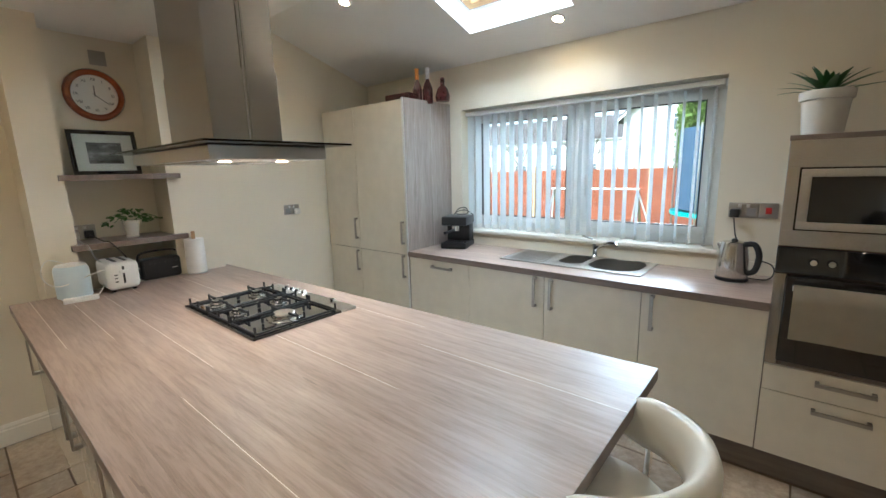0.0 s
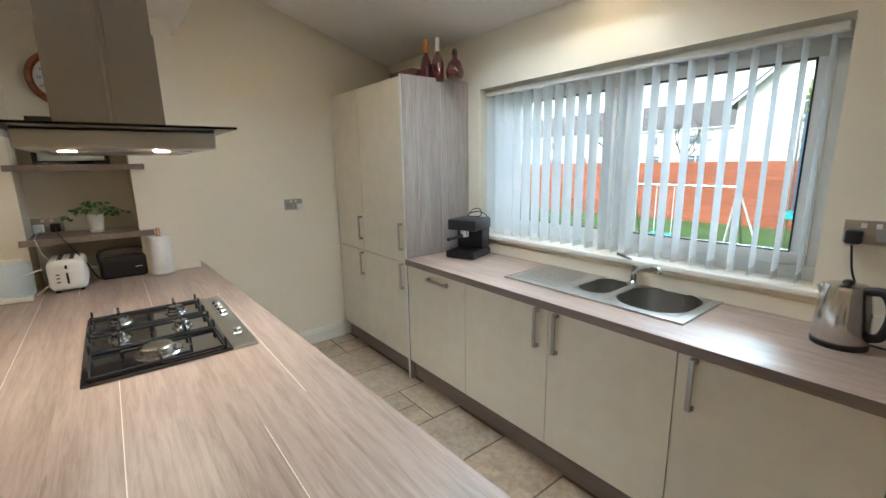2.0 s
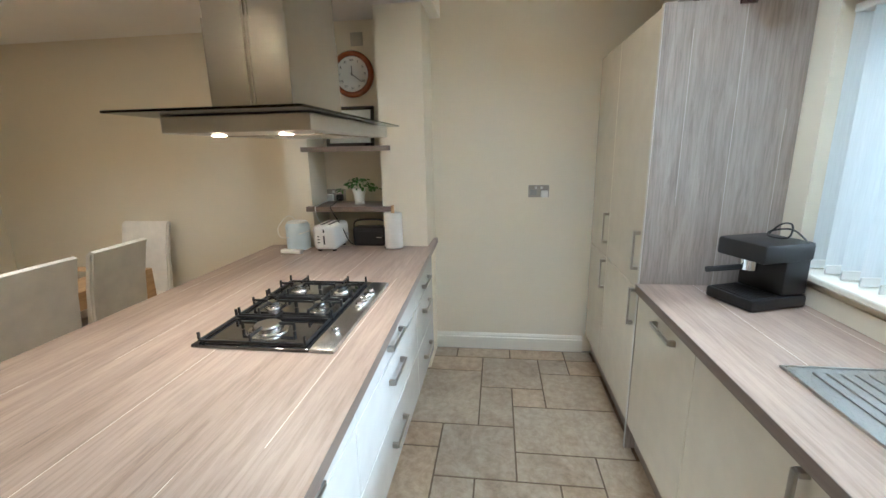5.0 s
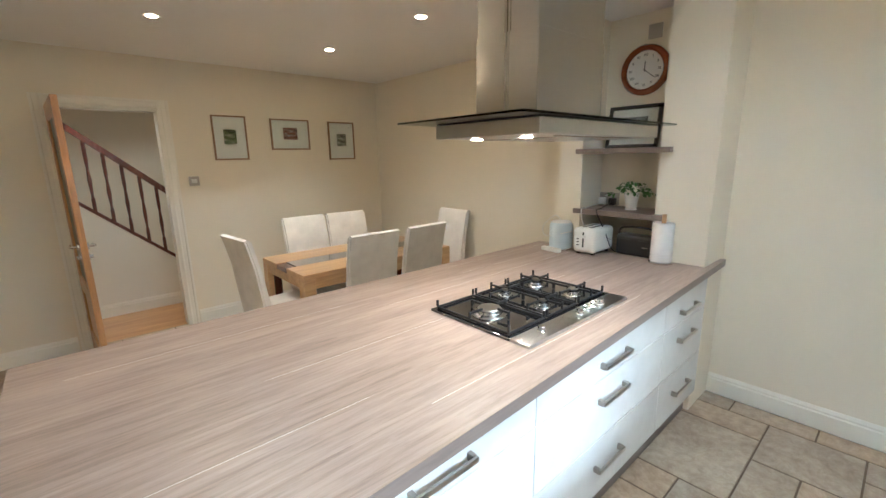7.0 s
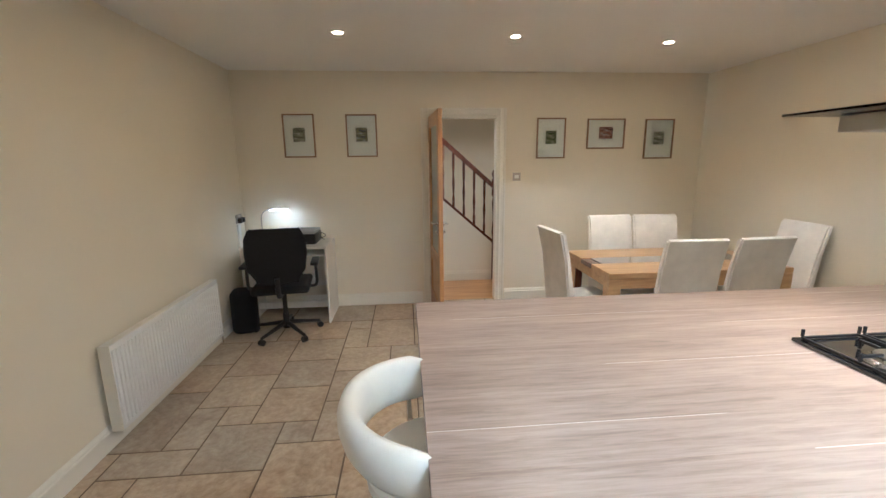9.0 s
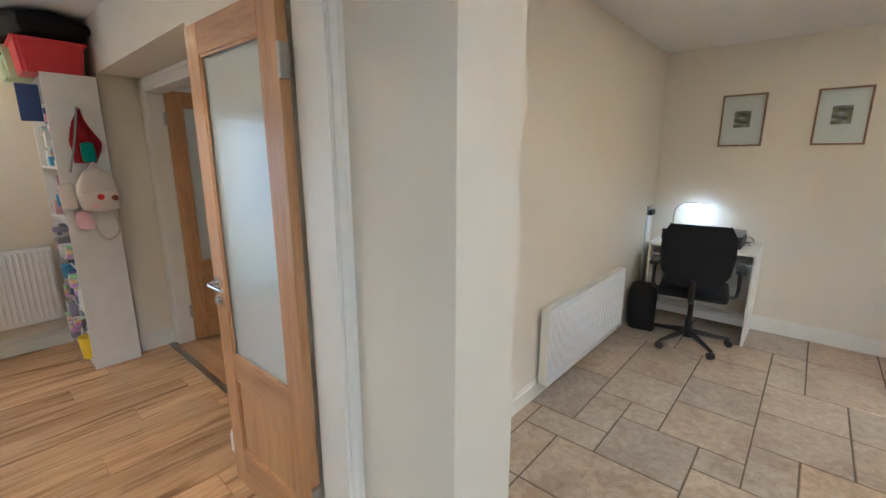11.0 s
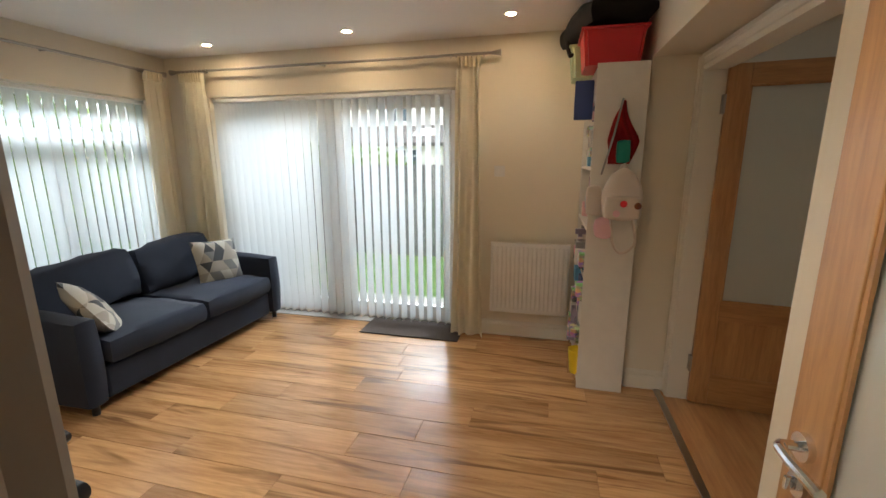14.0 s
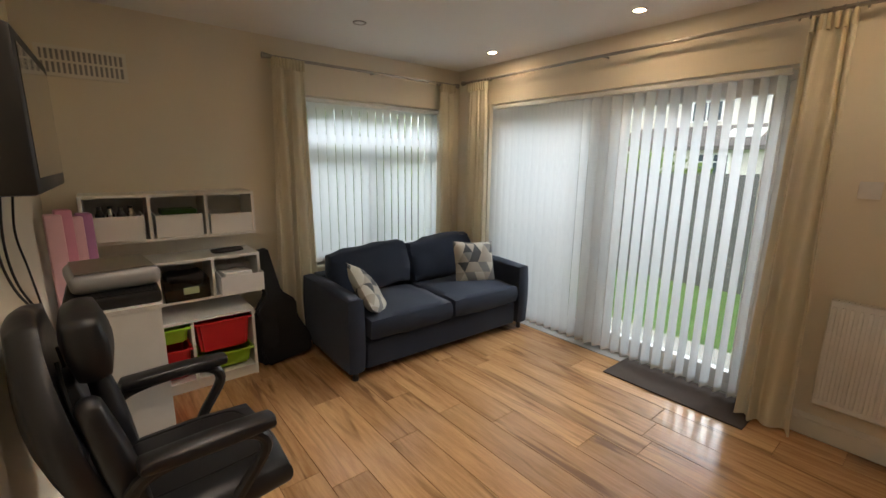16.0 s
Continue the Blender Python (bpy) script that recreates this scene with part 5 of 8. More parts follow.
# ---- desk corner ----
dk = thing("computer_desk", 0.50, -2.43, 0, "small white computer desk with a sliding shelf", "desk")
part("desktop", B(0, 0.80, 0, 0.50, 0.74, 0.76, 0.002), M["white_satin"], dk)
part("side_panel", B(0.0, 0.018, 0.01, 0.50, 0, 0.7395, 0.001), M["white_satin"], dk)
part("side_panel", B(0.76, 0.778, 0.01, 0.50, 0, 0.7395, 0.001), M["white_satin"], dk)
part("back_panel", B(0.018, 0.76, 0.012, 0.026, 0.25, 0.7395), M["white_satin"], dk)
part("keyboard_shelf", B(0.02, 0.758, 0.08, 0.47, 0.655, 0.67, 0.001), M["white_satin"], dk)
part("stretcher", B(0.019, 0.759, 0.23, 0.245, 0.08, 0.15, 0.001), M["white_satin"], dk)
pr = thing("printer", 0.62, -2.36, 0.761, "black flatbed printer on the white desk", "printer")
part("body", B(0, 0.42, 0, 0.30, 0, 0.10, 0.012), M["black"], pr)
part("lid", B(0.005, 0.415, 0.01, 0.29, 0.101, 0.128, 0.008), M["grey_plastic"], pr)
part("tray", B(0.08, 0.34, 0.28, 0.36, 0.01, 0.02, 0.002), M["black"], pr)
lm = thing("desk_lamp", 1.18, -2.30, 0.761, "slim silver desk lamp with a cool white light", "lamp")
part("foot", lathe([(0.07, 0), (0.07, 0.012), (0.01, 0.016)], 20), M["nickel"], lm)
part("stem", tube([(0, 0, 0.01), (0.01, 0, 0.22), (-0.02, 0.0, 0.30), (-0.10, 0.0, 0.33)], 0.006), M["nickel"], lm)
part("head", B(-0.26, -0.08, -0.02, 0.02, 0.322, 0.334, 0.004), M["nickel"], lm)
part("bulb", B(-0.25, -0.09, -0.016, 0.016, 0.318, 0.3215), M["bulb_cool"], lm)
lamp(1.00, -2.29, 1.06, 0.012, 150, colour=(0.85, 0.93, 1.0))
one("router", B(0, 0.10, 0, 0.03, 0, 0.10, 0.004), M["black"], 1.14, -2.18, 0.761, "small black router on the desk", "router")
one("cable", tube([(0.30, 0, 0.0), (0.36, 0.05, 0.06), (0.31, 0.1, 0.09), (0.28, 0.04, 0.05), (0.34, 0.0, 0.02), (0.40, 0.04, 0.005)], 0.003, 6), M["black"], 0.28, -2.3, 0.764, "loose black cable on the desk", "cable")
bmc = B(-0.11, 0.11, -0.1, 0.1, 0, 0.42, 0.06, 3)
one("black_bag", bmc, M["seatcloth"], 1.25, -1.80, 0.0, "black bag standing by the radiator", "bag", 10)


def swivel_chair_base(c, r=0.30, h=0.42, mat="black"):
    b = part("five_star_base", lathe([(0.035, 0.06), (0.04, 0.1), (0.028, 0.14), (0.028, 0.2)], 16), M[mat], c)
    for k in range(5):
        a = math.tau * k / 5 + 0.3
        ca, sa = math.cos(a), math.sin(a)
        part("spoke", rod(bmesh.new(), (0.02 * ca, 0.02 * sa, 0.11), (r * ca, r * sa, 0.065), 0.022, 8, 0.014), M[mat], b)
        cast = part("castor", R((r * ca - 0.02 * sa, r * sa + 0.02 * ca, 0.028), (r * ca + 0.02 * sa, r * sa - 0.02 * ca, 0.028), 0.027, 14), M[mat], b)
    part("gas_lift", R((0, 0, 0.19), (0, 0, h), 0.02, 14), M["black"], c)


oc = thing("office_chair", 0.86, -1.72, 0, "black fabric office chair with a tall back at the white desk", "chair", 188)
swivel_chair_base(oc)
part("seat", B(-0.24, 0.24, -0.22, 0.24, 0.43, 0.50, 0.03, 3), M["seatcloth"], oc, smooth=50)
bm = bmesh.new()
outline = [(-0.16, 0.56), (-0.215, 0.66), (-0.235, 0.80), (-0.225, 0.93), (-0.19, 1.00), (0.19, 1.00), (0.225, 0.93), (0.235, 0.80), (0.215, 0.66), (0.16, 0.56), (0, 0.53)]
bm = extrude_profile([(p[0], p[1]) for p in outline], "z", 0, 0.05)
for v in bm.verts:
    x, zz, yy = v.co.x, v.co.y, v.co.z
    v.co = (x, -0.27 + yy + 0.25 * x * x * 2 - 0.04 * (zz - 0.6), zz)
bmesh.ops.bevel(bm, geom=bm.edges[:], offset=0.01, segments=2, affect="EDGES")
part("backrest", bm, M["seatcloth"], oc, smooth=60)
part("back_bar", tube([(0, -0.1, 0.42), (0, -0.26, 0.44), (0, -0.29, 0.60)], 0.022), M["black"], oc)
for sx in (-1, 1):
    arm = part("armrest", B(sx * 0.29 - 0.035, sx * 0.29 + 0.035, -0.14, 0.12, 0.655, 0.685, 0.012), M["black"], oc)
    part("arm_post", tube([(sx * 0.22, 0, 0.44), (sx * 0.29, 0, 0.46), (sx * 0.29, -0.01, 0.655)], 0.014), M["black"], arm)

# ---- bar stool ----
bs = thing("bar_stool", -0.335, 1.0, 0, "cream leather bar stool with a curved back rail", "stool", 0)
part("foot_plate", lathe([(0.20, 0), (0.20, 0.008), (0.05, 0.02), (0.03, 0.05)], 36), M["chrome"], bs)
part("stem", R((0, 0, 0.04), (0, 0, 0.66), 0.027, 20), M["chrome"], bs)
part("footrest", tube([(0.03, 0, 0.3), (0.15, 0.12, 0.3), (0.2, 0, 0.3), (0.15, -0.12, 0.3), (0.03, 0, 0.3)], 0.011), M["chrome"], bs)
part("seat", lathe([(0.02, 0.655), (0.17, 0.66), (0.195, 0.69), (0.195, 0.72), (0.17, 0.745), (0.02, 0.75)], 36), M["cream_leather"], bs)
bm = bmesh.new()
rings = []
for i in range(25):
    a = radians(-98 + 196 * i / 24)
    taper = min(1.0, 0.35 + 1.6 * math.sin(math.pi * i / 24) + 0.1)
    rr = 0.228
    ring = []
    for k in range(12):
        b = math.tau * k / 12
        du, dv = 0.034 * math.cos(b), 0.072 * math.sin(b) * min(1.0, taper)
        ring.append(bm.verts.new(((rr + du + 0.12 * dv) * math.cos(a), (rr + du + 0.12 * dv) * math.sin(a), 0.85 + dv + 0.02 * math.cos(a))))
    rings.append(ring)
for ra, rb in zip(rings, rings[1:]):
    for k in range(12):
        bm.faces.new((ra[k], ra[(k + 1) % 12], rb[(k + 1) % 12], rb[k]))
bm.faces.new(rings[0][::-1])
bm.faces.new(rings[-1])
for a in (-100, 100):
    ca, sa = math.cos(radians(a)), math.sin(radians(a))
    part("rail_stub", R((0.228 * ca, 0.228 * sa, 0.85), (0.228 * ca - 0.07, 0.228 * sa * 0.97, 0.85), 0.013, 14), M["chrome"], bs)
part("back_rail", bm, M["cream_leather"], bs, "cream leather curved back rail", 60)
for a in (-70, 70):
    ca, sa = math.cos(radians(a)), math.sin(radians(a))
    part("support", tube([(0.12 * ca, 0.12 * sa, 0.665), (0.21 * ca, 0.21 * sa, 0.70), (0.22 * ca, 0.22 * sa, 0.83)], 0.010), M["chrome"], bs)

# ---- niche and worktop things ----
for z in (1.155, 1.553):
    sh = one("wall_shelf", boxes((-3.449, -3.17, 0.531, 1.029, 0, 0.032), (-3.171, -3.13, 0.50, 1.10, 0, 0.032)), M["worktop_edge"], 0, 0, z, "grey oak shelf fitted in the niche", "shelf", smooth=None)
ck = thing("wall_clock", -3.449, 0.785, 2.075, "round wall clock with a red-brown wooden rim", "clock", 90)
rim = lathe([(0.155, 0.0), (0.155, 0.018), (0.145, 0.034), (0.128, 0.036), (0.118, 0.024), (0.118, 0.0)], 48)
part("rim", rim, M["clock_wood"], ck, m=pose(0, 0, 0, 90))
face = part("dial", lathe([(0.118, 0.010), (0.116, 0.012), (0.001, 0.012)], 48), M["paper"], ck, "cream clock dial", m=pose(0, 0, 0, 90))
for k in range(12):
    a = math.tau * k / 12
    r = 0.092
    cv = bpy.data.curves.new("numeral", "FONT")
    cv.body, cv.size, cv.align_x, cv.align_y = ("XII", "I", "II", "III", "IIII", "V", "VI", "VII", "VIII", "IX", "X", "XI")[k], 0.024, "CENTER", "CENTER"
    cv.extrude = 0.0004
    ob = new("numeral", cv)
    cv.materials.append(M["black"])
    ob.parent = ck
    ob.matrix_basis = pose(r * math.sin(a), -0.0135, r * math.cos(a), 90, 0, 0)
for ang, ln, wd in ((0, 0.055, 0.005), (128, 0.085, 0.0035)):
    part("clock_hand", B(-wd / 2, wd / 2, -0.0165, -0.0155, -0.012, ln), M["black"], ck, m=pose(0, 0, 0, 0, ang, 0))
art = thing("framed_photograph", -3.33, 0.60, 1.586, "black framed monochrome photograph leaning in the niche", "picture", 90)
art.matrix_world = pose(-3.33, 0.60, 1.586, 0, 0, 90) @ pose(0, 0, 0, -10)
w, h, f = 0.345, 0.275, 0.024
part("frame", boxes((0, w, 0, 0.02, 0, f), (0, w, 0, 0.02, h - f, h), (0, f, 0, 0.02, f, h - f), (w - f, w, 0, 0.02, f, h - f), bevel=0.002), M["black_gloss"], art)
part("mount", B(f, w - f, 0.008, 0.012, f, h - f), M["paper"], art)
part("print", B(0.085, w - 0.085, 0.0065, 0.0079, 0.07, h - 0.075), M["print_mono"], art)
pp = part("pane", B(f, w - f, 0.003, 0.0045, f, h - f), M["pane"], art)
pp.visible_shadow = False


def leaves(bm, centre, count, spread, size, rnd, droop=0.3):
    for i in range(count):
        a, e = rnd.uniform(0, math.tau), rnd.uniform(-0.5, 1.2)
        d = spread * rnd.uniform(0.4, 1.0)
        p = Vector(centre) + Vector((math.cos(a) * math.cos(e) * d, math.sin(a) * math.cos(e) * d, math.sin(e) * d * 0.55 - droop * d * d))
        m = Matrix.Translation(p) @ Euler((rnd.uniform(-0.9, 0.9), rnd.uniform(-0.9, 0.9), a)).to_matrix().to_4x4()
        s = size * rnd.uniform(0.7, 1.2)
        pts = [(-s, 0, 0), (-s * 0.4, s * 0.45, 0.1 * s), (s * 0.4, s * 0.42, 0.1 * s), (s, 0, 0), (s * 0.4, -s * 0.42, 0.1 * s), (-s * 0.4, -s * 0.45, 0.1 * s), (0, 0, -0.05 * s)]
        v = [bm.verts.new(m @ Vector(q)) for q in pts]
        for k in range(6):
            bm.faces.new((v[k], v[(k + 1) % 6], v[6]))


rnd = random.Random(3)
ivy = thing("ivy_plant", -3.29, 0.83, 1.188, "small trailing ivy in a white china pot on the niche shelf", "plant")
part("pot", lathe([(0.036, 0), (0.038, 0.008), (0.033, 0.014), (0.038, 0.06), (0.047, 0.105), (0.049, 0.108), (0.044, 0.106), (0.038, 0.085), (0.001, 0.085)], 28), M["terracotta"], ivy)
part("soil", R((0, 0, 0.0855), (0, 0, 0.091), 0.038, 20), M["soil"], ivy)
bm = bmesh.new()
leaves(bm, (0, 0, 0.13), 70, 0.11, 0.02, rnd)
leaves(bm, (0.02, 0.12, 0.10), 14, 0.05, 0.018, rnd)
leaves(bm, (0.02, -0.12, 0.085), 14, 0.045, 0.018, rnd)
part("leaves", bm, M["leaf"], ivy, kind="stuff")
part("stems", tube([(0, 0, 0.09), (0.01, 0.08, 0.14), (0.02, 0.17, 0.10)], 0.002, 5), M["leaf"], ivy)

sp = thing("speaker", -3.05, 0.465, 0.911, "pale blue-grey cylindrical speaker", "speaker")
part("body", lathe([(0.06, 0), (0.078, 0.012), (0.078, 0.165), (0.068, 0.185), (0.001, 0.19)], 32), M["bluewhite"], sp)
part("lid", lathe([(0.0695, 0.1851), (0.06, 0.193), (0.001, 0.195)], 32), M["white_plastic"], sp)
one("power_adapter", B(-0.02, 0.02, -0.075, 0.075, 0, 0.026, 0.006), M["white_plastic"], -2.93, 0.47, 0.911, "white power adapter lying on the worktop", "adapter", -8)
one("white_cable", tube([(-3.06, 0.46, 1.10), (-3.10, 0.38, 1.13), (-3.02, 0.34, 1.06), (-2.98, 0.40, 1.0), (-3.0, 0.6, 1.05), (-3.05, 0.60, 0.96), (-2.96, 0.55, 0.925)], 0.0028, 6), M["white_plastic"], 0, 0, 0, "white cable looped over the speaker", "cable")
to = thing("toaster", -3.10, 0.68, 0.911, "white plastic two-slice toaster", "toaster", 70)
part("body", B(-0.13, 0.13, -0.08, 0.08, 0.012, 0.175, 0.03, 4), M["white_plastic"], to, smooth=50)
part("foot", boxes((-0.1, -0.08, -0.06, -0.04, 0, 0.012), (0.08, 0.1, -0.06, -0.04, 0, 0.012), (-0.1, -0.08, 0.04, 0.06, 0, 0.012), (0.08, 0.1, 0.04, 0.06, 0, 0.012)), M["black"], to)
part("slot", boxes((-0.09, 0.09, -0.035, -0.015, 0.1745, 0.1765), (-0.09, 0.09, 0.015, 0.035, 0.1745, 0.1765)), M["black"], to)
part("lever", boxes((-0.14, -0.13, -0.02, 0.02, 0.11, 0.13), bevel=0.003), M["white_plastic"], to)
part("lever_slot", boxes((-0.1315, -0.13, -0.005, 0.005, 0.05, 0.15)), M["black"], to)
part("button", boxes((-0.1325, -0.13, 0.03, 0.045, 0.06, 0.066), (-0.1325, -0.13, 0.03, 0.045, 0.08, 0.086), (-0.1325, -0.13, 0.03, 0.045, 0.1, 0.106)), M["black"], to)
for ob in [o for o in to.children]:
    ob.matrix_basis = pose(0, 0, 0, 0, 0, 110) @ ob.matrix_basis
ra = thing("radio", -3.20, 0.925, 0.911, "black retro radio with a carrying handle", "radio", 90)
part("body", B(-0.115, 0.115, -0.05, 0.05, 0, 0.135, 0.018, 3), M["leather"], ra, smooth=50)
part("handle", tube([(-0.115, 0, 0.10), (-0.11, 0, 0.16), (-0.06, 0, 0.178), (0.06, 0, 0.178), (0.11, 0, 0.16), (0.115, 0, 0.10)], 0.007, 8), M["leather"], ra)
part("grille", B(-0.095, 0.095, -0.052, -0.0501, 0.025, 0.105), M["black"], ra)
part("badge", B(0.055, 0.09, -0.0535, -0.0521, 0.06, 0.066), M["chrome"], ra)
for x in (-0.085, -0.06, 0.07):
    part("knob", R((x, 0, 0.135), (x, 0, 0.143), 0.009, 14), M["chrome"], ra)
pt = thing("paper_towel_holder", -3.10, 1.115, 0.911, "kitchen roll on a steel stand with a wooden pole", "kitchen roll")
part("base", lathe([(0.066, 0), (0.066, 0.008), (0.05, 0.012)], 28), M["chrome"], pt)
part("roll", lathe([(0.058, 0.013), (0.06, 0.02), (0.059, 0.235), (0.057, 0.24), (0.02, 0.24), (0.02, 0.235)], 32), M["tissue"], pt)
part("pole", R((0, 0, 0.012), (0, 0, 0.29), 0.012, 14), M["table_oak"], pt)
one("black_cable", tube([(-3.41, 0.635, 1.215), (-3.22, 0.66, 1.19), (-3.12, 0.68, 1.18), (-3.11, 0.75, 1.06), (-3.13, 0.80, 0.94), (-3.2, 0.84, 0.92), (-3.24, 0.88, 0.95)], 0.0035, 6), M["black"], 0, 0, 0, "black cable hanging from the niche socket", "cable")
one("white_cable", tube([(-3.41, 0.56, 1.21), (-3.2, 0.56, 1.19), (-3.12, 0.57, 1.18), (-3.11, 0.60, 1.09), (-3.12, 0.70, 1.04), (-3.13, 0.80, 1.0)], 0.003, 6), M["white_plastic"], 0, 0, 0, "white cable hanging from the niche socket", "cable")

# ---- on the window run ----
cm = thing("coffee_machine", -2.22, 2.88, 0.911, "black espresso machine with a portafilter", "coffee machine", 20)
part("base", B(-0.11, 0.11, -0.15, 0.12, 0, 0.05, 0.012), M["black"], cm)
part("column", B(-0.10, 0.10, 0.0, 0.12, 0.05, 0.20, 0.008), M["black"], cm)
part("head", B(-0.11, 0.11, -0.12, 0.12, 0.19, 0.265, 0.012), M["black"], cm)
part("drip_grid", boxes(*[(-0.09, 0.09, -0.14 + 0.016 * i, -0.132 + 0.016 * i, 0.05, 0.054) for i in range(8)]), M["iron"], cm)
gh = part("group_head", R((0, -0.07, 0.145), (0, -0.07, 0.19), 0.033, 20), M["chrome"], cm)
part("portafilter", tube([(0, -0.08, 0.155), (-0.02, -0.16, 0.15), (-0.04, -0.23, 0.145)], 0.012), M["black"], gh)
one("cable_loop", tube([(-0.08, 0, 0), (-0.05, 0.03, 0.05), (0.03, 0.02, 0.06), (0.08, -0.02, 0.02), (0.0, -0.04, 0.01), (-0.06, 0.0, 0.02), (0.02, 0.03, 0.04), (0.09, 0.05, 0.0)], 0.0035, 6), M["black"], -2.22, 2.93, 1.177, "coiled black cable on the coffee machine", "cable")
kt = thing("kettle", -0.255, 2.86, 0.911, "brushed steel kettle with a black handle", "kettle", -20)
part("power_base", lathe([(0.078, 0), (0.08, 0.015), (0.07, 0.02)], 28), M["black"], kt)
part("jug", lathe([(0.076, 0.021), (0.078, 0.03), (0.074, 0.12), (0.062, 0.20), (0.058, 0.215), (0.02, 0.222), (0.001, 0.222)], 36), M["chrome_kettle"], kt, "brushed steel jug")
part("spout", rod(bmesh.new(), (-0.055, 0, 0.17), (-0.082, 0, 0.20), 0.022, 12, 0.012), M["chrome_kettle"], kt)
part("lid_knob", lathe([(0.018, 0.222), (0.012, 0.232), (0.001, 0.235)], 16), M["black"], kt)
part("handle", tube([(0.05, 0, 0.205), (0.10, 0, 0.21), (0.125, 0, 0.15), (0.11, 0, 0.07), (0.075, 0, 0.05)], 0.015, 10), M["black"], kt)
one("kettle_cable", tube([(-0.285, 3.02, 1.24), (-0.27, 3.0, 1.15), (-0.25, 2.99, 1.08), (-0.27, 2.97, 0.98), (-0.26, 2.95, 0.93)], 0.0038, 6), M["black"], 0, 0, 0, "black kettle cable on the worktop", "cable")
one("kettle_cable", tube([(-0.20, 2.90, 0.92), (-0.10, 2.88, 0.925), (-0.07, 2.92, 0.96), (-0.09, 2.95, 1.0), (-0.16, 2.93, 1.02)], 0.0038, 6), M["black"], 0, 0, 0, "loop of black cable behind the kettle", "cable")
al = thing("aloe_plant", 0.045, 2.72, 1.669, "spiky aloe in a white china pot on the oven housing", "plant")
part("pot", lathe([(0.072, 0), (0.075, 0.01), (0.088, 0.155), (0.098, 0.16), (0.100, 0.195), (0.095, 0.2), (0.086, 0.19), (0.001, 0.18)], 36), M["terracotta"], al)
bm = bmesh.new()
for i in range(24):
    a = i * 2.399
    e = 0.28 + 0.95 * (i / 24)
    ln = rnd.uniform(0.19, 0.28) * (1.2 - 0.45 * i / 24)
    d = Vector((math.cos(a) * math.cos(e), math.sin(a) * math.cos(e), math.sin(e)))
    side = Vector((-math.sin(a), math.cos(a), 0))
    up = d.cross(side)
    prev = None
    for s in range(6):
        f = s / 5
        c = Vector((0, 0, 0.185)) + d * ln * f + Vector((0, 0, -0.05 * f * f))
        wd = 0.023 * (1 - f) ** 0.7 + 0.0006
        cur = [bm.verts.new(c + side * wd), bm.verts.new(c - up * 0.006 * (1 - f)), bm.verts.new(c - side * wd), bm.verts.new(c + up * 0.004 * (1 - f))]
        if prev:
            for k in range(4):
                bm.faces.new((prev[k], prev[(k + 1) % 4], cur[(k + 1) % 4], cur[k]))
        prev = cur
part("leaves", bm, M["aloe"], al, kind="stuff")
# on the tall cabinet
one("gift_box", B(-0.13, 0.13, -0.06, 0.06, 0, 0.085, 0.004), M["bottle"], -2.62, 2.66, 2.10, "dark red box on the tall cabinet", "box", 5)


def bottle(x, y, s, mat_cap):
    b = thing("bottle", x, y, 2.10, "dark red bottle with a foil neck on the tall cabinet", "bottle")
    part("glass_body", lathe([(0.001, 0), (0.042 * s, 0.002), (0.046 * s, 0.02), (0.046 * s, 0.12), (0.03 * s, 0.165), (0.016, 0.19), (0.014, 0.215)], 24), M["bottle"], b)
    part("neck_foil", lathe([(0.0165, 0.20), (0.0165, 0.27), (0.018, 0.275), (0.018, 0.288), (0.001, 0.29)], 18), M[mat_cap], b)


bottle(-2.53, 2.76, 0.9, "foil")
bottle(-2.45, 2.80, 0.95, "white_plastic")
d2 = thing("decanter", -2.34, 2.86, 2.115, "squat dark red decanter with a stopper", "bottle")
part("glass_body", lathe([(0.001, 0), (0.055, 0.003), (0.062, 0.04), (0.045, 0.10), (0.018, 0.13), (0.016, 0.155), (0.024, 0.16)], 24), M["bottle"], d2)
part("stopper", lathe([(0.012, 0.161), (0.02, 0.175), (0.012, 0.19), (0.001, 0.195)], 16), M["bottle"], d2)


# ---- living room ----
# garden door
gd = structure("window_2", boxes((4.86, 4.92, gy0, gy1, 0, 0.07), (4.86, 4.92, gy0, gy1, gz1 - 0.06, gz1), (4.86, 4.92, gy0, gy0 + 0.06, 0.07, gz1 - 0.06), (4.86, 4.92, gy1 - 0.06, gy1, 0.07, gz1 - 0.06), (4.86, 4.92, 3.72, 3.80, 0.07, gz1 - 0.06), bevel=0.004), M["upvc"], "white plastic sliding garden door")
for a, b in ((gy0 + 0.06, 3.72), (3.80, gy1 - 0.06)):
    part("sash", boxes((4.85, 4.91, a, b, 0.07, 0.15), (4.85, 4.91, a, b, gz1 - 0.13, gz1 - 0.06), (4.85, 4.91, a, a + 0.07, 0.15, gz1 - 0.13), (4.85, 4.91, b - 0.07, b, 0.15, gz1 - 0.13), bevel=0.004), M["upvc"], gd, "white door sash")
    p = part("pane", B(4.88, 4.886, a + 0.07, b - 0.07, 0.15, gz1 - 0.13), M["pane"], gd)
    p.visible_shadow = False
structure("door_threshold", B(4.72, 4.95, gy0, gy1, -0.12, 0.004), M["paving"], "grey door threshold")
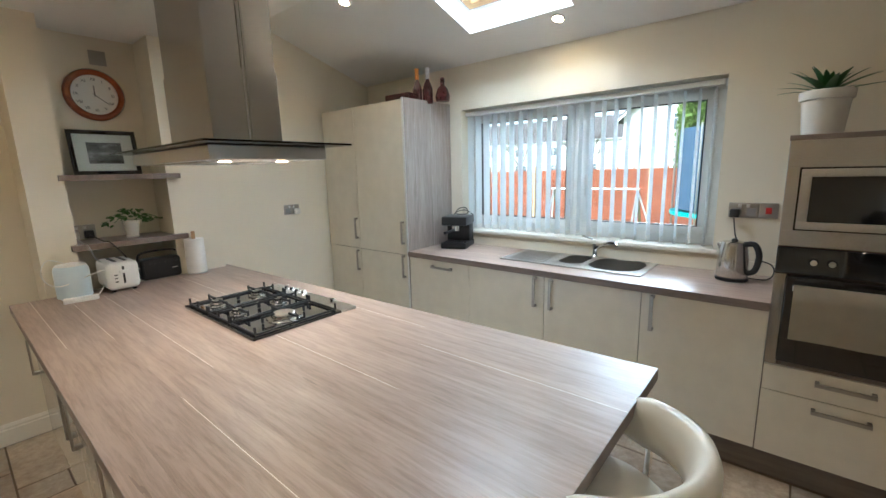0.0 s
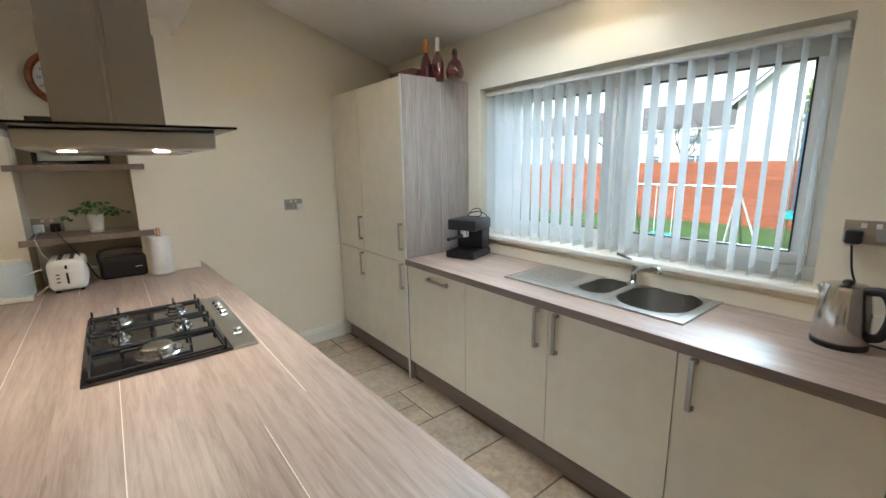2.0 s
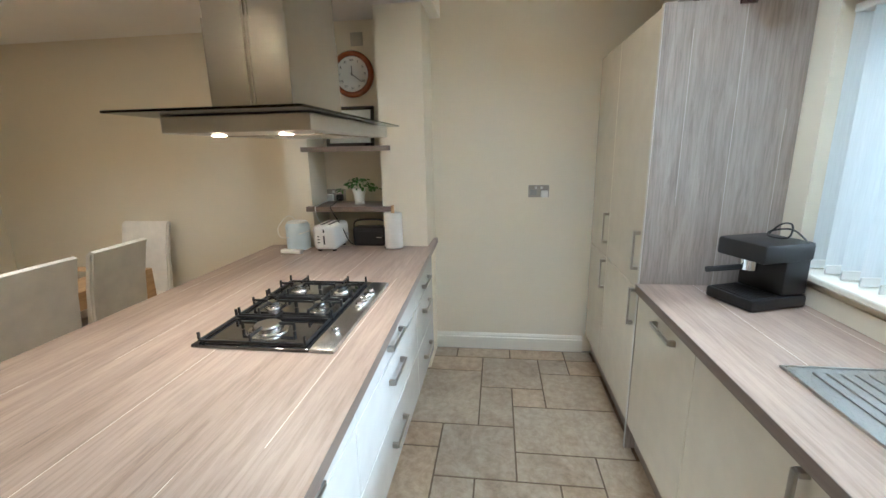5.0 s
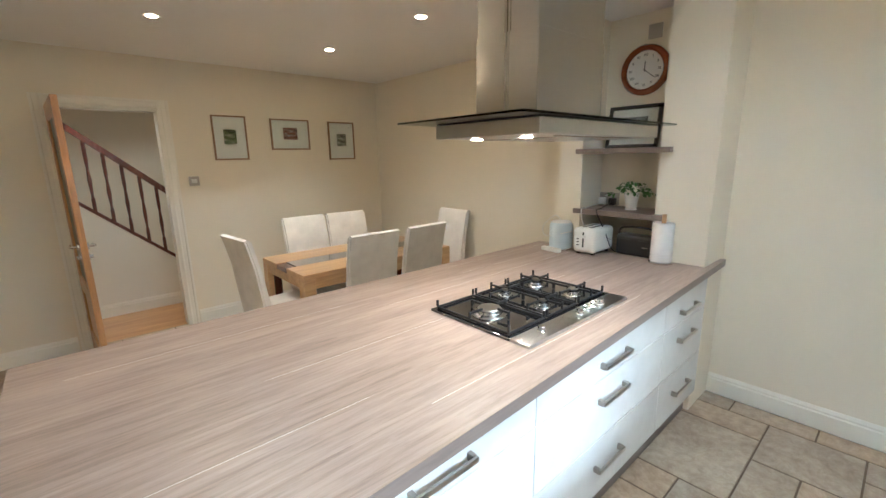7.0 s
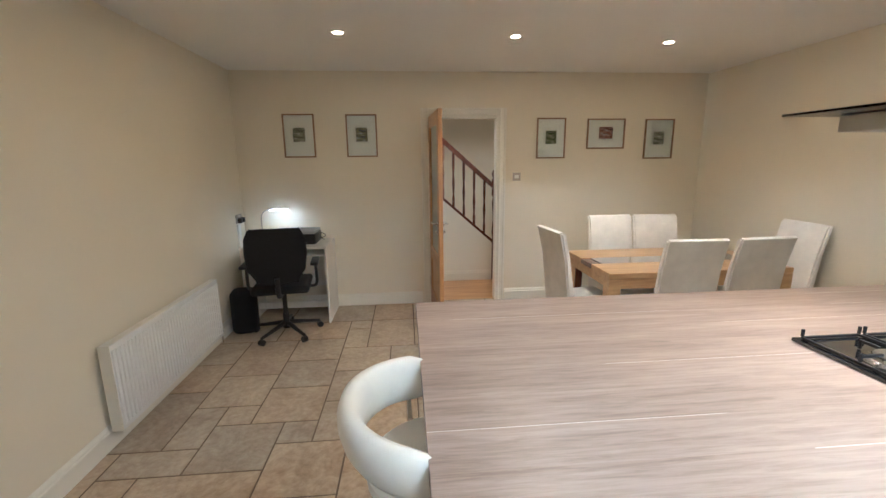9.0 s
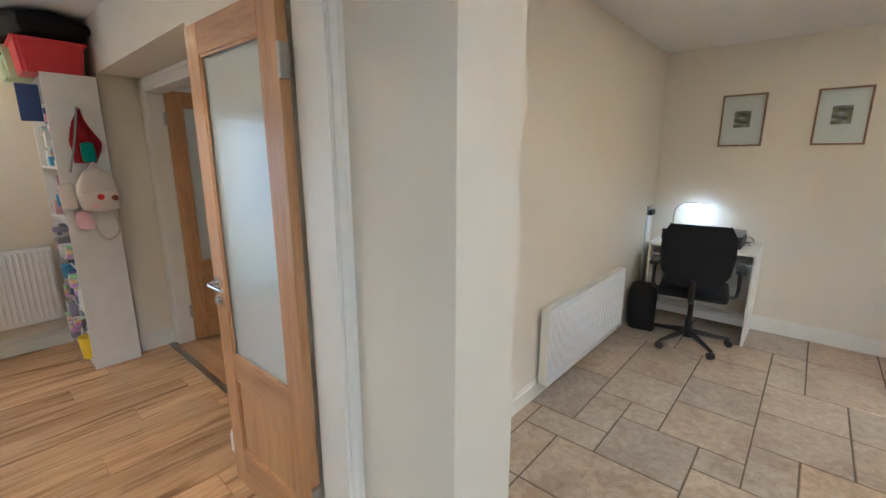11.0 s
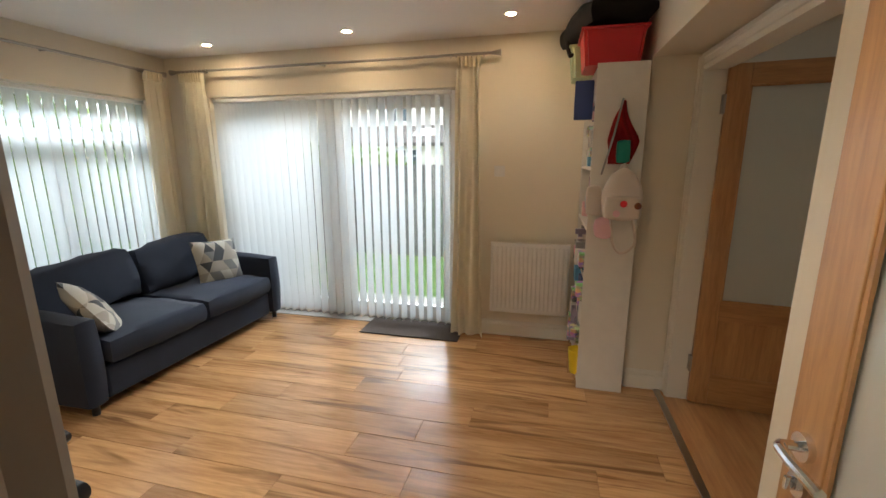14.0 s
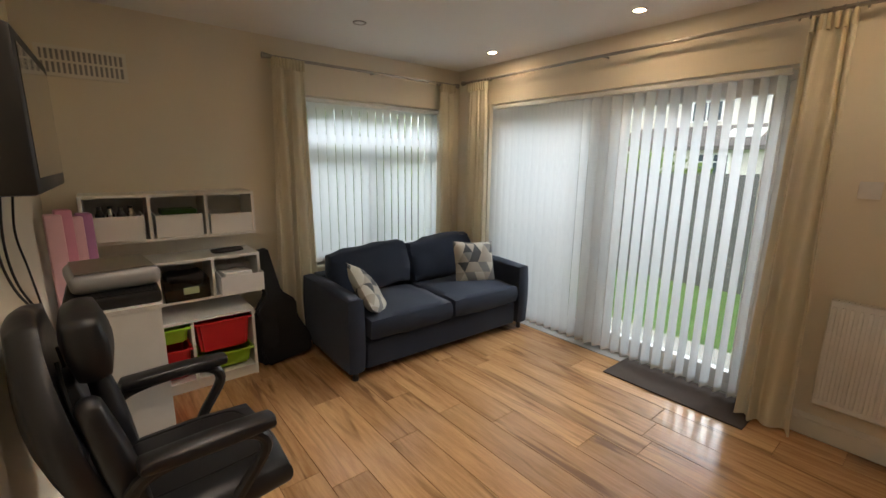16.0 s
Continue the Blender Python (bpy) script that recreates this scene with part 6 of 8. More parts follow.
nw = structure("window_3", boxes((nx0, nx1, 5.54, 5.60, nz0, nz0 + 0.06), (nx0, nx1, 5.54, 5.60, nz1 - 0.06, nz1), (nx0, nx0 + 0.06, 5.54, 5.60, nz0 + 0.06, nz1 - 0.06), (nx1 - 0.06, nx1, 5.54, 5.60, nz0 + 0.06, nz1 - 0.06), (nx0 + 0.06, nx1 - 0.06, 5.54, 5.60, 1.66, 1.73), (3.73, 3.79, 5.54, 5.60, nz0 + 0.06, 1.66), bevel=0.004), M["upvc"], "white plastic window with a transom")
for x0, x1, z0, z1 in ((nx0 + 0.06, 3.73, nz0 + 0.06, 1.66), (3.79, nx1 - 0.06, nz0 + 0.06, 1.66), (nx0 + 0.06, nx1 - 0.06, 1.73, nz1 - 0.06)):
    p = part("pane", B(x0, x1, 5.565, 5.571, z0, z1), M["pane"], nw)
    p.visible_shadow = False
structure("window_sill", B(nx0 - 0.02, nx1 + 0.02, 5.35, 5.54, nz0 - 0.025, nz0, 0.006), M["trim"], "white painted sill board")
blind("vertical_blind_door", gy0 + 0.03, gy1 - 0.03, 4.745, 0.045, gz1 - 0.015, "y", 0.079, lambda f: 74, label="white vertical slat blind across the garden door")
blind("vertical_blind_window", nx0 + 0.02, nx1 - 0.02, 5.43, nz0 + 0.01, nz1 - 0.01, "x", 0.079, lambda f: 15, label="white vertical slat blind, nearly closed")


def curtain(x, y, w, top, rz, seed, flare=1.0, depth=0.068):
    """Gathered cloth, hung along its local x."""
    rnd = random.Random(seed)
    bm = bmesh.new()
    n, rows = 60, 14
    ph = rnd.uniform(0, 6)
    folds = max(3, round(w / 0.075))
    grid = []
    for r in range(rows + 1):
        f = r / rows
        zz = top - (top - 0.015) * f
        spread = (0.72 + 0.28 * f ** 0.7) * (1 + (flare - 1) * f)
        row = []
        for c in range(n + 1):
            u = c / n
            a = u * folds * math.tau + ph + 0.5 * math.sin(3.1 * u + 2 * f)
            amp = depth * (0.45 + 0.55 * f) * (0.75 + 0.25 * math.sin(u * 9 + seed))
            row.append(bm.verts.new(((u - 0.5) * w * spread + 0.012 * math.sin(a * 0.5 + 3 * f), amp * math.sin(a) * 0.8, zz + 0.006 * math.sin(a))))
        grid.append(row)
    for a, b in zip(grid, grid[1:]):
        for c in range(n):
            bm.faces.new((a[c], a[c + 1], b[c + 1], b[c]))
    ct = thing("curtain", x, y, 0, "cream gathered full-length curtain with a pencil pleat heading", "curtain", rz)
    part("cloth", bm, M["sheer_curtain"], ct, smooth=80)
    for i in range(folds * 2):
        u = (i + 0.5) / (folds * 2) - 0.5
        part("pleat", B(u * w * 0.72 - 0.008, u * w * 0.72 + 0.008, -depth * 0.4, depth * 0.4, top - 0.07, top + 0.005, 0.003), M["curtain"], ct)
    return ct


curtain(4.61, 2.47, 0.26, 2.24, 90, 1, 1.05)
curtain(4.61, 4.99, 0.34, 2.24, 90, 2)
curtain(4.48, 5.27, 0.24, 2.24, 0, 3)
curtain(2.93, 5.27, 0.34, 2.24, 0, 4, 1.05)


def pole(a, b, label):
    a, b = Vector(a), Vector(b)
    p = thing("curtain_pole", *a, label, "curtain pole")
    d = b - a
    part("rod", R((0, 0, 0), d, 0.011, 14), M["nickel"], p)
    u = d.normalized()
    for q, s in ((Vector((0, 0, 0)), -1), (d, 1)):
        part("finial", rod(bmesh.new(), q, q + u * s * 0.07, 0.012, 12, 0.024), M["nickel"], p)
    wall_dir = Vector((0.095, 0, 0)) if abs(u.y) > 0.5 else Vector((0, 0.085, 0))
    for f in (0.04, 0.5, 0.96):
        c = d * f
        part("bracket", rod(bmesh.new(), c, c + wall_dir, 0.008, 10), M["nickel"], p)
    span = d.length
    for f in [0.02 + 0.015 * i for i in range(7)] + [0.98 - 0.015 * i for i in range(7)]:
        c = d * f
        ring = lathe([(0.015, -0.003), (0.019, -0.003), (0.019, 0.003), (0.015, 0.003), (0.015, -0.003)], 14)
        rot = u.to_track_quat("Z", "Y").to_matrix().to_4x4()
        part("ring", ring, M["nickel"], p, m=Matrix.Translation(c + Vector((0, 0, -0.004))) @ rot)


pole((4.63, 2.30, 2.265), (4.63, 5.15, 2.265), "brushed metal curtain pole over the garden door")
pole((2.82, 5.29, 2.25), (4.56, 5.29, 2.25), "brushed metal curtain pole over the window")

def pillow(size, plump, seed):
    """A square scatter cushion with pinched edges and pointed corners."""
    bm = bmesh.new()
    n = 14
    sides = []
    for sgn in (-1, 1):
        grid = []
        for i in range(n + 1):
            row = []
            for j in range(n + 1):
                u, w = i / n * 2 - 1, j / n * 2 - 1
                full = ((1 - abs(u) ** 2.6) * (1 - abs(w) ** 2.6)) ** 0.55
                pull = 1 - 0.07 * ((1 - u * u) * w * w + (1 - w * w) * u * u)
                crease = 0.012 * noise.noise(Vector((u * 2.3 + seed, w * 2.3, sgn))) * full
                row.append((u * size / 2 * pull, sgn * (plump / 2 * full) + crease, w * size / 2 * pull))
            grid.append(row)
        sides.append(grid)
    front = [[bm.verts.new(q) for q in row] for row in sides[0]]
    back = [[front[i][j] if i in (0, n) or j in (0, n) else bm.verts.new(sides[1][i][j]) for j in range(n + 1)] for i in range(n + 1)]
    for grid in (front, back):
        for i in range(n):
            for j in range(n):
                bm.faces.new((grid[i][j], grid[i + 1][j], grid[i + 1][j + 1], grid[i][j + 1]))
    return bm


# sofa
so = thing("sofa", 2.89, 4.34, 0, "dark navy two-seat fabric sofa with loose cushions", "sofa", -1.5)
so.matrix_world = so.matrix_world @ Matrix.Diagonal((0.955, 0.93, 1, 1))


def soft(x0, x1, y0, y1, z0, z1, r=0.05, puff=0.03, crease=0.0, seed=0):
    bm = bmesh.new()
    box(bm, x0, x1, y0, y1, z0, z1)
    bmesh.ops.subdivide_edges(bm, edges=bm.edges[:], cuts=9, use_grid_fill=True)
    cx, cy, cz = (x0 + x1) / 2, (y0 + y1) / 2, (z0 + z1) / 2
    hx, hy, hz = (x1 - x0) / 2, (y1 - y0) / 2, (z1 - z0) / 2
    for v in bm.verts:
        p = Vector(((v.co.x - cx) / hx, (v.co.y - cy) / hy, (v.co.z - cz) / hz))
        q = Vector((max(-1, min(1, p.x)), max(-1, min(1, p.y)), max(-1, min(1, p.z))))
        inner = Vector((q.x * (hx - r), q.y * (hy - r), q.z * (hz - r)))
        full = Vector((p.x * hx, p.y * hy, p.z * hz))
        d = full - inner
        out = inner + (d.normalized() * r if d.length > 1e-6 else d)
        k = (1 - p.x * p.x) * (1 - p.y * p.y) * (1 - p.z * p.z)
        bulge = 1 + puff * ((1 - p.x ** 2) * (1 - p.y ** 2) if abs(p.z) > 0.99 else (1 - p.z ** 2))
        n = noise.noise(Vector((v.co.x * 7 + seed, v.co.y * 7, v.co.z * 7))) * crease
        v.co = Vector((cx, cy, cz)) + Vector((out.x * (1 + puff * 0.3 * (1 - p.z ** 2)), out.y * (1 + puff * 0.3 * (1 - p.z ** 2)), out.z + (puff * 1.5 * hz * (1 - p.x ** 2) * (1 - p.y ** 2) * (1 if p.z > 0 else -0.3))))
        v.co += Vector((n, n * 0.6, n))
    return bm


part("base", B(0.16, 1.74, 0.06, 0.92, 0.06, 0.27, 0.02), M["navy"], so)
part("back_frame", soft(0.1, 1.80, 0.78, 0.98, 0.08, 0.62, 0.05, 0.01), M["navy"], so, smooth=60)
part("armrest", soft(0.0, 0.16, 0.02, 0.96, 0.05, 0.61, 0.05, 0.03), M["navy"], so, "navy sofa arm", 60)
part("armrest", soft(1.74, 1.90, 0.02, 0.96, 0.05, 0.61, 0.05, 0.03), M["navy"], so, "navy sofa arm", 60)
part("seat_cushion", soft(0.17, 0.95, 0.0, 0.76, 0.27, 0.45, 0.055, 0.06, 0.008, 1), M["navy"], so, smooth=60)
part("seat_cushion", soft(0.955, 1.73, 0.0, 0.76, 0.27, 0.45, 0.055, 0.06, 0.008, 5), M["navy"], so, smooth=60)
part("back_cushion", soft(0.18, 0.94, 0.0, 0.20, 0.0, 0.38, 0.06, 0.09, 0.03, 9), M["navy"], so, smooth=60, m=pose(0, 0.60, 0.42, -14, -4))
part("back_cushion", soft(0.96, 1.72, 0.0, 0.20, 0.0, 0.38, 0.06, 0.09, 0.03, 14), M["navy"], so, smooth=60, m=pose(0, 0.60, 0.375, -14, -4))
for x, y in ((0.08, 0.08), (1.82, 0.08), (0.08, 0.9), (1.82, 0.9)):
    part("foot", R((x, y, 0), (x, y, 0.06), 0.022, 12), M["black"], so)
for x, y, z, rx, ry, rz, nm in ((3.20, 4.62, 0.47, -38, 30, 40, ""), (4.36, 4.70, 0.51, -22, 4, -16, "")):
    cu = part("throw_cushion", pillow(0.42, 0.15, x), M["cushion"], None, smooth=60, m=pose(x, y, z + 0.08, rx, ry, rz))
    tagged(cu, "grey and cream triangle patterned cushion on the sofa", "cushion")
one("doormat", B(-0.18, 0.18, -0.44, 0.44, 0.0, 0.009, 0.003), M["mat"], 4.64, 2.96, 0.0015, "dark brown ribbed doormat at the garden door", "doormat")
sw = thing("light_switch", LX1, 2.23, 1.395, "white light switch on the cream wall", "switch", -90)
part("plate", B(-0.043, 0.043, -0.008, 0, -0.043, 0.043, 0.002), M["white_plastic"], sw)
part("rocker", B(-0.01, 0.01, -0.012, -0.0081, -0.018, 0.018, 0.001), M["white_plastic"], sw)
sm = thing("smoke_alarm", 3.68, 1.755, LCEIL, "white round smoke alarm on the ceiling", "smoke alarm")
part("base", lathe([(0.055, 0), (0.055, -0.012), (0.001, -0.0125)], 28), M["white_plastic"], sm)
part("cap", lathe([(0.045, -0.0126), (0.04, -0.03), (0.001, -0.032)], 28), M["white_plastic"], sm)
vg = thing("air_vent", 1.53, LY1 - 0.001, 1.97, "white slotted air vent high on the wall", "vent")
part("backing", B(0, 0.42, -0.004, 0, 0, 0.17), M["grey_plastic"], vg)
part("frame", boxes((0, 0.42, -0.012, -0.0041, 0, 0.02), (0, 0.42, -0.012, -0.0041, 0.15, 0.17), (0, 0.02, -0.012, -0.0041, 0.02, 0.15), (0.4, 0.42, -0.012, -0.0041, 0.02, 0.15), (0.02, 0.4, -0.012, -0.0041, 0.08, 0.092)), M["trim"], vg)
for i in range(15):
    part("slat", B(0.03 + i * 0.0245, 0.042 + i * 0.0245, -0.011, -0.0041, 0.021, 0.149), M["trim"], vg)

k = Mat("printed_card", (0.5, 0.4, 0.4), 0.5)
vo = k.node("ShaderNodeTexVoronoi", Scale=22.0)
k.link(k.coords((1, 1, 2.2)), vo.inputs["Vector"])
k.colour(k.mix(0.45, vo.outputs["Color"], (0.62, 0.50, 0.50)))
M["print_card"] = k.m

# bookcase
BX0, BX1, BY0, BY1 = 3.95, 4.71, 1.325, 1.605
bc = thing("bookcase", BX0, BY0, 0, "tall white bookcase crammed with toys and games", "bookcase")
bw, bd = BX1 - BX0, BY1 - BY0
part("side_panel", B(0, 0.02, 0, bd, 0, 2.02, 0.001), M["white_satin"], bc)
part("side_panel", B(bw - 0.02, bw, 0, bd, 0, 2.02, 0.001), M["white_satin"], bc)
part("back_board", B(0.02, bw - 0.02, 0, 0.006, 0.06, 2.0), M["white_satin"], bc)
part("plinth", B(0.02, bw - 0.02, bd - 0.02, bd - 0.005, 0, 0.06), M["white_satin"], bc)
shelf_z = (0.06, 0.42, 0.74, 1.05, 1.42, 1.985)
for z in shelf_z:
    part("shelf", B(0.0205, bw - 0.0205, 0.007, bd - 0.002, z, z + 0.018, 0.001), M["white_satin"], bc)
rnd = random.Random(21)
cols = ["pink", "palepink", "paper", "white_plastic", "bag_cloth", "purple", "paper", "grey_plastic", "blue", "clear_plastic", "mauve_lid", "print_card", "print_card", "sky_blue"]
for zi, z in enumerate(shelf_z[:5]):
    hgt = shelf_z[zi + 1] - z - 0.03
    x = BX0 + 0.03
    while x < BX1 - 0.09:
        w = rnd.uniform(0.03, 0.13)
        if x + w > BX1 - 0.03:
            break
        stack = 0.019
        while stack < hgt * 0.82:
            h = rnd.uniform(0.04, 0.12)
            if stack + h > hgt:
                break
            d = rnd.uniform(0.20, 0.32) if zi < 3 else rnd.uniform(0.18, 0.26)
            c = rnd.choice(cols if zi > 0 else ["white_plastic", "paper", "clear_plastic", "mauve_lid", "print_card"])
            one(rnd.choice(["game_box", "toy_box", "book"]), B(0, w - 0.004, 0, d, 0, h - 0.002, 0.003, 1), M[c], x, BY0 + 0.012, z + stack, rnd.choice(["small boxed game on the white shelf", "toy packed on the white shelf", "children's book lying on the white shelf"]), "toy", smooth=None)
            stack += h
        x += w
one("blue_folder", B(-0.02, 0.02, -0.02, 0.09, 0, 0.23, 0.004), M["blue"], 4.15, 1.62, 1.73, "dark blue folder jutting from the top shelf", "folder", -8)
one("toy_bucket", lathe([(0.05, 0), (0.065, 0.16), (0.062, 0.16), (0.001, 0.02)], 24), M["yellow"], 4.03, 1.60, 0.079, "yellow plastic bucket on the lowest shelf", "bucket")


def tub(name, x, y, z, w, d, h, mat, label, rz=0):
    t = thing(name, x, y, z, label, "storage box", rz)
    bm = bmesh.new()
    a = [(-w * 0.44, -d * 0.44, 0), (w * 0.44, -d * 0.44, 0), (w * 0.44, d * 0.44, 0), (-w * 0.44, d * 0.44, 0)]
    b = [(-w / 2, -d / 2, h), (w / 2, -d / 2, h), (w / 2, d / 2, h), (-w / 2, d / 2, h)]
    va, vb = [bm.verts.new(p) for p in a], [bm.verts.new(p) for p in b]
    bm.faces.new(va[::-1])
    for i in range(4):
        bm.faces.new((va[i], va[(i + 1) % 4], vb[(i + 1) % 4], vb[i]))
    bmesh.ops.bevel(bm, geom=[e for e in bm.edges if abs(e.verts[0].co.z - e.verts[1].co.z) > 0.01], offset=0.02, segments=3, affect="EDGES")
    bmesh.ops.solidify(bm, geom=bm.faces[:], thickness=0.003)
    part("tub", bm, M[mat], t)
    rim = boxes((-w / 2 - 0.012, w / 2 + 0.012, -d / 2 - 0.012, -d / 2, h - 0.012, h + 0.002), (-w / 2 - 0.012, w / 2 + 0.012, d / 2, d / 2 + 0.012, h - 0.012, h + 0.002), (-w / 2 - 0.012, -w / 2, -d / 2, d / 2, h - 0.012, h + 0.002), (w / 2, w / 2 + 0.012, -d / 2, d / 2, h - 0.012, h + 0.002), bevel=0.002)
    part("rim", rim, M[mat], t)
    return t


tub("red_box", 4.17, 1.52, 2.021, 0.36, 0.34, 0.20, "red", "red plastic storage box on the bookcase")
tub("green_box", 4.52, 1.56, 2.021, 0.30, 0.36, 0.20, "palegreen", "pale green plastic storage box on the bookcase")
one("black_holdall", soft(-0.36, 0.36, -0.20, 0.20, 0, 0.17, 0.07, 0.1, 0.03, 8), M["seatcloth"], 4.33, 1.56, 2.228, "black holdall slumped over the storage boxes", "bag", 12, smooth=60)
one("bag_strap", tube([(4.45, 1.68, 2.30), (4.42, 1.76, 2.26), (4.40, 1.74, 2.16), (4.42, 1.70, 2.22)], 0.014, 6), M["seatcloth"], 0, 0, 0, "black strap hanging from the holdall", "strap")

# things hung on its side
bm = bmesh.new()
grid = []
for r in range(14):
    f = r / 13
    row = []
    for c in range(15):
        u = c / 14 - 0.5
        w = 0.02 + 0.15 * min(1, f * 1.7) * (1 - 0.9 * max(0, f - 0.62))
        row.append(bm.verts.new((-0.02 - 0.018 * math.cos(u * 3) - 0.012 * math.sin(14 * u + 5 * f), u * w + 0.01 * math.sin(7 * f), -0.36 * f - 0.05 * abs(u) * (1 - f))))
    grid.append(row)
for a, b in zip(grid, grid[1:]):
    for c in range(14):
        bm.faces.new((a[c], a[c + 1], b[c + 1], b[c]))
bmesh.ops.solidify(bm, geom=bm.faces[:], thickness=0.006)
rc = thing("red_jacket", BX0, 1.45, 1.82, "child's red jacket hung on the bookcase side", "jacket")
part("cloth", bm, M["red_cloth"], rc, smooth=60)
part("lining", soft(-0.06, -0.03, -0.05, 0.03, -0.35, -0.23, 0.012, 0.05, 0.01), M["teal_cloth"], rc, smooth=60)
part("cord", tube([(-0.035, 0.01, 0.0), (-0.065, 0.05, -0.2), (-0.05, 0.10, -0.42)], 0.006, 6), M["grey_plastic"], rc)


def arched(bm, z0, z1):
    """Draws the top corners in to a round arch."""
    for v in bm.verts:
        f = max(0.0, (v.co.z - z0) / (z1 - z0))
        v.co.y *= math.sqrt(max(0.05, 1 - 0.72 * min(f, 1.0) ** 2))
    return bm


bp = thing("backpack", BX0 - 0.005, 1.43, 1.14, "small pale pink child's backpack with flower badges", "backpack")
part("body", arched(soft(-0.11, -0.01, -0.11, 0.11, 0.0, 0.28, 0.05, 0.08, 0.004), 0.12, 0.28), M["bag_cloth"], bp, smooth=60)
part("pocket", soft(-0.135, -0.09, -0.10, 0.10, 0.01, 0.14, 0.02, 0.05), M["bag_cloth"], bp, smooth=60)
part("top_loop", tube([(-0.05, -0.03, 0.265), (-0.06, 0, 0.32), (-0.05, 0.03, 0.265)], 0.007), M["bag_cloth"], bp)
part("strap", tube([(-0.05, -0.07, 0.0), (-0.06, -0.09, -0.14), (-0.055, -0.02, -0.2), (-0.05, 0.03, -0.14), (-0.05, 0.05, 0.0)], 0.008), M["bag_cloth"], bp)
for y, z, mt in ((0.0, 0.10, "red"), (-0.075, 0.09, "clock_wood"), (0.035, 0.045, "palepink")):
    part("badge", R((-0.142, y, z), (-0.134, y, z), 0.02, 8), M[mt], bp)
one("small_pouch", soft(-0.05, 0.0, -0.04, 0.05, 0, 0.17, 0.02, 0.05, 0.006), M["bag_cloth"], BX0 - 0.003, 1.575, 1.16, "small pink pouch hung beside the backpack", "pouch", smooth=60)
one("soft_toy", soft(-0.06, 0.0, -0.06, 0.04, 0, 0.11, 0.03, 0.1, 0.02), M["palepink"], BX0 - 0.003, 1.53, 1.03, "small pink and white soft toy hung under the pouch", "toy", smooth=60)

# shelving on the far wall


def cubby(x0, x1, y0, y1, z0, z1, cols_x, label):
    s = thing("wall_storage", x0, y0, z0, label, "shelf unit")
    w, d, h = x1 - x0, y1 - y0, z1 - z0
    part("bottom_board", B(0, w, 0, d, 0, 0.018, 0.001), M["white_satin"], s)
    part("top_board", B(0, w, 0, d, h - 0.018, h, 0.001), M["white_satin"], s)
    part("back_board", B(0.001, w - 0.001, d - 0.006, d, 0.018, h - 0.018), M["white_satin"], s)
    for c in [0.0] + [q - x0 for q in cols_x] + [w - 0.018]:
        part("divider", B(c, c + 0.018, 0, d - 0.006, 0.0185, h - 0.0185, 0.001), M["white_satin"], s)
    return s


cubby(1.62, 2.56, 5.07, 5.365, 1.00, 1.295, (1.94, 2.25), "white wall unit with three compartments holding boxes")
cubby(1.62, 2.56, 5.04, 5.365, 0.58, 0.865, (1.94, 2.25), "white wall unit with open compartments and bins")


def bin_box(x, y, z, w, d, h, mat, label, tilt=0):
    bm = bmesh.new()
    box(bm, -w / 2, w / 2, 0, 0.004, 0, h, 0.001, 1)
    box(bm, -w / 2, w / 2, d - 0.004, d, 0, h, 0.001, 1)
    box(bm, -w / 2, -w / 2 + 0.004, 0.0041, d - 0.0041, 0, h)
    box(bm, w / 2 - 0.004, w / 2, 0.0041, d - 0.0041, 0, h)
    box(bm, -w / 2 + 0.004, w / 2 - 0.004, 0.0041, d - 0.0041, 0, 0.004)
    ob = one("storage_bin", bm, M[mat], x, y, z, label, "storage box")
    ob.matrix_basis = pose(x, y, z, tilt)
    return ob


bin_box(1.79, 5.05, 1.02, 0.25, 0.28, 0.15, "paper", "white card bin holding small jars")
bin_box(2.105, 5.07, 1.02, 0.26, 0.28, 0.14, "paper", "white card bin with a green grid on top")
bin_box(2.41, 5.07, 1.02, 0.26, 0.28, 0.13, "paper", "white card bin with papers")
for i in range(4):
    one("small_jar", lathe([(0.022, 0), (0.024, 0.03), (0.015, 0.05), (0.012, 0.065), (0.001, 0.068)], 14), M["chrome_kettle" if i % 2 else "black"], 1.71 + 0.05 * i, 5.12 + 0.02 * (i % 2), 1.145, "small glass jar with a dark stopper", "jar")
    one("jar_lid", R((0, 0, 0), (0, 0, 0.012), 0.013, 10), M["black"], 1.71 + 0.05 * i, 5.12 + 0.02 * (i % 2), 1.213, "dark rubber stopper on a jar", "jar lid")
one("green_grid", boxes(*[(-0.09 + 0.02 * i, -0.08 + 0.02 * i, -0.08, 0.08, 0, 0.03) for i in range(10)], (-0.09, 0.11, -0.08, -0.07, 0.0, 0.028)), M["leaf"], 2.10, 5.18, 1.16, "green plastic drying grid", "rack")
bin_box(2.10, 5.03, 0.60, 0.26, 0.30, 0.13, "clear_plastic", "clear plastic bin with dark toys")
one("label", B(-0.045, 0.045, -0.001, 0.0, 0, 0.045), M["palegreen"], 2.12, 5.029, 0.64, "green paper label on the clear bin", "label")
one("black_toys", soft(-0.11, 0.11, -0.1, 0.1, 0, 0.09, 0.03, 0.1, 0.03, 4), M["black"], 2.10, 5.18, 0.68, "dark toys heaped in the bin", "toy", smooth=60)
bin_box(2.42, 4.95, 0.61, 0.27, 0.32, 0.13, "white_plastic", "white plastic bin pulled part way out", 3)
one("folded_paper", B(-0.09, 0.09, -0.08, 0.08, 0, 0.05, 0.004), M["paper"], 2.41, 5.12, 0.69, "stack of white paper in the bin", "paper", 6)
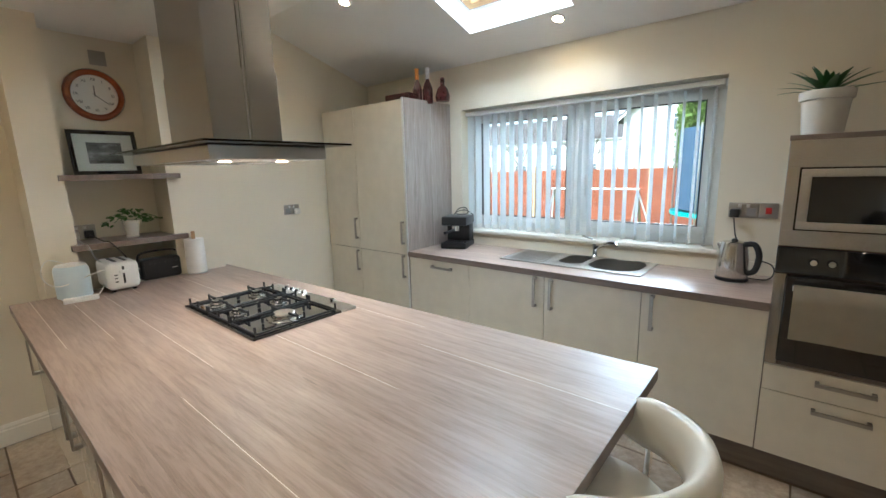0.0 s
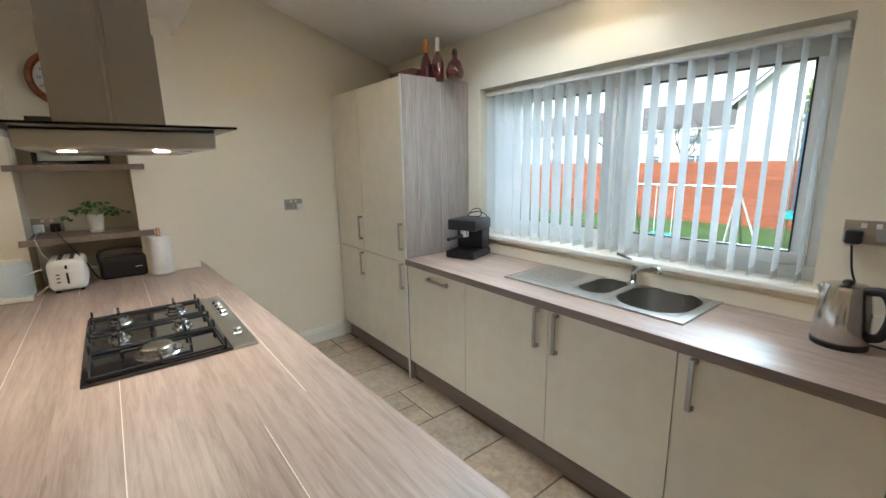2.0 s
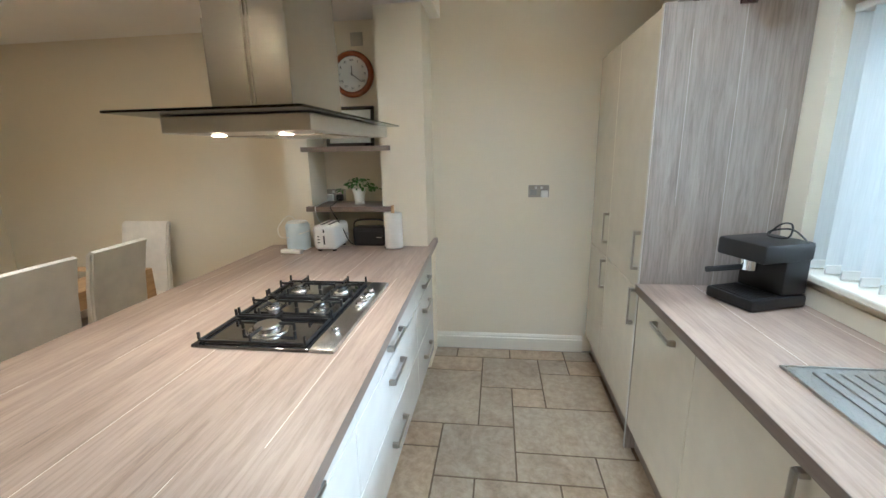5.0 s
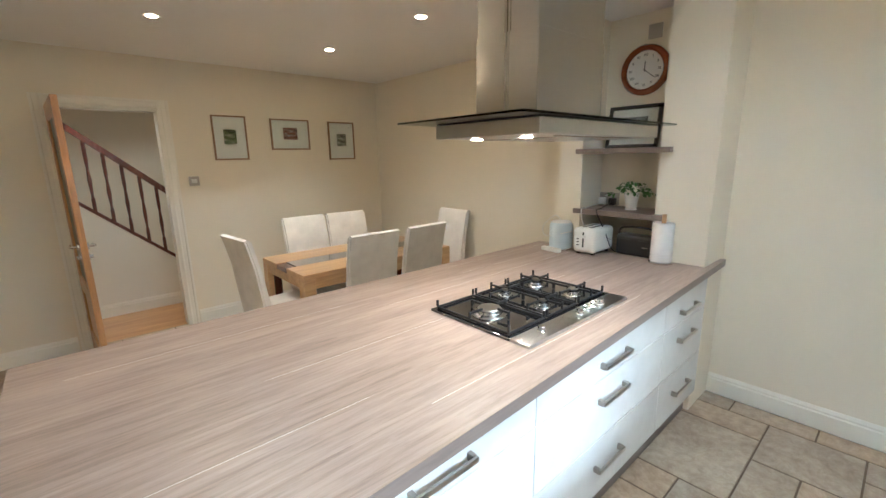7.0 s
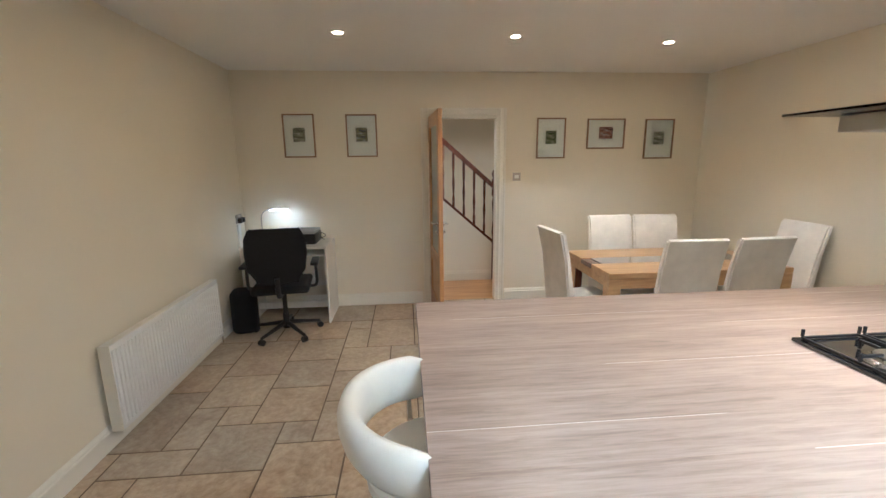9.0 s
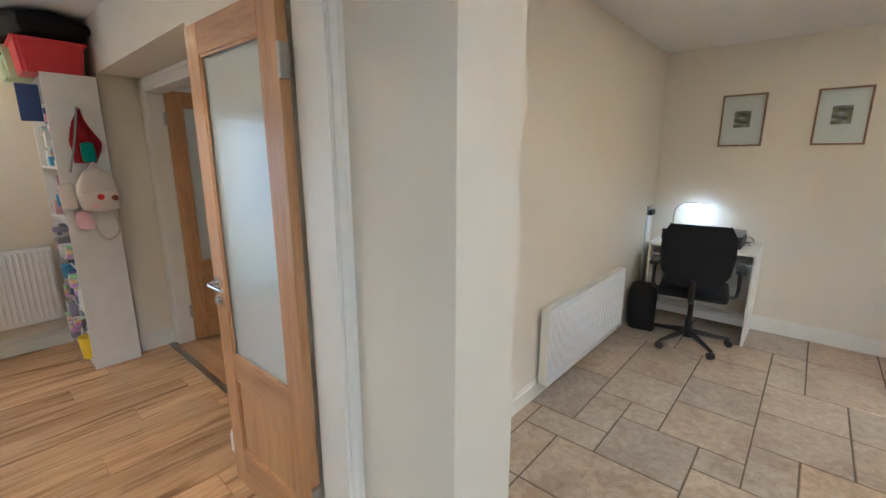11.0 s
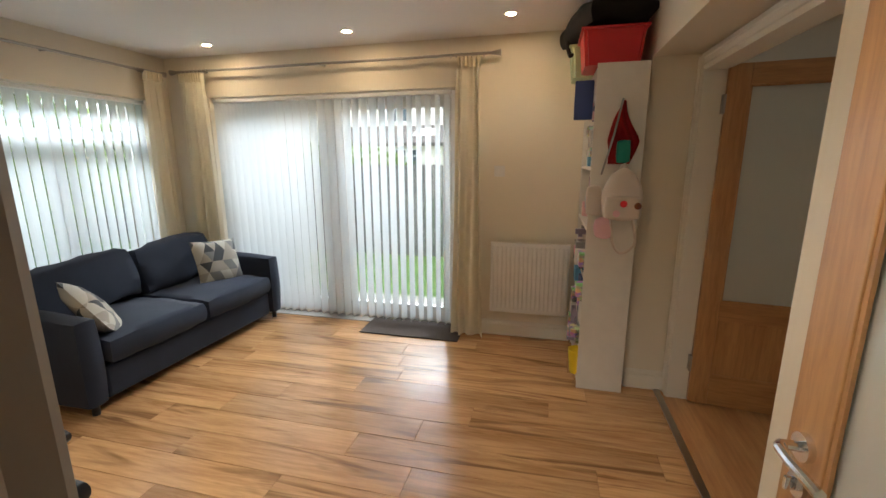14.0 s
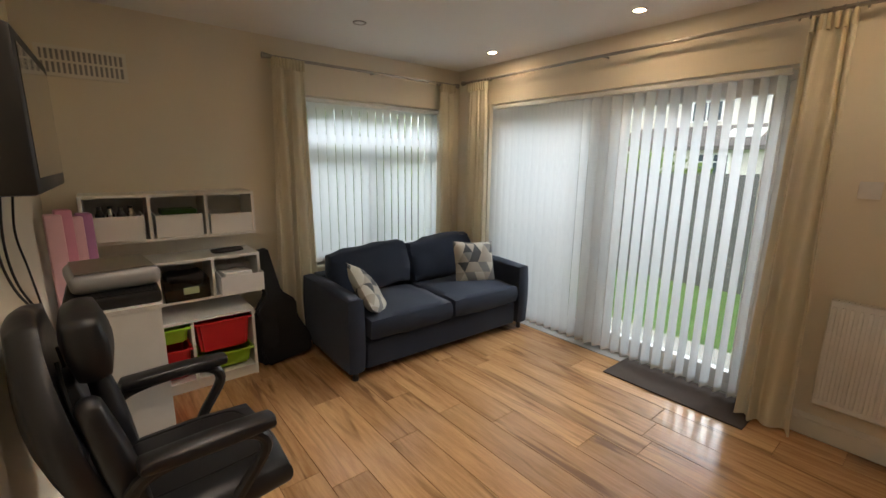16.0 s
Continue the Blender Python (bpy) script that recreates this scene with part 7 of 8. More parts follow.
one("pencil_case", soft(-0.10, 0.10, -0.04, 0.04, 0, 0.03, 0.012, 0.05), M["black"], 2.38, 5.16, 0.867, "flat black case on the wall unit", "case", 8, smooth=60)
lu = thing("toy_storage_unit", 1.79, 4.94, 0, "low white toy storage with red and green drawers", "storage unit")
part("side_panel", B(0, 0.018, 0, 0.42, 0, 0.49, 0.001), M["white_satin"], lu)
part("side_panel", B(0.662, 0.68, 0, 0.42, 0, 0.49, 0.001), M["white_satin"], lu)
part("divider", B(0.29, 0.308, 0, 0.42, 0.04, 0.4715, 0.001), M["white_satin"], lu)
part("top_board", B(0.0181, 0.6619, 0, 0.42, 0.472, 0.49, 0.001), M["white_satin"], lu)
part("plinth", B(0.0181, 0.6619, 0.01, 0.03, 0, 0.06, 0.001), M["white_satin"], lu)
part("bottom_board", B(0.0181, 0.6619, 0.0, 0.42, 0.06, 0.075, 0.001), M["white_satin"], lu)
part("back_board", B(0.0181, 0.6619, 0.412, 0.42, 0.075, 0.4715), M["white_satin"], lu)
for x, z, w, h, mt in ((1.945, 0.345, 0.25, 0.10, "green"), (1.945, 0.10, 0.25, 0.20, "red"), (2.275, 0.235, 0.33, 0.21, "red"), (2.275, 0.10, 0.33, 0.11, "green")):
    tub("drawer_tub", x, 5.13, z, w, 0.36, h, mt, "plastic toy drawer in the low white unit, " + ("green" if mt == "green" else "red"))

# desk side cabinet and printer
cb = thing("side_cabinet", 1.58, 3.86, 0, "plain white side cabinet by the wall with a printer on top", "cabinet")
part("side_panel", B(0, 0.28, 0, 0.018, 0, 0.93, 0.001), M["white_satin"], cb)
part("side_panel", B(0, 0.28, 0.60, 0.618, 0, 0.93, 0.001), M["white_satin"], cb)
part("top_board", B(0, 0.285, -0.002, 0.62, 0.9305, 0.948, 0.001), M["white_satin"], cb)
part("shelf", B(0, 0.27, 0.0181, 0.5999, 0.45, 0.468, 0.001), M["white_satin"], cb)
gp = thing("laminator", 1.70, 4.05, 0.949, "flat black ribbed machine on the side cabinet", "machine", 0)
part("body", B(-0.13, 0.17, -0.17, 0.17, 0, 0.05, 0.012), M["black"], gp)
part("rib", boxes(*[(-0.12, 0.16, -0.16 + 0.018 * i, -0.152 + 0.018 * i, 0.0501, 0.054) for i in range(18)]), M["iron"], gp)
# the silver-grey printer, standing on the ribbed machine
pp = thing("projector", 1.70, 4.10, 1.004, "silver-grey printer with rounded front", "printer", 6)
part("body", B(-0.12, 0.17, -0.16, 0.16, 0, 0.075, 0.03, 4), M["grey_plastic"], pp, smooth=50)
part("top_plate", B(-0.10, 0.15, -0.14, 0.14, 0.0752, 0.081, 0.002), M["nickel"], pp)
for i, (dy, mt, hh) in enumerate(((0.0, "palepink", 1.22), (0.10, "pink", 1.24), (0.20, "palepink", 1.20), (0.28, "purple_pink", 1.21))):
    one("foam_panel", B(-0.035, 0.035, -0.045, 0.045, 0, hh, 0.01, 2), M[mt], 1.52 + 0.04 * i, 4.86 + 0.03 * i, 0.002, "tall pink foam panel leaning in the corner", "foam panel", 8)

# television
tv = thing("television", LX0, 3.95, 1.60, "black flat television on a wall bracket", "television")
part("screen_body", B(-0.05, 0.045, -0.36, 0.36, -0.22, 0.24, 0.012), M["black"], tv, m=pose(0.11, 0, 0.02, 0, 0, -2))
part("screen", B(0.0452, 0.047, -0.32, 0.32, -0.17, 0.20), M["black_gloss"], tv, "dark glossy screen", m=pose(0.11, 0, 0.02, 0, 0, -2))
part("bracket", boxes((0.0, 0.02, -0.1, 0.1, -0.1, 0.12), (0.02, 0.06, -0.02, 0.02, 0.02, 0.08)), M["black"], tv)
for dy, e in ((-0.05, 0.0), (0.02, 0.05), (0.3, 0.02)):
    one("tv_cable", tube([(LX0 + 0.05, 3.7 + dy, 1.45), (LX0 + 0.02, 3.75 + dy + e, 1.25), (LX0 + 0.03, 3.82 + dy, 1.1), (LX0 + 0.06, 3.92 + dy * 0.3, 0.97)], 0.004, 6), M["black"], 0, 0, 0, "black cable hanging below the television", "cable")

# executive chair
ec = thing("executive_chair", 1.865, 3.48, 0, "black leather executive chair with padded headrest and loop arms", "chair", -88)
swivel_chair_base(ec, 0.31, 0.40)


def racing_back():
    """A tall shaped shell: broad shoulders, a waist and a narrow top."""
    bm = soft(-0.25, 0.25, -0.05, 0.05, 0.0, 0.66, 0.045, 0.03, 0.006, 6)
    for v in bm.verts:
        f = max(0.0, min(1.0, v.co.z / 0.66))
        width = 0.86 + 0.22 * math.sin(min(f / 0.62, 1.0) * math.pi * 0.5) - (0.62 * max(0.0, f - 0.60) / 0.40) ** 1.2
        v.co.x *= width
        v.co.y += 0.55 * v.co.x * v.co.x - 0.05 * math.sin(f * math.pi)
    return bm


part("seat", soft(-0.26, 0.26, -0.22, 0.27, 0.39, 0.51, 0.055, 0.07, 0.004, 2), M["leather"], ec, smooth=60)
part("seat_piping", tube([(-0.17, -0.18, 0.517), (-0.17, 0.10, 0.522), (-0.12, 0.20, 0.515), (0.12, 0.20, 0.515), (0.17, 0.10, 0.522), (0.17, -0.18, 0.517)], 0.004, 6), M["black"], ec)
lean = pose(0, -0.21, 0.45, 12)
part("backrest", racing_back(), M["leather"], ec, smooth=60, m=lean)
for sx in (-1, 1):
    part("side_bolster", soft(sx * 0.205 - 0.05, sx * 0.205 + 0.05, 0.02, 0.105, 0.03, 0.44, 0.04, 0.04, 0.004, 7), M["leather"], ec, smooth=60, m=lean)
    part("centre_seam", tube([(sx * 0.10, 0.05, 0.03), (sx * 0.085, 0.012, 0.2), (sx * 0.10, 0.015, 0.38), (sx * 0.06, 0.03, 0.52)], 0.005, 6), M["black"], ec, m=lean)
for k in range(3):
    part("lumbar_pad", soft(-0.09, 0.09, 0.0, 0.055, 0.06 + 0.135 * k, 0.185 + 0.135 * k, 0.025, 0.06, 0.003, k), M["leather"], ec, smooth=60, m=lean)
part("headrest", soft(-0.16, 0.16, -0.055, 0.065, 0.0, 0.20, 0.055, 0.06, 0.003, 3), M["leather"], ec, "padded headrest", 60, m=pose(0, -0.215, 0.90, 6))
part("headrest_plate", B(-0.055, 0.055, -0.01, 0.006, 0, 0.055, 0.004), M["nickel"], ec, "grey metal plate below the headrest", m=pose(0, -0.255, 0.845, 12))
for sx in (-1, 1):
    x = sx * 0.265
    part("arm_loop", tube([(x * 0.9, -0.19, 0.44), (x * 1.04, -0.20, 0.58), (x * 1.04, -0.13, 0.67), (x * 1.04, 0.10, 0.685), (x * 1.04, 0.17, 0.62), (x, 0.10, 0.50), (x * 0.9, 0.04, 0.40)], 0.02, 10), M["black"], ec)
    part("arm_pad", soft(x * 1.04 - 0.042, x * 1.04 + 0.042, -0.16, 0.20, 0.675, 0.728, 0.025, 0.05), M["leather"], ec, "black padded arm", 60)
# guitar bag and dark bag
gb = extrude_profile([(-0.17, 0), (0.17, 0), (0.19, 0.12), (0.13, 0.30), (0.15, 0.42), (0.06, 0.52), (0.045, 0.86), (-0.045, 0.86), (-0.06, 0.52), (-0.15, 0.42), (-0.13, 0.30), (-0.19, 0.12)], "y", -0.05, 0.05)
bmesh.ops.bevel(gb, geom=gb.edges[:], offset=0.015, segments=2, affect="EDGES")
ob = one("guitar_bag", gb, M["seatcloth"], 2.72, 5.0, 0.0, "black guitar bag leaning by the wall", "guitar bag", 0, smooth=50)
ob.matrix_basis = pose(2.72, 5.02, 0.02, -10, -8, 0)
one("black_rucksack", soft(-0.09, 0.09, -0.13, 0.13, 0, 0.36, 0.06, 0.08, 0.02, 5), M["seatcloth"], 2.58, 5.12, 0.0, "black rucksack on the wood floor", "bag", 10, smooth=60)

# ---- outside ----
structure("ground", boxes((-120, 120, 5.70, 160, -0.5, -0.15), (-120, 1.1, 3.38, 5.70, -0.5, -0.15), (5.04, 120, -60, 5.70, -0.5, -0.15), (-120, 5.04, -60, -5.2, -0.5, -0.15)), M["grass"], "mown green lawn")
structure("path", boxes((5.045, 5.9, 1.0, 7.5, -0.149, -0.12), bevel=0.005), M["paving"], "concrete slab path by the garden door")


def fence(name, a, b, z0, h, mat, post, label, boards=True):
    """Panels between posts, from a to b."""
    a, b = Vector((*a, 0)), Vector((*b, 0))
    d = b - a
    ang = math.degrees(math.atan2(d.y, d.x))
    f = thing(name, a.x, a.y, z0, label, "fence", ang)
    n = max(1, round(d.length / 1.85))
    w = d.length / n
    rows = int(h / 0.115) if boards else 0
    mesh = mesh_of("board", B(0.05, w - 0.05, -0.014, 0.004, 0, 0.125), mat) if boards else None
    batten = mesh_of("batten", B(-0.02, 0.02, -0.035, -0.015, 0.02, h - 0.02), mat)
    pmesh = mesh_of("post", B(-0.045, 0.045, -0.05, 0.05, -0.1, h + 0.06, 0.005, 1), post)
    for i in range(n):
        for r in range(rows):
            ob = new("board", mesh)
            ob.parent = f
            ob.matrix_basis = pose(i * w, 0, r * 0.115, 9, 0, 0)
        if boards:
            for k in (0.25, 0.5, 0.75):
                ob = new("batten", batten)
                ob.parent = f
                ob.matrix_basis = pose((i + k) * w, 0, 0)
        else:
            for q in range(int(w / 0.14)):
                if "pl" not in f:
                    f["pl"] = 1
                part("board", B(0, 0.13, -0.012, 0.012, 0, h + 0.02 * math.sin(q * 3 + i)), mat, f, m=pose(i * w + q * 0.14 + 0.03, 0, 0))
    for i in range(n + 1):
        ob = new("post", pmesh)
        ob.parent = f
        ob.matrix_basis = pose(i * w, -0.02, 0)
    return f


fence("garden_fence", (-20, 13.2), (2.2, 13.6), -0.15, 1.72, M["fence"], M["post"], "orange stained overlap garden fence with pale posts")
fence("side_fence", (8.1, -4), (8.1, 12), -0.15, 1.55, M["fence_grey"], M["fence_grey"], "dark grey board fence", False)


def window_unit(parent, w, h, m):
    f = part("window", boxes((0, w, -0.05, 0, 0, 0.06), (0, w, -0.05, 0, h - 0.06, h), (0, 0.06, -0.05, 0, 0.06, h - 0.06), (w - 0.06, w, -0.05, 0, 0.06, h - 0.06), (w / 2 - 0.03, w / 2 + 0.03, -0.05, 0, 0.06, h - 0.06), (0.06, w / 2 - 0.03, -0.045, -0.005, h * 0.66, h * 0.66 + 0.04), (w / 2 + 0.03, w - 0.06, -0.045, -0.005, h * 0.66, h * 0.66 + 0.04)), M["upvc"], parent, "white framed house window", m=m)
    p = part("pane", B(0.06, w - 0.06, -0.02, -0.01, 0.06, h - 0.06), M["pane_dark"], f)
    return f


def house(x, y, rz, w, d, eave, ridge, label, wins, gable_front=False, porch=False):
    """Its local -y wall faces the viewer."""
    h = thing("house", x, y, -0.15, label, "house", rz)
    part("wall", B(0, w, 0, d, 0, eave), M["render"], h)
    o = 0.35
    if gable_front:
        part("gable", extrude_profile([(0, eave), (w, eave), (w / 2, ridge)], "y", 0.0, d), M["render"], h)
        t = 0.14
        for s in (0, 1):
            e = (-o, eave - o * (ridge - eave) / (w / 2)) if s == 0 else (w + o, eave - o * (ridge - eave) / (w / 2))
            c = (w / 2, ridge)
            part("roof", extrude_profile([e, c, (c[0], c[1] + t), (e[0], e[1] + t)], "y", -o, d + o), M["roof"], h)
            part("fascia", extrude_profile([(e[0], e[1] - 0.12), (c[0], c[1] - 0.12), (c[0], c[1] + 0.01), (e[0], e[1] + 0.01)], "y", -o - 0.03, -o), M["upvc"], h)
    else:
        for s in (0, 1):
            e = (-o, eave - 0.1) if s == 0 else (d + o, eave - 0.1)
            c = (d / 2, ridge)
            part("roof", extrude_profile([e, c, (c[0], c[1] + 0.16), (e[0], e[1] + 0.16)], "x", -o, w + o), M["roof"], h)
        part("gable", extrude_profile([(0, eave), (d, eave), (d / 2, ridge - 0.02)], "x", 0, w), M["render"], h)
        part("gutter", R((-o, -o - 0.03, eave - 0.06), (w + o, -o - 0.03, eave - 0.06), 0.06, 10), M["upvc"], h)
    for wx, wz, ww, wh in wins:
        window_unit(h, ww, wh, pose(wx, -0.001, wz))
    if porch:
        part("lean_to", extrude_profile([(-1.6, 0), (0, 0), (0, 3.0), (-1.6, 2.3)], "x", w * 0.1, w * 0.9), M["render"], h)
        part("lean_to_roof", extrude_profile([(-1.95, 2.2), (0.0, 3.05), (0, 3.2), (-1.95, 2.35)], "x", w * 0.07, w * 0.93), M["roof"], h)
        part("roof_window", extrude_profile([(-1.3, 2.66), (-0.6, 2.96), (-0.6, 3.01), (-1.3, 2.71)], "x", w * 0.5, w * 0.5 + 1.1), M["upvc"], h)
        for k in range(3):
            window_unit(h, 1.1, 1.0, pose(w * 0.15 + k * w * 0.27, -1.601, 1.1))
    return h


for i, xx in enumerate((-46, -36.5, -27, -17.5)):
    house(xx, 52 + i * 0.4, 2, 9.4, 8, 5.0, 8.0, "white rendered terrace house with a slate roof", ((1.2, 3.2, 1.3, 1.1), (5.8, 3.2, 1.5, 1.1), (1.2, 0.9, 1.6, 1.2), (5.8, 0.9, 1.8, 1.2)))
house(-7.6, 24.5, 0, 7.6, 9, 4.3, 7.6, "white rendered gabled house with dark roof edges", ((2.4, 3.4, 0.5, 0.9),), gable_front=True)
house(0.6, 24.5, 0, 8, 8, 5.0, 7.4, "white rendered house with a grey roof", ((1.0, 3.0, 1.2, 1.1),))
house(21, 12.5, -90, 9.5, 7, 4.9, 7.4, "white rendered house with a tiled lean-to", ((3.0, 3.35, 1.15, 1.15), (6.3, 3.35, 1.15, 1.15)), porch=True)
house(21, 26, -90, 9.5, 7, 4.9, 7.4, "white rendered house behind the hedge", ((3.0, 3.35, 1.15, 1.15), (6.3, 3.35, 1.15, 1.15)), porch=True)


def foliage(bm, centre, size, count, leaf, rnd, shape="round"):
    for i in range(count):
        while True:
            p = Vector((rnd.uniform(-1, 1), rnd.uniform(-1, 1), rnd.uniform(-1, 1)))
            if shape == "box" or p.length < 1:
                break
        if shape == "cone":
            k = 1 - 0.45 * (p.z + 1) / 2
            p.x, p.y = p.x * k, p.y * k
        q = Vector(centre) + Vector((p.x * size[0], p.y * size[1], p.z * size[2])) + Vector((rnd.gauss(0, 0.03), rnd.gauss(0, 0.03), rnd.gauss(0, 0.03)))
        m = Matrix.Translation(q) @ Euler((rnd.uniform(0, 6), rnd.uniform(0, 6), rnd.uniform(0, 6))).to_matrix().to_4x4()
        s = leaf * rnd.uniform(0.6, 1.4)
        v = [bm.verts.new(m @ Vector(t)) for t in ((-s, 0, 0), (0, s * 0.5, s * 0.15), (s, 0, 0), (0, -s * 0.5, s * 0.15))]
        bm.faces.new(v)


rnd = random.Random(8)
cy = thing("cypress_tree", -3.6, 20.5, -0.15, "tall narrow yellow-green cypress", "tree")
part("trunk", R((0, 0, 0), (0, 0, 5.4), 0.12, 10, 0.03), M["bark"], cy)
bm = bmesh.new()
foliage(bm, (0, 0, 3.5), (0.75, 0.75, 3.2), 5200, 0.09, rnd, "cone")
part("crown", bm, M["hedge"], cy, kind="stuff")
hg = thing("hedge", 9.2, 3.5, -0.15, "leafy yellow-green hedge behind the grey fence", "hedge")
bm = bmesh.new()
foliage(bm, (0, 3.6, 1.3), (0.4, 3.0, 0.75), 5000, 0.06, rnd, "round")
part("leaves", bm, M["hedge"], hg, kind="stuff")
part("stems", boxes(*[(-0.02, 0.02, 0.8 + i * 0.5, 0.84 + i * 0.5, 0, 1.3) for i in range(12)]), M["bark"], hg)
hg = thing("hedge", 3.6, 8.3, -0.15, "tall leafy hedge beyond the window", "hedge")
bm = bmesh.new()
foliage(bm, (0, 0, 1.6), (3.4, 0.5, 1.25), 8000, 0.07, rnd, "round")
part("leaves", bm, M["hedge"], hg, kind="stuff")
part("stems", boxes(*[(-3 + i * 0.5, -2.96 + i * 0.5, -0.02, 0.02, 0, 1.5) for i in range(13)]), M["bark"], hg)


def bare_tree(x, y, h, seed):
    rnd = random.Random(seed)
    t = thing("bare_tree", x, y, -0.15, "leafless garden tree with fine branches", "tree")
    bm = bmesh.new()

    def grow(p, d, ln, r, depth):
        q = p + d * ln
        rod(bm, p, q, r, 5, r * 0.65)
        if depth > 0:
            for k in range(3):
                n = (d + Vector((rnd.uniform(-0.7, 0.7), rnd.uniform(-0.7, 0.7), rnd.uniform(-0.1, 0.5)))).normalized()
                grow(q, n, ln * rnd.uniform(0.6, 0.8), r * 0.6, depth - 1)
    grow(Vector((0, 0, 0)), Vector((0, 0, 1)), h * 0.3, h * 0.022, 4)
    part("branches", bm, M["bark"], t)


bare_tree(-17, 30, 5.5, 1)
bare_tree(-12.5, 31, 5.0, 2)
bare_tree(9.8, 8.2, 4.2, 3)

sw = thing("swing_frame", -3.2, 8.6, -0.15, "grey metal garden swing frame", "swing")
for x in (-0.85, 0.85):
    for sgn in (-1, 1):
        part("leg", R((x, sgn * 0.55, 0), (x, 0, 1.25), 0.02, 8), M["nickel"], sw)
    part("leg", R((x + 0.3 * (1 if x > 0 else -1), 0.5, 0), (x, 0, 1.25), 0.016, 8), M["upvc"], sw)
part("top_bar", R((-0.9, 0, 1.26), (0.9, 0, 1.26), 0.022, 8), M["nickel"], sw)
for x in (-0.4, -0.1):
    part("rope", R((x, 0, 0.4), (x, 0, 1.25), 0.006, 6), M["upvc"], sw)
part("swing_seat", B(-0.45, -0.05, -0.08, 0.08, 0.38, 0.41, 0.005), M["turquoise"], sw)
tr = thing("trampoline", -0.9, 11.0, -0.15, "round trampoline with a blue safety net", "trampoline")
part("net", lathe([(1.25, 0.75), (1.25, 2.45)], 28), M["trampoline"], tr)
part("padding", lathe([(1.15, 0.62), (1.35, 0.62), (1.35, 0.70), (1.15, 0.70), (1.15, 0.62)], 32), M["turquoise"], tr)
for k in range(6):
    a = math.tau * k / 6
    part("pole", R((1.33 * math.cos(a), 1.33 * math.sin(a), 0), (1.33 * math.cos(a), 1.33 * math.sin(a), 2.5), 0.02, 8), M["nickel"], tr)


# ---- floor pieces ----
def tile_mesh(w, d, top, bottom, material, bev=0.004):
    v = [(-w / 2, -d / 2, bottom), (w / 2, -d / 2, bottom), (w / 2, d / 2, bottom), (-w / 2, d / 2, bottom),
         (-w / 2, -d / 2, top - bev), (w / 2, -d / 2, top - bev), (w / 2, d / 2, top - bev), (-w / 2, d / 2, top - bev),
         (-w / 2 + bev, -d / 2 + bev, top), (w / 2 - bev, -d / 2 + bev, top), (w / 2 - bev, d / 2 - bev, top), (-w / 2 + bev, d / 2 - bev, top)]
    f = [(0, 1, 5, 4), (1, 2, 6, 5), (2, 3, 7, 6), (3, 0, 4, 7), (4, 5, 9, 8), (5, 6, 10, 9), (6, 7, 11, 10), (7, 4, 8, 11), (8, 9, 10, 11)]
    me = bpy.data.meshes.new("tile")
    me.from_pydata(v, [], f)
    me.materials.append(material)
    return me


def stone_material(name, a, b, c):
    k = Mat(name, a, 0.38)
    v = k.coords(world_space=True)
    n1 = k.noise(v, 3.2, 6, 0.65, 0.8)
    n2 = k.noise(v, 24, 5, 0.6)
    col = k.ramp(n1, [(0.3, a), (0.5, b), (0.7, c)])
    col = k.mix(0.3, col, k.ramp(n2, [(0.35, tuple(x * 0.7 for x in a)), (0.6, c)]))
    tone = k.ramp(k.random(), [(0.0, (0.86, 0.84, 0.82)), (0.3, (1.0, 0.97, 0.93)), (0.55, (1.1, 0.98, 0.84)), (0.8, (0.93, 0.9, 0.86)), (1.0, (1.12, 1.08, 1.0))])
    veins = k.ramp(k.noise(v, 5.5, 8, 0.7, 2.2), [(0.44, (1, 1, 1)), (0.5, (0.80, 0.76, 0.70)), (0.56, (1, 1, 1))])
    k.colour(k.mix(0.6, k.mix(1.0, col, tone, "MULTIPLY"), veins, "MULTIPLY"))
    k.rough(n2, 0.26, 0.46)
    k.bump(k.math("ADD", n1, n2), 0.15, 0.002)
    return k.m


M["grout"] = painted("tan_grout", (0.16, 0.115, 0.08), 0.9, 0.2)
M["stone"] = stone_material("beige_stone_tile", (0.27, 0.205, 0.145), (0.42, 0.35, 0.27), (0.50, 0.44, 0.35))
floor_k = structure("floor", B(-3.5, EX + 0.05, -2.5, 3.06, -0.02, -0.003), M["grout"], "beige stone tile floor in mixed sizes")
U = 0.203
TX0, TY0 = 0.10, 0.08
preset = [(-13, -12, 6, 7), (-15, -13, 8, 9), (-15, -14, 9, 10), (-16, -13, 6, 8), (-13, -11, 7, 9), (-17, -15, 8, 10), (-18, -17, 7, 9), (-18, -17, 9, 11), (-17, -16, 10, 11),
          (-17, -16, 6, 8), (-16, -14, 10, 12), (-14, -12, 9, 12), (-12, -11, 9, 11), (-11, -10, 10, 11), (-12, -10, 11, 13), (-11, -9, 8, 10), (-10, -8, 10, 12),
          (2, 5, 0, 2), (2, 4, -2, 0), (3, 4, -3, -2), (1, 2, -2, -1), (0, 2, -1, 1), (0, 1, -3, -1), (1, 3, -4, -2), (-1, 1, -5, -3), (-2, 0, -3, -1)]
taken = set()
rnd = random.Random(11)
sizes = [(2, 2), (3, 2), (2, 1), (1, 1), (2, 3), (1, 2), (3, 2), (2, 3)]
meshes = {}
layout = []
for i0, i1, j0, j1 in preset:
    taken.update((i, j) for i in range(i0, i1) for j in range(j0, j1))
    layout.append((i0, i1, j0, j1))
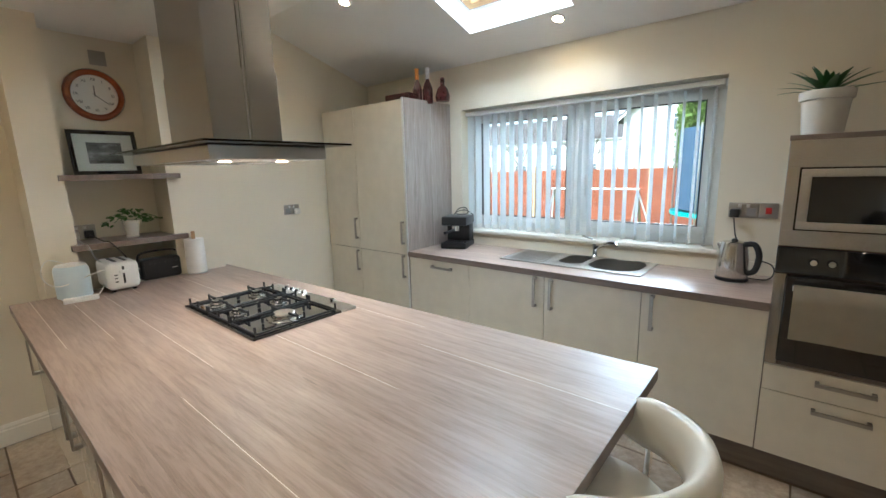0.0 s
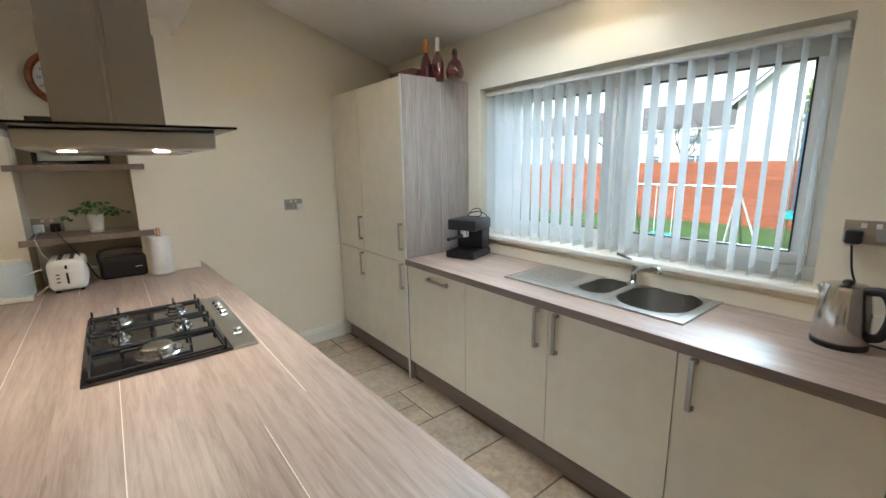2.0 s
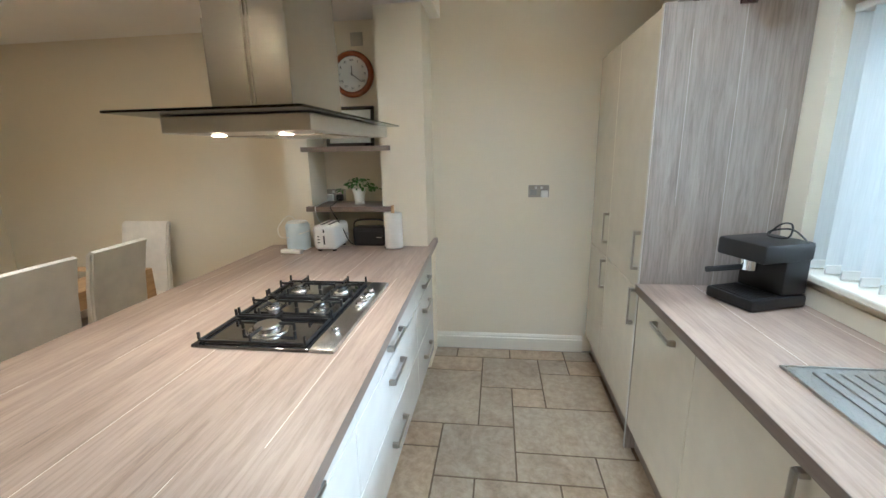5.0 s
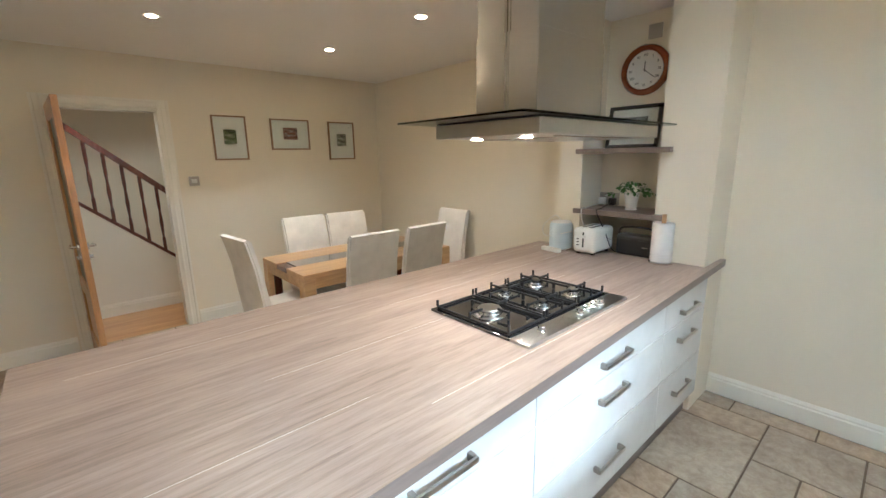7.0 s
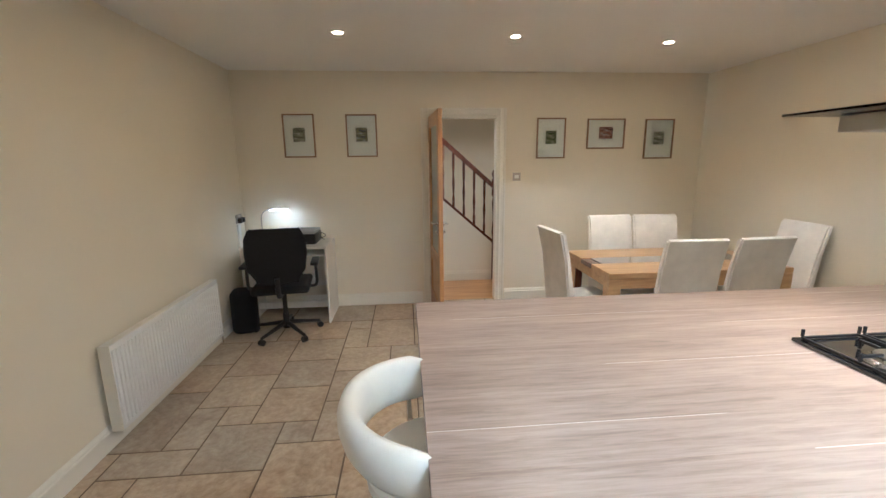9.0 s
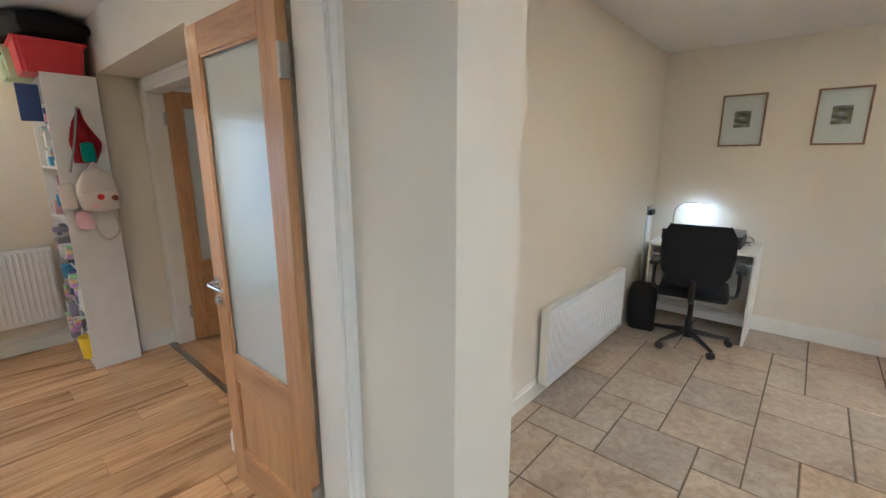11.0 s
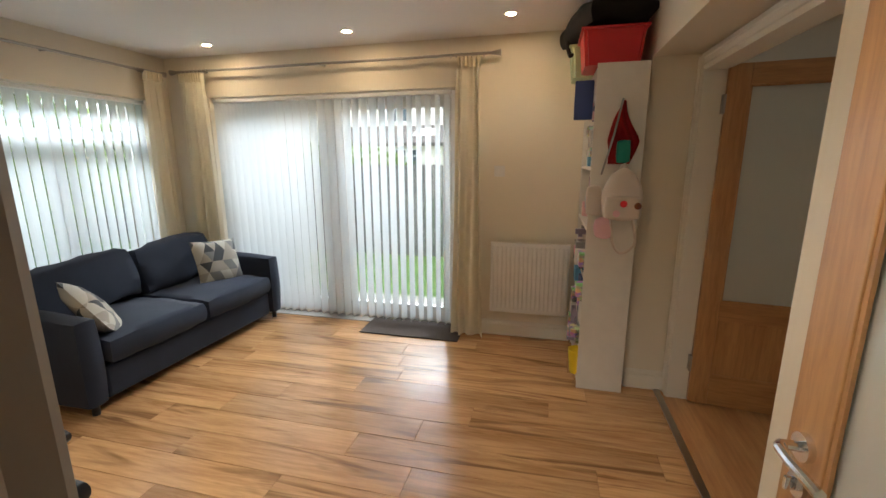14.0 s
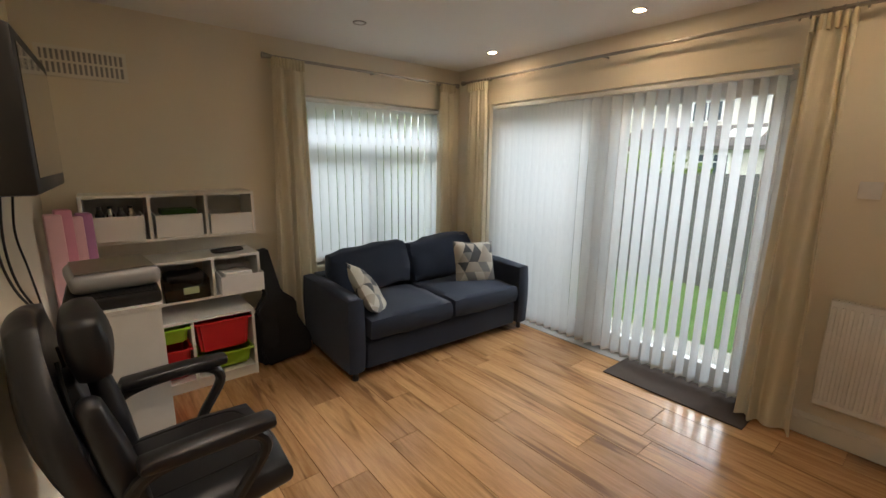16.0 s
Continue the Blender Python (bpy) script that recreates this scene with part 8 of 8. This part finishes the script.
for j in range(-13, 15):
    for i in range(-18, 7):
        if (i, j) in taken:
            continue
        opts = sizes[:]
        rnd.shuffle(opts)
        if rnd.random() < 0.75:
            opts.sort(key=lambda s: s[0] * s[1] <= 2)
        for w, d in opts + [(1, 1)]:
            cells = [(i + a, j + b) for a in range(w) for b in range(d)]
            if not any(c in taken for c in cells):
                break
        taken.update(cells)
        layout.append((i, i + w, j, j + d))
for i0, i1, j0, j1 in layout:
    cy = TY0 + (j0 + j1) / 2 * U
    cx = TX0 + (i0 + i1) / 2 * U
    x0, x1 = max(TX0 + i0 * U, -3.5), min(TX0 + i1 * U, 1.41 if cy < 0.98 else 1.38)
    y0, y1 = max(TY0 + j0 * U, -2.5), min(TY0 + j1 * U, 3.06)
    if x1 - x0 < 0.03 or y1 - y0 < 0.03 or (-3.1 < cx < -0.95 and 0.5 < cy < 1.1) or cy > 2.7:
        continue
    key = (round(x1 - x0, 3), round(y1 - y0, 3))
    if key not in meshes:
        meshes[key] = tile_mesh(key[0] - 0.007, key[1] - 0.007, 0.0, -0.006, M["stone"])
    ob = new("tile", meshes[key])
    ob.parent = floor_k
    ob.matrix_basis = pose((x0 + x1) / 2, (y0 + y1) / 2, 0)

floor_l = structure("floor_living", B(EX + 0.05, 4.72, 1.11, LY1, -0.02, -0.008), M["plank"], "walnut coloured laminate plank floor")
PW, PL = 0.1925, 1.25
rnd = random.Random(5)
i = 0
x = 3.95 - PW * 14
while x < 4.72:
    x0, x1 = max(x, 1.38), min(x + PW, 4.72)
    if x1 - x0 > 0.02:
        y = 1.117 - rnd.uniform(0, PL)
        if abs(x - 3.95) < 0.01 or abs(x + PW - 3.95) < 0.01:
            y = 2.86 - 2 * PL if abs(x - 3.95) < 0.01 else 1.55 - PL
        while y < LY1:
            y0, y1 = max(y, 1.117), min(y + PL, LY1)
            if y1 - y0 > 0.02:
                key = (round(x1 - x0, 3), round(y1 - y0, 3))
                if key not in meshes:
                    meshes[key] = tile_mesh(key[0] - 0.0016, key[1] - 0.0016, 0.0, -0.008, M["plank"], 0.001)
                ob = new("plank", meshes[key])
                ob.parent = floor_l
                ob.matrix_basis = pose((x0 + x1) / 2, (y0 + y1) / 2, 0)
            y += PL
    x += PW
